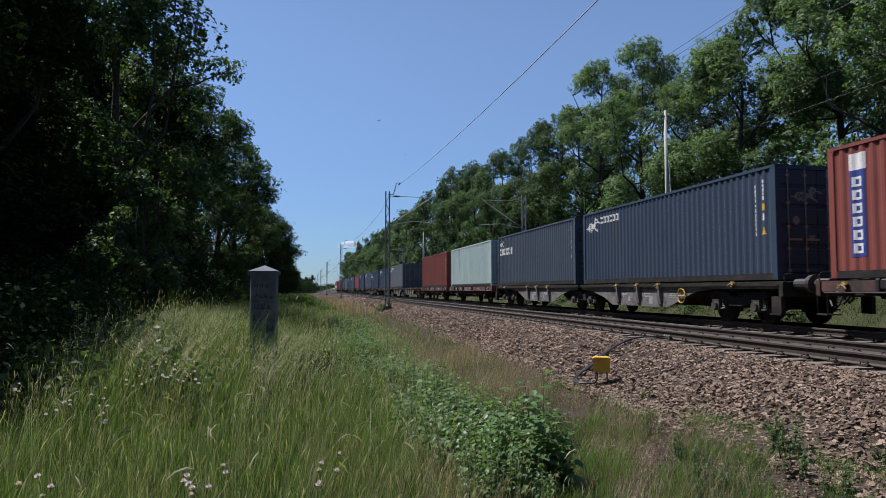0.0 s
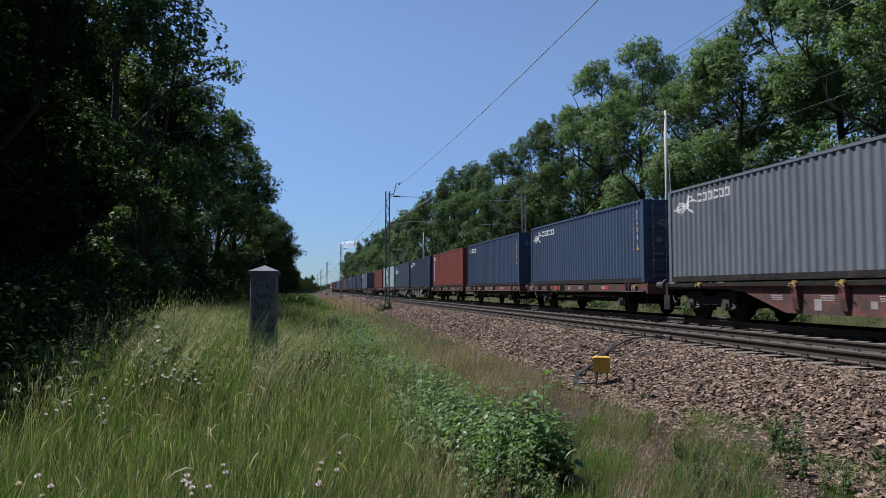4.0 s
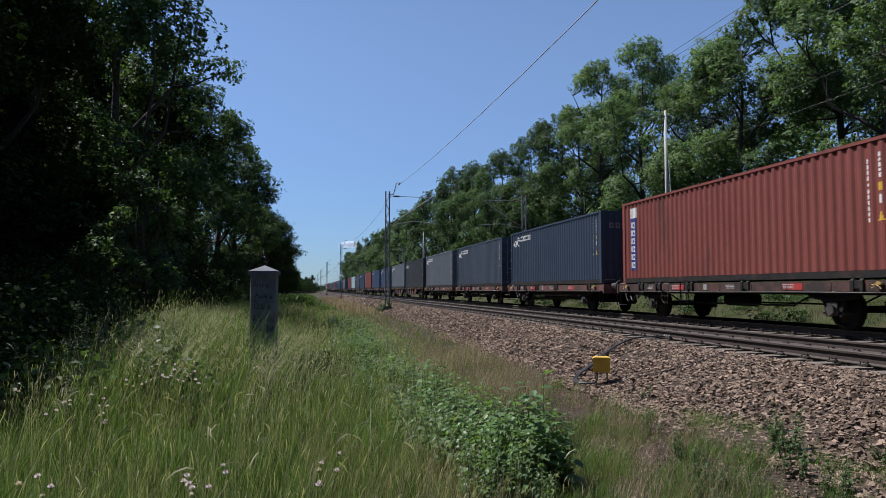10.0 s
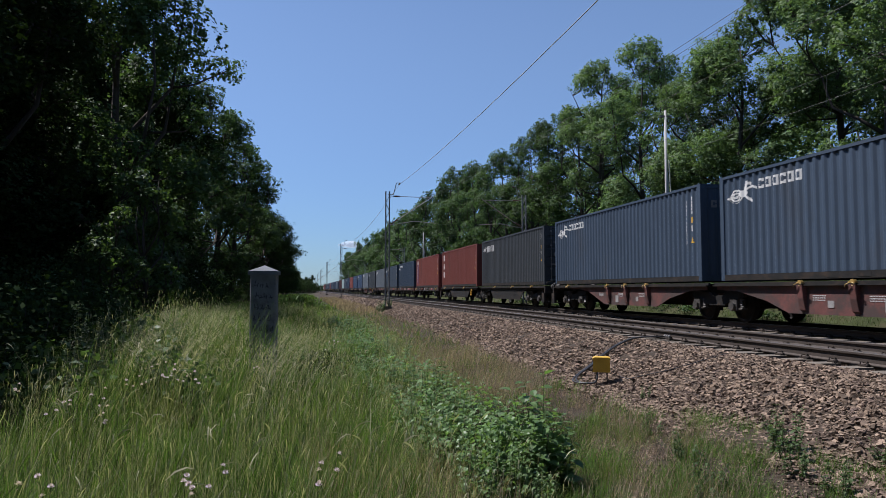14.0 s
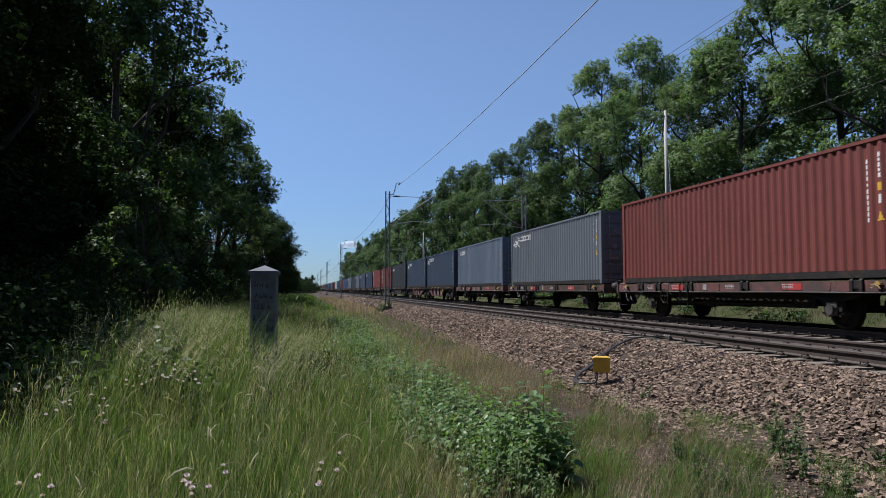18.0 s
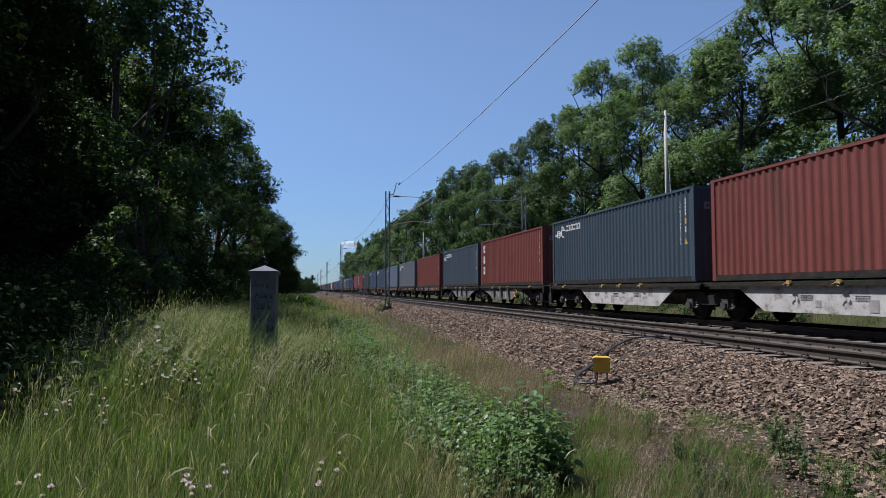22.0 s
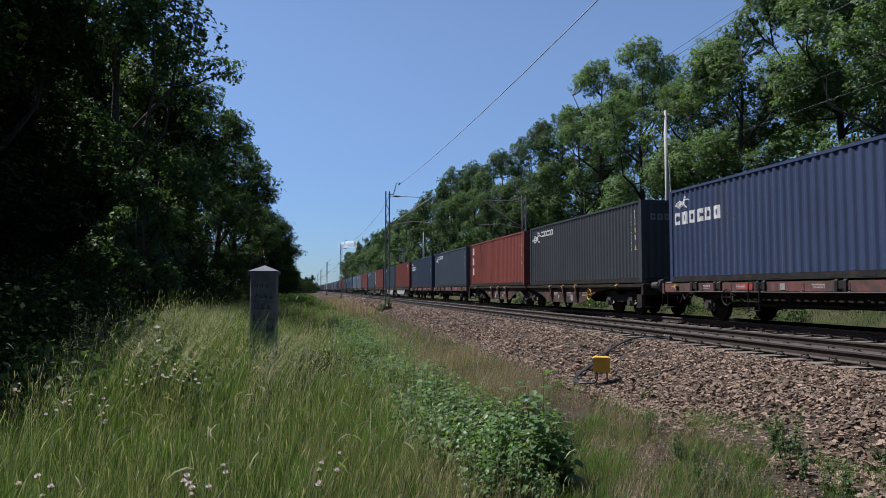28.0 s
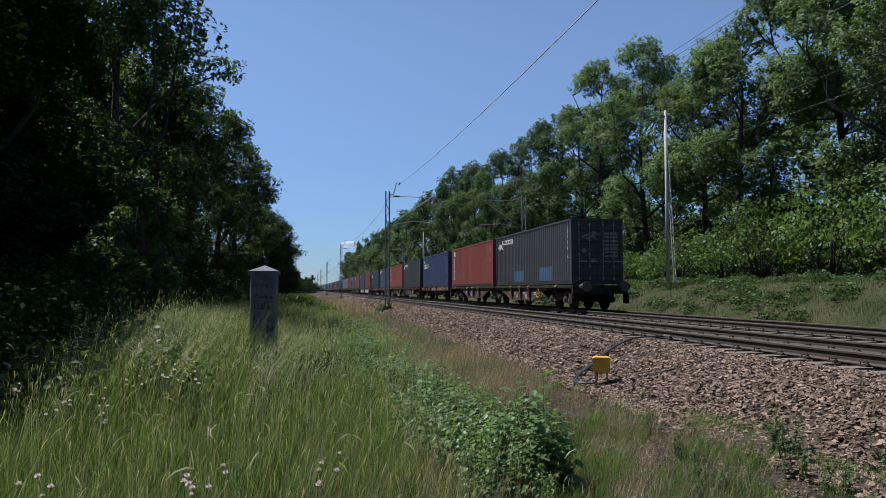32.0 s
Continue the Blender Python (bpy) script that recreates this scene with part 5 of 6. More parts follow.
def leafy_stems(seed, stems, r, h0, h1, size, leaf, pairs=9):
    """Upright stems set with pairs of folded leaves that arch outwards: two meshes, stems and leaves."""
    rng, rnd = np.random.default_rng(seed), random.Random(seed)
    bm = bmesh.new()
    quads = []
    for i in range(stems):
        ang, q = rnd.uniform(0, math.tau), r * math.sqrt(rnd.random())
        h = rnd.uniform(h0, h1) * (1 - 0.35 * (q / r) ** 2)
        foot = Vector((math.cos(ang) * q * 0.8, math.sin(ang) * q * 0.8, -0.05))
        top = foot + Vector((math.cos(ang) * q * 0.45 + rnd.uniform(-0.1, 0.1), math.sin(ang) * q * 0.45 + rnd.uniform(-0.1, 0.1), h))
        mid = foot.lerp(top, 0.5) + Vector((rnd.uniform(-0.04, 0.04), rnd.uniform(-0.04, 0.04), 0.03))
        tube(bm, [foot, mid, top], [0.006, 0.005, 0.002], 4)
        turn = rnd.uniform(0, 3)
        for k in range(pairs):
            u = 0.22 + 0.78 * k / (pairs - 1)
            at = foot.lerp(mid, u * 2) if u < 0.5 else mid.lerp(top, u * 2 - 1)
            for side in (0, math.pi):
                a = turn + k * 1.57 + side + rnd.uniform(-0.4, 0.4)
                rise = rnd.uniform(-0.45, 0.40) + 0.15 * (u > 0.9)
                ln = size * rnd.uniform(0.6, 1.25) * (1.1 - 0.5 * u ** 3)
                d = Vector((math.cos(a) * math.cos(rise), math.sin(a) * math.cos(rise), math.sin(rise)))
                sd = Vector((-math.sin(a), math.cos(a), rnd.uniform(-0.35, 0.35))).normalized()
                up = sd.cross(d) * (-1 if sd.cross(d).z < 0 else 1)
                b0, b1, b2 = at + d * ln * 0.12, at + d * ln * 0.62 + up * ln * 0.03, at + d * ln * 1.1 - up * ln * 0.14
                for w in (-1, 1):
                    e1, e2 = at + d * ln * 0.40 + sd * w * ln * 0.33 + up * ln * 0.08, at + d * ln * 0.78 + sd * w * ln * 0.25 + up * ln * 0.02
                    quads += [[b0, e1, e2, b1], [b1, e2, b2, b2.lerp(b1, 0.5)]]
    v = np.array([[tuple(p) for p in f] for f in quads])
    return mesh_of(bm, "woody_base", M["leaf_sapling"], True), quads_mesh("foliage", v, M[leaf])


def bush_parts(seed, h, r, n, size, leaf, dense=150):
    rng, rnd = np.random.default_rng(seed), random.Random(seed)
    bm = bmesh.new()
    centres, radii = [], []
    for i in range(n):
        ang, q = rnd.uniform(0, math.tau), r * math.sqrt(rnd.random())
        top = Vector((math.cos(ang) * q, math.sin(ang) * q, h * (1 - 0.55 * (q / r) ** 2) * rnd.uniform(0.45, 1.0)))
        if i % 3 == 0:
            tube(bm, [(top.x * 0.15, top.y * 0.15, -0.1), (top.x * 0.4, top.y * 0.4, top.z * 0.45), tuple(top * 0.8)], [0.016 * h ** 0.5, 0.010 * h ** 0.5, 0.004], 5)
        centres.append(top * rnd.uniform(0.75, 1.0))
        radii.append(rnd.uniform(0.16, 0.30) * h ** 0.7)
    v, nv = clumps_to_leaves(rng, np.array([tuple(c) for c in centres]), radii, dense / h, size)
    v[:, :, 2] = np.maximum(v[:, :, 2], 0.02)
    return mesh_of(bm, "woody_base", M["bark"], True), quads_mesh("foliage", v, M[leaf], nv)


def plant(name, label, category, meshes, names, m, group=""):
    t = thing(name, label, category, m, group)
    for nm, me in zip(names, meshes):
        part(nm, me, None, t)
    return t


def spot(x, y, turn, s=1.0, sz=None, sink=0.05):
    return Matrix.Translation((x, y, ground_z(x, y) - sink)) @ pose(0, 0, 0, 0, 0, turn) @ Matrix.Diagonal((s, s, sz or s, 1))


TRUNK_CROWN, STEMS_FOLIAGE = ("trunk", "crown"), ("woody_base", "foliage")
oaks = [tree_parts(11 + k, 19.0, 5.0, b, 52, 0.165, "leaf", 0.40, 9, 0.95, 0.4, 0.21) for k, b in enumerate((0.26, 0.34, 0.22, 0.42))]
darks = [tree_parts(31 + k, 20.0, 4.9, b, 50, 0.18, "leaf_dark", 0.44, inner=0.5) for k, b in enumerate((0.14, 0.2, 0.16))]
mid_trees = [tree_parts(41 + k, 20.0, 4.9, b, 52, 0.18, "leaf_mid", 0.42, 9, 0.95, 0.3, 0.22) for k, b in enumerate((0.12, 0.16))]
far_mid_trees = [tree_parts(57 + k, 19.0, 5.0, 0.10, 40, 0.36, "leaf_mid", 0.74, 6, 1.1, spread=0.36) for k in range(2)]
far_oaks = [tree_parts(51 + k, 19.0, 5.2, 0.12, 36, 0.36, "leaf", 0.74, 6, 1.15, spread=0.36) for k in range(2)]
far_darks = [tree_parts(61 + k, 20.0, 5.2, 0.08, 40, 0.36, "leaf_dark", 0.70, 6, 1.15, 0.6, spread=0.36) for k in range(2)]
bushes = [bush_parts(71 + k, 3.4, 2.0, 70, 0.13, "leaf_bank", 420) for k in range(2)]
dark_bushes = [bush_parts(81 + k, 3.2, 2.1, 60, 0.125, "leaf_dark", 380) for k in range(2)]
sapling = tree_parts(91, 6.0, 1.5, 0.10, 30, 0.17, "leaf_sapling", 0.36, 7, 0.34, 0.1, 0.2)

rt = random.Random(3)
# the wood on the far bank: x, y, height factor
RIGHT = ((25.0, 12.0, 1.0), (26.5, 19.0, 1.05), (25.0, 25.5, 1.0), (27.5, 31.0, 1.02), (25.6, 37.0, 0.86), (26.8, 43.0, 0.88), (26.0, 50.0, 1.05), (25.6, 57.5, 1.08), (26.6, 64.0, 0.93), (26.0, 71.0, 0.94), (26.2, 78.0, 0.92), (25.4, 86.0, 0.91), (25.6, 94.0, 0.93), (25.4, 103.0, 0.99), (25.2, 113.0, 1.05))
for i, (x, y, s) in enumerate(RIGHT):
    plant("oak_tree", "tall leafy green oak tree at the edge of a wood", "tree", mid_trees[i % 2] if y > 62 else oaks[i % 4], TRUNK_CROWN, spot(x, y, rt.uniform(0, 360), rt.uniform(0.95, 1.05), s), "trees on the bank")
for i in range(22):
    plant("oak_tree", "green tree deeper in the wood behind the bank", "tree", far_oaks[i % 2], TRUNK_CROWN, spot(rt.uniform(33, 40), 4 + i * 6.5, rt.uniform(0, 360), 1.0, rt.uniform(0.72, 0.9) * (0.6 if 6 < i < 10 else 1.0)), "trees on the bank")
for i in range(34):
    plant("oak_tree", "distant green tree in the line of the wood", "tree", far_mid_trees[i % 2], TRUNK_CROWN, spot(rt.uniform(24.5, 29), 122 + i * 9.5 + rt.uniform(-2, 2), rt.uniform(0, 360), 1.1, rt.uniform(1.05, 1.25)), "trees on the bank")
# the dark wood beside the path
# the first three trunks stand out of view, placed to shade the meadow's edge
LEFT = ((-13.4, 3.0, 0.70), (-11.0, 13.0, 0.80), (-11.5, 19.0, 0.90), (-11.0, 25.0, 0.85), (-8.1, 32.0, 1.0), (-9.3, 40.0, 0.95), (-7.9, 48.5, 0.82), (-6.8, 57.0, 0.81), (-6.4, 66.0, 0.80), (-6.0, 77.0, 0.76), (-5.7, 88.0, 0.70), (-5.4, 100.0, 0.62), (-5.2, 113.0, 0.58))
# crowns that catch the light get the lighter leaf tone, the rest leaf_dark
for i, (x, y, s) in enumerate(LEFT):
    plant("wood_tree", "tall tree in a dense wood, shade toned into its leaves", "tree", mid_trees[i % 2] if 30 < y < 36 or 45 < y < 70 else darks[i % 3], TRUNK_CROWN, spot(x, y, rt.uniform(0, 360) + 150 * (y == 40.0), rt.uniform(0.95, 1.05), s), "trees of the dark wood")
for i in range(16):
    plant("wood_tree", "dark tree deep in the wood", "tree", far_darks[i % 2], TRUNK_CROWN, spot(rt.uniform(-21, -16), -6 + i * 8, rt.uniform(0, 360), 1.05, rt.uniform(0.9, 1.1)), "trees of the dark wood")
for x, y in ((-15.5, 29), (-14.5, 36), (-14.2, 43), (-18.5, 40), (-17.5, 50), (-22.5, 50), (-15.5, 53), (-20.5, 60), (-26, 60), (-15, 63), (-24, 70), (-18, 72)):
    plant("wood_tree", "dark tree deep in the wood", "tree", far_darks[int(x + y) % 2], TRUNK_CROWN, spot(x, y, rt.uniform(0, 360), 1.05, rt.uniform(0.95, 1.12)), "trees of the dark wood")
# unseen trees added behind and beside the camera to block sky light
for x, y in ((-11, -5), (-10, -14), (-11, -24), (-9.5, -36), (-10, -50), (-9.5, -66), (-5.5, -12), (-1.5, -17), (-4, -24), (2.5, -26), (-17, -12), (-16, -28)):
    plant("wood_tree", "unseen dark tree added behind the camera to cut sky light", "tree", far_darks[int(x - y) % 2], TRUNK_CROWN, spot(x, y, rt.uniform(0, 360), 1.0, rt.uniform(0.85, 1.05)), "trees of the dark wood")
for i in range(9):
    plant("oak_tree", "unseen green tree added along the bank to cut sky light", "tree", far_oaks[i % 2], TRUNK_CROWN, spot(rt.uniform(24, 27), 4 - i * 8, rt.uniform(0, 360), 1.05, rt.uniform(0.9, 1.1)), "trees on the bank")
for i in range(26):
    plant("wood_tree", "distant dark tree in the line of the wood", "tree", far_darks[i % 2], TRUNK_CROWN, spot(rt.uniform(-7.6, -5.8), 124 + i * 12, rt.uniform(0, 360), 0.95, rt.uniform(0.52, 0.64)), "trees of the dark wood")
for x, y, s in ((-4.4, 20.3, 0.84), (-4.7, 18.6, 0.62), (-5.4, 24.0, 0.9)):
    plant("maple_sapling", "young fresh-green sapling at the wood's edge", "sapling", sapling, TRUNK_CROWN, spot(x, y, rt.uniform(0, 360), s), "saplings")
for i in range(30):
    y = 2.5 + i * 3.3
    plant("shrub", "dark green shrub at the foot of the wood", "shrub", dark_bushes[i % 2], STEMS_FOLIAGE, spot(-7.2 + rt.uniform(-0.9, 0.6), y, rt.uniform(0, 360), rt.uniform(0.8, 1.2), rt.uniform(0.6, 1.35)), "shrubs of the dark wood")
# dark shrubs put in where the wood's shade lies over the meadow's edge
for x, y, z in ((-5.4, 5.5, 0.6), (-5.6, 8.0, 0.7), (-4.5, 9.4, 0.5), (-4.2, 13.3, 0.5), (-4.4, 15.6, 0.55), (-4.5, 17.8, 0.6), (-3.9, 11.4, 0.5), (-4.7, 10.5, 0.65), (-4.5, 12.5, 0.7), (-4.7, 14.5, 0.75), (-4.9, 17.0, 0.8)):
    plant("shrub", "dark green shrub filling the wood's shade at the meadow's edge", "shrub", dark_bushes[int(y) % 2], STEMS_FOLIAGE, spot(x, y, rt.uniform(0, 360), 0.7, z), "shrubs of the dark wood")
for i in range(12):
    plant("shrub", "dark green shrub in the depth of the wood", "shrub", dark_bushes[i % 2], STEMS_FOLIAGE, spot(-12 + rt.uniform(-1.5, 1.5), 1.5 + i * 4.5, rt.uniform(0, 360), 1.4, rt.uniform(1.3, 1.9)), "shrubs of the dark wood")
for x, y, s, z in ((21.8, 37.5, 1.2, 1.15), (22.4, 34.0, 1.1, 1.0), (21.6, 30.0, 1.25, 1.35), (22.2, 26.0, 1.25, 1.45), (22.1, 22.0, 1.2, 1.3), (22.0, 18.0, 1.2, 1.2), (21.6, 14.0, 1.2, 1.2), (22.6, 41.5, 0.8, 0.75), (22.8, 46.0, 0.9, 0.8), (22.5, 51.0, 0.8, 0.9)):
    plant("shrub", "bright green leafy shrub on top of the bank", "shrub", bushes[int(y) % 2], STEMS_FOLIAGE, spot(x, y, rt.uniform(0, 360), s, z), "shrubs on the bank")
# undergrowth in leaf_dark: the shade under the trees is in its colour
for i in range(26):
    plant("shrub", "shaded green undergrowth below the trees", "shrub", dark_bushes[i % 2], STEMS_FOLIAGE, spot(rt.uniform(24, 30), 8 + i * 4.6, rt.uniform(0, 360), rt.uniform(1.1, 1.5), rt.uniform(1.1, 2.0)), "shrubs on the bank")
for i in range(16):
    plant("wood_tree", "distant tree closing the view along the line", "tree", far_darks[i % 2], TRUNK_CROWN, spot(-9 + i * 1.5 if i < 9 else 28 + (i - 9) * 7, (330 if i < 9 else 470) + rt.uniform(0, 40), rt.uniform(0, 360), 0.55 if i < 9 else 0.9, rt.uniform(0.38, 0.48)), "trees of the dark wood")
for i in range(12):
    plant("shrub", "dense far thicket closing the view along the line", "shrub", dark_bushes[i % 2], STEMS_FOLIAGE, spot(-8.5 + i * 1.15, 300 + rt.uniform(0, 40), rt.uniform(0, 360), 2.0, rt.uniform(1.7, 2.5)), "shrubs of the dark wood")
for i in range(22):
    plant("shrub", "hazy tree clump on the horizon beyond the line", "shrub", dark_bushes[i % 2], STEMS_FOLIAGE, spot(-14 + i * 4.4, 640 + rt.uniform(0, 60), rt.uniform(0, 360), 3.6, rt.uniform(1.6, 2.6)), "shrubs of the dark wood")
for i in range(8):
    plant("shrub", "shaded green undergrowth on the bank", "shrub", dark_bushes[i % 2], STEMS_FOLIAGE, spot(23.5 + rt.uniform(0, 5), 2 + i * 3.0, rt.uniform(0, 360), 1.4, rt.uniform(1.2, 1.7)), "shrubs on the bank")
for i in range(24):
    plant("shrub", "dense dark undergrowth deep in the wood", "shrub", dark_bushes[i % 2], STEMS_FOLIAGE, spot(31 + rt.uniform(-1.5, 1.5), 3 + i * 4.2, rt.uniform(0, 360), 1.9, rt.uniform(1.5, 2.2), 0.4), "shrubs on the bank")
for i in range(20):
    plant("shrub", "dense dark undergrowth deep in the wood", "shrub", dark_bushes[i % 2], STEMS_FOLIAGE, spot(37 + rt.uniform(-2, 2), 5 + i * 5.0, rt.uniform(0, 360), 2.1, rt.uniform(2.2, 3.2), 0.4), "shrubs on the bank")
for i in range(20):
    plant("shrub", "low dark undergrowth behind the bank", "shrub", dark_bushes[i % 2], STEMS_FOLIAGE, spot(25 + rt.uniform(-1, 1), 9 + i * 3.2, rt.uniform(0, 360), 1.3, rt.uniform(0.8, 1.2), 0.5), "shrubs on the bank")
# low bright shrubs along the path's edge
low = [leafy_stems(101 + k, 40, 0.55, 0.45, 0.92, (0.085, 0.10, 0.13)[k], "leaf_bright") for k in range(3)]
for x, y, s, z in ((1.50, 4.9, 0.5, 0.8), (1.80, 5.5, 0.5, 1.0), (1.62, 6.0, 0.6, 1.0), (1.98, 6.2, 0.48, 1.0), (1.50, 5.3, 0.55, 0.95), (1.85, 5.8, 0.45, 0.9), (1.45, 6.5, 0.75, 0.95), (1.65, 7.1, 0.75, 1.0), (1.40, 7.2, 0.7, 0.9), (1.45, 7.9, 0.85, 1.0), (1.75, 8.3, 0.7, 0.95), (1.6, 9.0, 0.9, 0.95), (1.35, 10.2, 0.9, 0.85), (1.6, 11.6, 1.0, 0.9),
                   (1.3, 13.2, 1.1, 0.85), (1.7, 15.0, 1.2, 0.9), (1.3, 17.0, 1.3, 0.9), (1.8, 19.0, 1.3, 0.9), (1.4, 22.0, 1.4, 0.9), (1.9, 25.0, 1.4, 0.9), (1.6, 29.0, 1.5, 0.9)):
    plant("low_shrub", "low bright-green leafy shrub in the grass", "shrub", low[2 if 5.3 < y < 6.1 else int(y * 10) % 3], STEMS_FOLIAGE, spot(x, y, rt.uniform(0, 360), s, z), "low shrubs by the path")
# larger-leaved upright shoots standing out of the shrub
shoots = leafy_stems(111, 6, 0.22, 0.85, 1.15, 0.16, "leaf_bright", 8)
for x, y, s, turn in ((1.92, 5.75, 1.0, 0), (1.80, 5.3, 0.85, 140), (2.02, 5.35, 0.8, 250), (1.62, 5.6, 0.8, 60)):
    plant("low_shrub", "upright large-leaved green shoots above a low shrub", "shrub", shoots, STEMS_FOLIAGE, spot(x, y, turn, s), "low shrubs by the path")
# low dark weeds standing in for the shadow patch beside the post
shade_clump = bush_parts(161, 0.62, 0.42, 34, 0.075, "leaf_dark", 170)
for x, y, s in ((0.0, 14.2, 1.1), (0.4, 14.6, 1.15), (0.95, 14.9, 1.0), (0.2, 15.4, 1.2), (0.7, 15.8, 1.2), (-0.1, 13.2, 0.8), (0.45, 13.4, 0.8)):
    plant("dock_weed", "low dark weed standing in for a shadow beside the marker post", "weed", shade_clump, STEMS_FOLIAGE, spot(x, y, x * 200, 1.25 * s, 0.6 * s), "weeds in the meadow")
# tall flowering stalks at the edge of the wood's shade
stalks = [leafy_stems(181 + k, 4, 0.16, 0.95, 1.35, 0.045, "leaf_stalk", 26) for k in range(2)]
for k, (x, y, s) in enumerate(((-2.35, 8.1, 0.9), (-2.6, 8.9, 1.0), (-2.75, 9.8, 1.0), (-2.5, 9.3, 0.85), (-3.0, 10.8, 1.0), (-2.2, 7.4, 0.75), (-3.1, 11.6, 1.0), (-3.4, 12.8, 1.0), (-2.05, 6.9, 0.7), (-3.2, 13.6, 1.05), (-3.6, 14.6, 1.05))):
    plant("tall_weed", "tall pale-flowering weed at the edge of the meadow", "weed", stalks[k % 2], STEMS_FOLIAGE, spot(x, y, k * 77, s), "tall weeds at the wood's edge")
# leafy weeds in the tall grass
meadow_weed = [bush_parts(151 + k, 0.75, 0.3, 26, 0.075, "leaf_sapling", 130) for k in range(2)]
for k in range(34):
    x, y = rt.uniform(-4.2, -0.9), rt.uniform(7.0, 15.0)
    plant("meadow_weed", "dull green leafy weed in the tall grass", "weed", meadow_weed[k % 2], STEMS_FOLIAGE, spot(x, y, rt.uniform(0, 360), rt.uniform(0.8, 1.3), rt.uniform(0.9, 1.25)), "weeds in the meadow")


# ---- grass, flowers, stones ----
def strips_mesh(name, pts, half, material):
    """Blades: pts (n, k, 3) centre lines, half (n, k, 3) half-width vectors."""
    n, k = pts.shape[:2]
    v = np.stack([pts - half, pts + half], 2).reshape(n, k * 2, 3)
    base = (np.arange(n) * k * 2)[:, None, None]
    seg = np.array([[2 * i, 2 * i + 1, 2 * i + 3, 2 * i + 2] for i in range(k - 1)])[None]
    f = (base + seg).reshape(-1)
    me = bpy.data.meshes.new(name)
    me.vertices.add(n * k * 2)
    me.vertices.foreach_set("co", v.reshape(-1).astype(np.float32))
    me.loops.add(len(f))
    me.loops.foreach_set("vertex_index", f.astype(np.int32))
    me.polygons.add(len(f) // 4)
    me.polygons.foreach_set("loop_start", np.arange(0, len(f), 4, dtype=np.int32))
    me.update(calc_edges=True)
    me.materials.append(material)
    return me


PX_, PZ_ = np.array([p[0] for p in PROFILE]), np.array([p[1] for p in PROFILE])


def blades(rng, x, y, h, w, bend, z=None, wind=(0.16, -0.05), lean=0.0):
    """Centre lines and half widths of n bent blades rooted at x, y."""
    n = len(x)
    z = ground_at(x, y) - 0.03 if z is None else z
    a = rng.uniform(0, math.tau, n)
    b = h * bend * rng.uniform(0.3, 1.4, n)
    dx, dy = np.cos(a) * b + (wind[0] * 0.35 + lean) * h, np.sin(a) * b + (wind[1] * 0.35 + 0.6 * lean) * h
    pts = np.stack([np.stack([x + dx * u ** 1.8, y + dy * u ** 1.8, z + h * (u - 0.18 * bend * u ** 3)], 1) for u in (0.0, 0.4, 0.75, 1.0)], 1)
    side = np.stack([-np.sin(a), np.cos(a), np.zeros(n)], 1)
    turn = rng.uniform(-1.2, 1.2, n)
    side = side * np.cos(turn)[:, None] + np.stack([np.cos(a), np.sin(a), np.zeros(n)], 1) * np.sin(turn)[:, None]
    half = side[:, None, :] * (w[:, None] * np.array([0.9, 1.0, 0.7, 0.08]))[:, :, None] * 0.5
    return pts, half


def scatter(rng, n, x0, x1, y0, y1, power=1.0):
    return rng.uniform(x0, x1, n), y0 + (y1 - y0) * rng.uniform(0, 1, n) ** power


def stuff(name, me, label, category):
    return tagged(new(name, me), label, category, kind="stuff")


rg = np.random.default_rng(8)


def edge(rng, n, y):
    """The wavy limit between meadow and ballast strip."""
    return 1.9 + 0.25 * np.sin(y * 0.9) + 0.2 * np.sin(y * 2.3 + 1)


def meadow(name, label, rows, levels):
    P, H = [], []
    for n, x0, x1, y0, y1, h0, h1, w in rows:
        tufts = n // 14
        cx, cy = scatter(rg, tufts, x0, x1, y0, y1)
        which = rg.integers(0, tufts, n)
        spread = np.where(rg.random(n) < 0.45, 0.04, 0.22) * (1 + y0 / 20)
        x, y = cx[which] + rg.normal(0, 1, n) * spread, cy[which] + rg.normal(0, 1, n) * spread
        lush = (rg.uniform(0.4, 1.3, tufts) * (1 - 0.35 * (np.sin(cx * 2.9 + 1.3 * cy) * np.sin(cy * 2.1 - 1.7 * cx) > 0.45)))[which]
        lean = rg.normal(0.08, 0.24, tufts)[which]
        keep = (x < edge(rg, n, y) + rg.normal(0, 0.25, n)) & (x > -2.55 - 0.19 * np.maximum(0, y - 8.3) + rg.normal(0, 0.2, n))
        x, y, lush, lean = x[keep], y[keep], lush[keep], lean[keep]
        tall = lush * (0.74 + 1.15 * np.exp(-((x + 0.70) / 0.55) ** 2 - ((y - 9.9) / 0.8) ** 2) - 0.55 * np.exp(-((x - 0.45) / 0.6) ** 2 - ((y - 12.6) / 2.4) ** 2) + 0.26 * np.sin(x * 1.7 + 0.6 * y) * np.sin(y * 0.8 - x) - 0.26 * (x > 0.8) + 0.36 * np.exp(-((x + 2.2) / 1.3) ** 2 - ((y - 12.5) / 4.5) ** 2))
        h = rg.uniform(h0, h1, len(x)) * tall
        p, q = blades(rg, x, y, h, w * rg.uniform(0.6, 1.4, len(x)), 0.38, lean=lean)
        P.append(p[:, levels])
        H.append(q[:, levels])
    stuff(name, strips_mesh(name, np.concatenate(P), np.concatenate(H), M["grass"]), label, "grass")


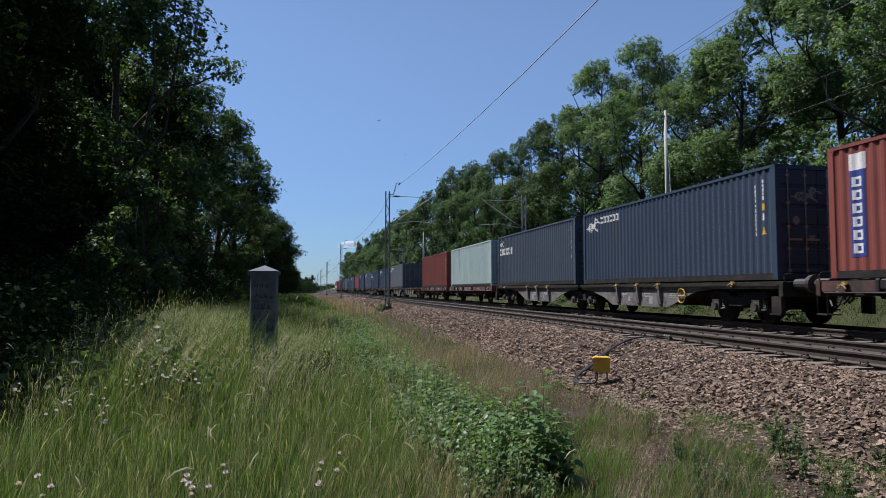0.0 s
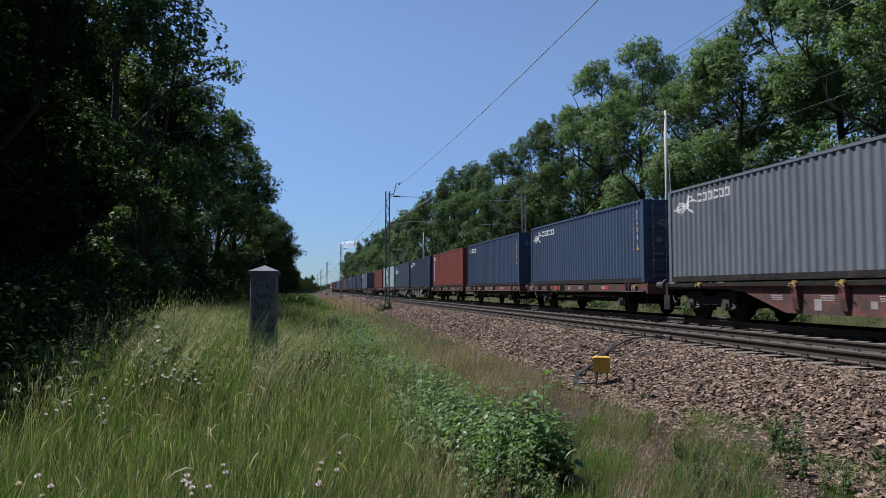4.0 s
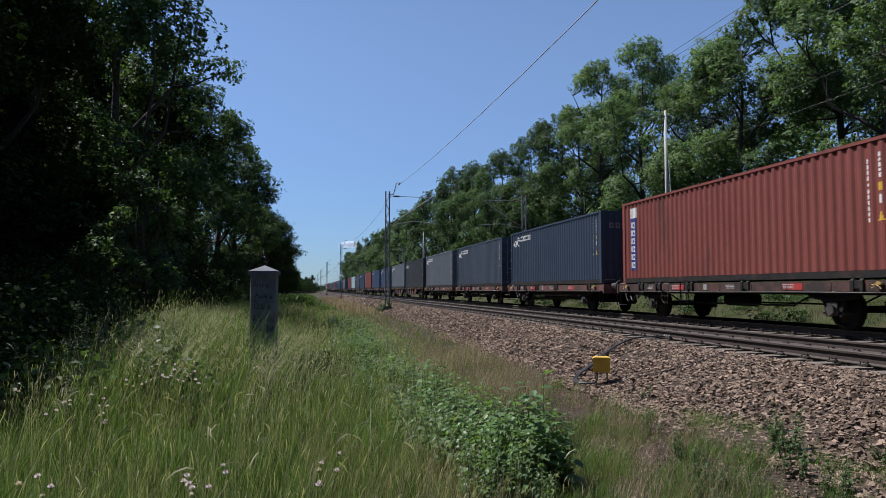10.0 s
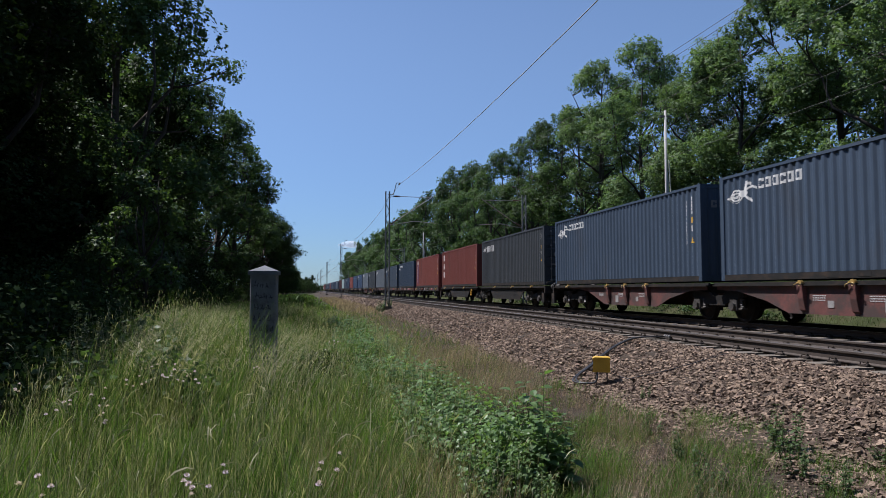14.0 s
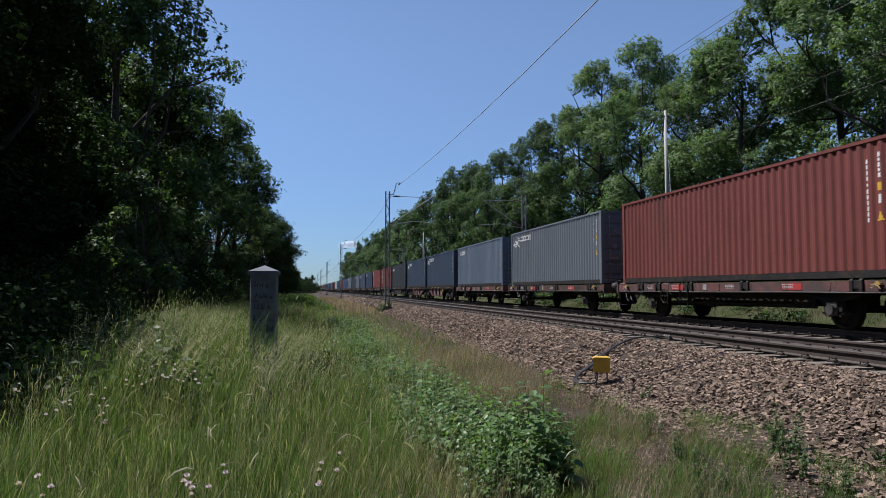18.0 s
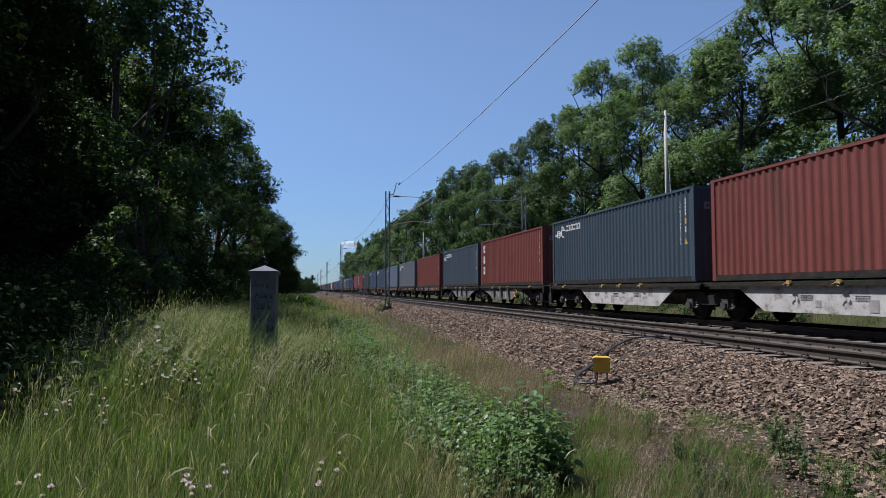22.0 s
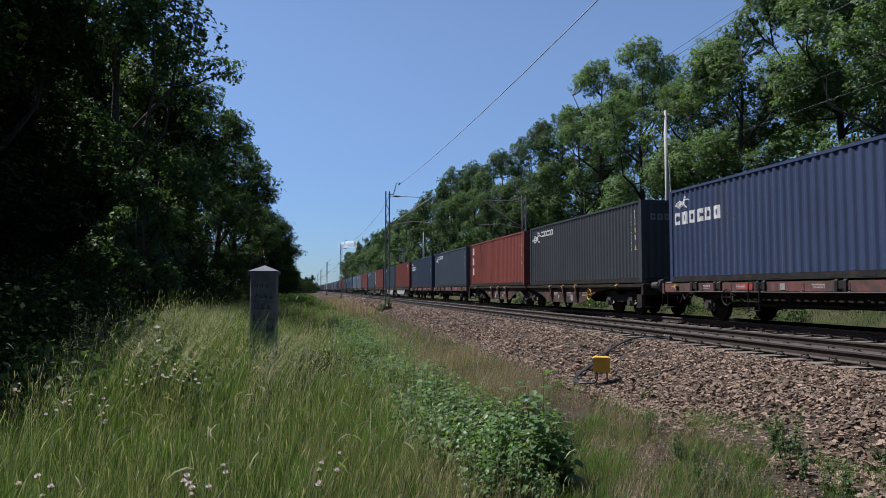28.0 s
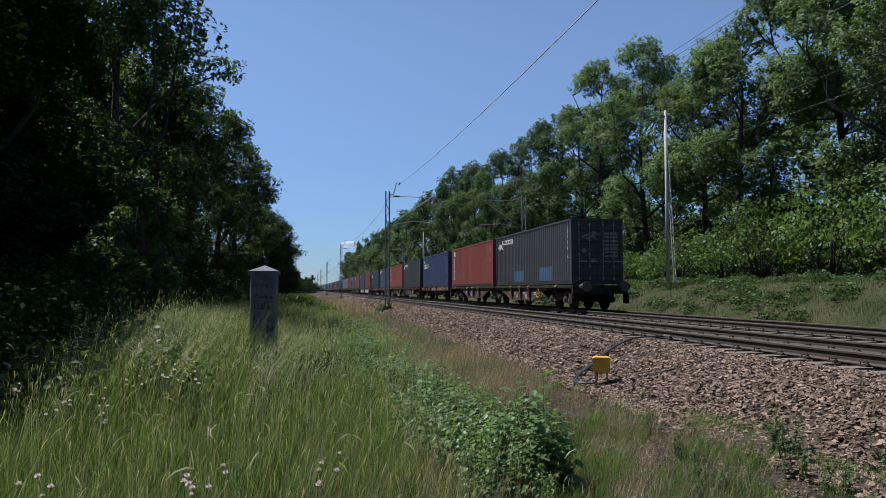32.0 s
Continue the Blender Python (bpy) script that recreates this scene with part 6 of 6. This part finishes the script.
meadow("meadow_grass", "tall green meadow grass on the verge", ((62000, -3.2, 2.4, 2.0, 7.0, 0.16, 0.72, 0.0032), (17000, -4.5, 2.4, -5.0, 2.0, 0.10, 0.45, 0.008), (50000, -4.6, 2.5, 7.0, 16.0, 0.25, 0.90, 0.0056)), [0, 1, 2, 3])
meadow("far_meadow_grass", "tall green meadow grass further along the verge", ((26000, -6.0, 2.6, 16.0, 34.0, 0.35, 0.85, 0.016), (9000, -6.0, 2.6, 34.0, 75.0, 0.4, 0.85, 0.05), (5000, -6.5, 3.5, 75.0, 200.0, 0.4, 0.8, 0.12)), [0, 2, 3])

# ripe seed heads on thin stalks
P, H = [], []
for n, x0, x1, y0, y1, w in ((3000, -2.6, 1.6, 2.2, 7.0, 0.0050), (4200, -5.5, 1.8, 7.0, 18.0, 0.008), (7000, -6.0, 2.2, 16.0, 45.0, 0.016)):
    x, y = scatter(rg, n, x0, x1, y0, y1)
    x = np.where(x < -2.45 - 0.19 * np.maximum(0, y - 8.3), -x * 0.4, x)
    h = rg.uniform(0.4, 0.9, n) * np.where(x > 0.6, 0.7, 1.0) * (1 + 0.3 * np.exp(-((x + 2.2) / 1.3) ** 2 - ((y - 12.5) / 4.5) ** 2))
    p, q = blades(rg, x, y, h, np.full(n, w * 0.35), 0.2)
    P.append(p)
    H.append(q)
    top, way = p[:, 3], p[:, 3] - p[:, 2]
    way /= np.linalg.norm(way, axis=1)[:, None]
    ln = rg.uniform(0.05, 0.12, n)[:, None]
    hp = np.stack([top - way * 0.01, top + way * ln * 0.35, top + way * ln * 0.75 - np.array([0, 0, 0.01]), top + way * ln - np.array([0, 0, 0.03])], 1)
    sd = np.cross(way, np.array([0.0, 0.0, 1.0])) + rg.normal(0, 0.4, (n, 3))
    sd /= np.linalg.norm(sd, axis=1)[:, None]
    P.append(hp)
    H.append(sd[:, None, :] * (w * rg.uniform(0.6, 1.2, (n, 1)) * np.array([[0.3, 1.0, 0.7, 0.1]]))[:, :, None] * 0.5)
n = 340
x, y = scatter(rg, n, -2.4, 1.0, 3.0, 13.0)
p, q = blades(rg, x, y, rg.uniform(0.6, 0.95, n), np.full(n, 0.004), 0.5)
P.append(p)
H.append(q)
top, way = p[:, 3], p[:, 3] - p[:, 2]
way /= np.linalg.norm(way, axis=1)[:, None]
down = np.array([0.0, 0.0, -0.025])
hp = np.stack([top, top + way * 0.05, top + way * 0.11 + down, top + way * 0.16 + down * 2.6], 1)
P.append(hp)
sd = np.cross(way, rg.normal(0, 1, (n, 3)))
sd /= np.linalg.norm(sd, axis=1)[:, None]
H.append(sd[:, None, :] * (rg.uniform(0.006, 0.010, (n, 1)) * np.array([[0.3, 1.0, 0.8, 0.1]]))[:, :, None] * 0.5)
for k in range(120):
    by = rg.uniform(7.6, 14.5)
    bx = rg.uniform(-1.75 - 0.21 * (by - 6.0), -0.1)
    n = int(rg.integers(5, 12))
    a0 = rg.uniform(-0.9, 0.9)
    for j in range(n):
        x, y = bx + rg.normal(0, 0.10), by + rg.normal(0, 0.10)
        h, a = rg.uniform(0.75, 1.05), a0 + rg.normal(0, 0.35)
        dx, dy = math.cos(a), math.sin(a)
        z0 = float(ground_at(x, y)) - 0.03
        u = np.array([0.0, 0.4, 0.75, 1.0])
        line = np.stack([x + dx * h * 0.42 * u ** 2.4, y + dy * h * 0.42 * u ** 2.4, z0 + h * (u - 0.10 * u ** 5)], 1)
        P.append(line[None])
        H.append((np.array([-dy, dx, 0.0])[None, :] * np.array([0.004, 0.0035, 0.003, 0.002])[:, None])[None] * 0.5)
        for q in range(9):
            w = 0.70 + 0.32 * q / 9
            at = np.array([x + dx * h * 0.42 * w ** 2.4, y + dy * h * 0.42 * w ** 2.4, z0 + h * (w - 0.10 * w ** 5)])
            out = np.array([dx * 0.7 + rg.normal(0, 0.5), dy * 0.7 + rg.normal(0, 0.5), rg.uniform(-0.7, 0.5)]) * 0.024
            P.append(np.stack([at, at + out * 0.5, at + out + (0, 0, -0.006), at + out * 1.4 + (0, 0, -0.018)])[None])
            H.append((np.array([-out[1], out[0], 0.006])[None, :] / 0.03 * np.array([0.001, 0.0042, 0.005, 0.001])[:, None])[None] * 0.7)
stuff("seed_heads", strips_mesh("seed_heads", np.concatenate(P), np.concatenate(H), M["straw"]), "pale ripe grass seed heads above the meadow", "grass")

# thin reddish dry grass between meadow and ballast
P, H = [], []
for n, x0, x1, y0, y1, w, hh in ((9500, 1.9, 3.9, 7.2, 15.0, 0.0024, 0.42), (5000, 2.0, 4.3, 12.0, 18.0, 0.0045, 0.40), (3500, 2.2, 4.7, 18.0, 45.0, 0.008, 0.34), (5000, 1.9, 4.4, 3.0, 7.2, 0.0024, 0.28), (9000, 2.6, 5.2, 45.0, 130.0, 0.03, 0.45)):
    x, y = scatter(rg, n, x0, x1, y0, y1)
    keep = (x > edge(rg, n, y) + rg.normal(0, 0.15, n)) & (np.sin(x * 3.1 + y) + np.sin(y * 1.3 - x * 2) + 0.6 * np.sin(x * 7 + y * 4.1) + rg.normal(0, 0.6, n) > -0.35)
    x, y = x[keep], y[keep]
    p, q = blades(rg, x, y, hh * rg.uniform(0.5, 1.3, len(x)), w * rg.uniform(0.6, 1.4, len(x)), 0.4, np.interp(x, PX_, PZ_))
    P.append(p)
    H.append(q)
x, y = scatter(rg, 2400, 0.0, 1.45, 2.6, 6.5)
p, q = blades(rg, x, y, rg.uniform(0.2, 0.55, 2400), rg.uniform(0.002, 0.0035, 2400), 0.35)
P.append(p)
H.append(q)
stuff("dry_grass", strips_mesh("dry_grass", np.concatenate(P), np.concatenate(H), M["dry"]), "thin reddish dry grass beside the ballast", "grass")

# a patch of dark blades in place of the shade behind the leafy shrub
x, y = rg.normal(2.02, 0.26, 2600), rg.normal(7.0, 0.45, 2600)
p, q = blades(rg, x, y, rg.uniform(0.25, 0.62, 2600), rg.uniform(0.002, 0.004, 2600), 0.45)
stuff("shade_grass", strips_mesh("shade_grass", p, q, mat("shade_dark_grass", (0.045, 0.034, 0.032), rough=0.9, var=0.4, bump=0, island=0.5, spec=0.1)), "dark grass blades standing in for shade behind a leafy shrub", "grass")

# low green tufts on the gravel strip, and the grass of the far bank
P, H = [], []
for n, x0, x1, y0, y1, w, hh in ((78000, 1.5, 5.0, 2.8, 8.5, 0.0030, 0.21), (15000, 2.0, 4.4, 8.5, 22.0, 0.0055, 0.26), (6000, 2.0, 4.9, 22.0, 50.0, 0.014, 0.28)):
    x, y = scatter(rg, n, x0, x1, y0, y1)
    keep = np.sin(x * 4 + 1) * np.sin(y * 2.7) + 0.5 * np.sin(x * 9 - y * 6) + rg.normal(0, 0.5, n) - 0.34 * (x - 3.6) > 0.0
    x, y = x[keep], y[keep]
    p, q = blades(rg, x, y, hh * rg.uniform(0.4, 1.5, len(x)), w * rg.uniform(0.6, 1.4, len(x)), 0.5)
    P.append(p)
    H.append(q)
stuff("verge_grass", strips_mesh("verge_grass", np.concatenate(P), np.concatenate(H), M["grass"]), "short green grass tufts on the gravel strip", "grass")
P, H = [], []
for n, y0, y1, w in ((42000, 14.0, 45.0, 0.012), (4000, 45.0, 120.0, 0.08)):
    x, y = scatter(rg, n, 15.2, 23.0, y0, y1)
    p, q = blades(rg, x, y, rg.uniform(0.10, 0.32, n) * (0.7 + 0.3 * np.sin(x * 2 + y)), w * rg.uniform(0.6, 1.4, n), 0.5)
    P.append(p)
    H.append(q)
stuff("bank_grass", strips_mesh("bank_grass", np.concatenate(P), np.concatenate(H), M["turf"]), "dull green grass on the far bank", "grass")

# weeds in the ballast and leafy plants on the bank
bank_plant = [bush_parts(141 + k, 0.5, 0.6, 26, 0.10, "leaf_mid") for k in range(2)]
for k in range(130):
    x, y = rt.uniform(15.9, 21.2), rt.uniform(19, 52)
    plant("bank_weed", "leafy green weed on the grassy bank", "weed", bank_plant[k % 2], STEMS_FOLIAGE, spot(x, y, rt.uniform(0, 360), rt.uniform(0.7, 1.5), rt.uniform(0.5, 1.2)), "weeds on the bank")
weed = leafy_stems(131, 8, 0.16, 0.30, 0.55, 0.055, "leaf_sapling", 12)
for x, y, s in ((4.75, 6.3, 1.0), (4.6, 6.0, 0.8), (4.3, 5.5, 0.7), (5.0, 6.8, 0.6), (5.1, 5.4, 0.6), (4.2, 4.9, 0.7), (4.9, 9.5, 0.5), (3.3, 5.3, 0.7), (3.0, 4.8, 0.6), (3.6, 6.2, 0.7), (3.9, 7.4, 0.6), (5.4, 48.0, 2.0), (5.0, 47.2, 1.8), (5.8, 49.0, 1.6)):
    plant("weed", "small green weed growing in the ballast", "weed", weed, STEMS_FOLIAGE, Matrix.Translation((x, y, max(bed_z(x), ground_z(x)) - 0.02)) @ Matrix.Diagonal((s, s, s * 1.2, 1)) @ pose(0, 0, 0, 0, 0, x * 90), "weeds in the ballast")


# the tall sprout above the shrubs
plant("tall_weed", "tall upright leafy weed standing above the shrubs", "weed", leafy_stems(171, 2, 0.03, 0.92, 1.05, 0.075, "leaf_sapling", 15), STEMS_FOLIAGE, pose(1.66, 8.6, ground_z(1.66)))

# pale pink field flowers: round heads of small upturned petals
def flower_shape(bm):
    for ring, (up, n) in enumerate(((0.15, 9), (0.75, 7), (1.3, 4))):
        for k in range(n):
            a = k * math.tau / n + ring
            d = Vector((math.cos(a) * math.cos(up), math.sin(a) * math.cos(up), math.sin(up)))
            s = Vector((-math.sin(a), math.cos(a), 0)) * 0.006
            v = [bm.verts.new(p) for p in (d * 0.004, d * 0.016 - s, d * 0.026, d * 0.016 + s)]
            bm.faces.new(v)


flower_head = mesh_of(build(flower_shape), "flower_head", M["petal"])
flower_stem = mesh_of(build(tube, [(0.02, 0, -0.75), (0.01, 0, -0.3), (0, 0, 0)], 0.0018, 4), "stem", M["grass"])
rf = random.Random(12)
for px, py, k, z in ((-1.60, 7.2, 8, 0.0), (-1.42, 7.4, 7, 0.03), (-1.15, 7.3, 6, 0.02), (-1.39, 7.65, 7, 0.08), (-1.0, 7.1, 5, 0.0), (-1.83, 5.9, 5, -0.02), (-1.46, 5.6, 6, -0.04), (-1.7, 6.4, 4, 0.0), (-1.13, 3.42, 3, 0.03), (-1.22, 3.3, 2, 0.02),
                     (-0.49, 3.22, 5, 0.03), (-0.40, 3.45, 3, 0.0), (0.10, 3.3, 4, 0.03), (0.18, 3.5, 2, 0.0), (0.46, 10.9, 5, 0.05), (0.2, 10.4, 2, 0.0), (-0.5, 7.7, 3, 0.0), (-2.4, 6.6, 4, 0.05)):
    for j in range(k):
        fx, fy = px + rf.gauss(0, 0.008 * py), py + rf.gauss(0, 0.02 * py)
        f = thing("wild_flower", "pale pink wild flower among the meadow grass", "flower", pose(fx, fy, z + rf.uniform(-0.04, 0.07), rf.uniform(-30, 30), rf.uniform(-30, 30), rf.uniform(0, 360)), "wild flowers")
        part("flower_head", flower_head, None, f, m=Matrix.Diagonal((0.65, 0.65, 0.65, 1)))
        part("stem", flower_stem, None, f)


# ballast stones: loose ones near the camera, the rest joined
def stone_corners(rng, n):
    c = np.array([(x, y, z) for x in (-1, 1) for y in (-1, 1) for z in (-1, 1)], float)
    v = c[None] * rng.uniform(0.42, 1.0, (n, 8, 3)) * rng.uniform(0.28, 1.25, (n, 1, 3))
    a = rng.uniform(0, math.tau, (n, 3))
    for ax in range(3):
        i, j = [(1, 2), (0, 2), (0, 1)][ax]
        cs, sn = np.cos(a[:, ax])[:, None], np.sin(a[:, ax])[:, None]
        v[:, :, i], v[:, :, j] = v[:, :, i] * cs - v[:, :, j] * sn, v[:, :, i] * sn + v[:, :, j] * cs
    return v


STONE_FACES = np.array([(0, 1, 3, 2), (4, 6, 7, 5), (0, 4, 5, 1), (2, 3, 7, 6), (0, 2, 6, 4), (1, 5, 7, 3)])


def stones_mesh(name, v, material):
    n = len(v)
    f = ((np.arange(n) * 8)[:, None, None] + STONE_FACES[None]).reshape(-1)
    me = bpy.data.meshes.new(name)
    me.vertices.add(n * 8)
    me.vertices.foreach_set("co", v.reshape(-1).astype(np.float32))
    me.loops.add(len(f))
    me.loops.foreach_set("vertex_index", f.astype(np.int32))
    me.polygons.add(len(f) // 4)
    me.polygons.foreach_set("loop_start", np.arange(0, len(f), 4, dtype=np.int32))
    me.update(calc_edges=True)
    me.materials.append(material)
    me.shade_flat()
    return me


BXS, BZS = np.array([p[0] for p in BED]), np.array([p[1] for p in BED])
allv = []
for n, x0, x1, y0, y1, s in ((19500, 4.3, 7.55, 3.0, 12.0, 0.030), (10000, 4.5, 7.55, 12.0, 24.0, 0.036), (11000, 4.8, 7.55, 24.0, 55.0, 0.045), (6000, 4.6, 7.55, 55.0, 130.0, 0.09), (2500, 7.55, 11.9, 5.0, 24.0, 0.035), (6000, 4.3, 7.55, -6.0, 3.0, 0.030), (11000, 2.5, 4.8, 2.8, 12.0, 0.014), (1500, 13.5, 15.3, 12.0, 40.0, 0.035)):
    x, y = scatter(rg, n, x0, x1, y0, y1)
    keep = ~((x > 7.5) & (x < 14.0) & (np.abs((y - 0.2 + 0.3) % 0.6 - 0.3) < 0.15))
    x, y = x[keep], y[keep]
    z = np.maximum(np.interp(x, BXS, BZS), np.interp(x, PX_, PZ_))
    size = s * rg.uniform(0.6, 1.45, len(x))
    v = stone_corners(rg, len(x)) * size[:, None, None]
    v[:, :, 2] *= 0.7
    v += np.stack([x, y, z + size * 0.35], 1)[:, None, :]
    allv.append(v)
bed_stuff = part("loose_stones", stones_mesh("loose_stones", np.concatenate(allv), M["stone"]), None, ballast)
tagged(bed_stuff, kind="stuff")
one = [stones_mesh("stone", stone_corners(rg, 1) * 0.031, M["stone_part"]) for _ in range(7)]
for k in range(290):
    x, y = rt.uniform(4.9, 7.1), rt.uniform(4.4, 9.5)
    part("stone", one[k % 7], None, ballast, m=pose(x, y, bed_z(x) + 0.035, rt.uniform(0, 360), rt.uniform(0, 360), rt.uniform(0, 360)))


# ---- two swallows over the line ----
def bird():
    b = thing("swallow", "small dark bird flying over the railway line", "bird", group="birds")
    bm = bmesh.new()
    tube(bm, [(0, -0.09, 0), (0, -0.05, 0.002), (0, 0.02, 0), (0, 0.08, 0)], [0.006, 0.02, 0.022, 0.006], 8)
    part("body", bm, M["black"], b, smooth=True)
    for s in (-1, 1):
        w = bmesh.new()
        prism(w, [(0.0, 0.05), (s * 0.09, 0.055), (s * 0.19, -0.03), (s * 0.10, 0.0), (0.0, -0.02)], 2, -0.002, 0.002)
        part("wing", w, M["black"], b, m=pose(0, 0, 0.01, 0, -14 * s, 0))
    t = bmesh.new()
    prism(t, [(-0.012, -0.08), (0.012, -0.08), (0.035, -0.15), (0.0, -0.11), (-0.035, -0.15)], 2, -0.002, 0.002)
    part("tail", t, M["black"], b)
    return b


birds = [(bird(), ((0.0, (4.25, 41.4, 11.1)), (0.1, (5.0, 42.4, 9.45)), (0.2, (5.37, 43.4, 8.15)), (0.3, (6.2, 47.4, 7.3)), (1.0, (14.0, 58.0, 9.5)), (2.0, (30.0, 75.0, 7.0)), (32.0, (31.0, 76.0, 6.6)))),
         (bird(), ((0.0, (11.85, 83.5, 17.4)), (0.3, (11.1, 84.6, 18.0)), (1.0, (18.0, 92.0, 15.0)), (2.0, (33.0, 98.0, 8.0)), (32.0, (33.6, 99.0, 7.6))))]


# ---- a small far cloud over the end of the line ----
def cloud_shape(bm):
    rc = random.Random(4)
    for k in range(15):
        a = (k - 7) * 9 + rc.uniform(-4, 4)
        r = rc.uniform(8, 15) * (1.25 - abs(k - 7) / 9)
        made = bmesh.ops.create_icosphere(bm, subdivisions=3, radius=1)["verts"]
        for v in made:
            q = v.co * (1 + 0.25 * noise.noise(v.co * 2.2 + Vector((k, 0, 0))))
            v.co = Vector((a * 0.75 + q.x * r * 1.3, q.y * r, q.z * r * 1.05 + rc.uniform(-0.2, 0.2) + r * 0.3))


tagged(new("cloud", mesh_of(build(cloud_shape), "cloud", M["cloud"], True)), "small white cumulus cloud far down the line", "cloud", kind="structure").matrix_world = pose(190, 2990, 190, 0, 0, 0)


# ---- what moves ----
def travelled(t):
    """Metres that the train has gone since the start; it slows a little."""
    u = t / 32
    return 371.2 * (1.06087 * u - 0.030468 * u ** 2 + 0.0071868 * u ** 3)


def motions():
    for b, rows in birds:
        walk(b, [(t, pose(*p, 0, 0, -40)) for t, p in rows])
    for ob, y, z in moving:
        walk(ob, [(t, pose(TRACK_FAR, y + travelled(t), z)) for t in (0, 4, 8, 12, 16, 20, 24, 28, 32)])


motions()
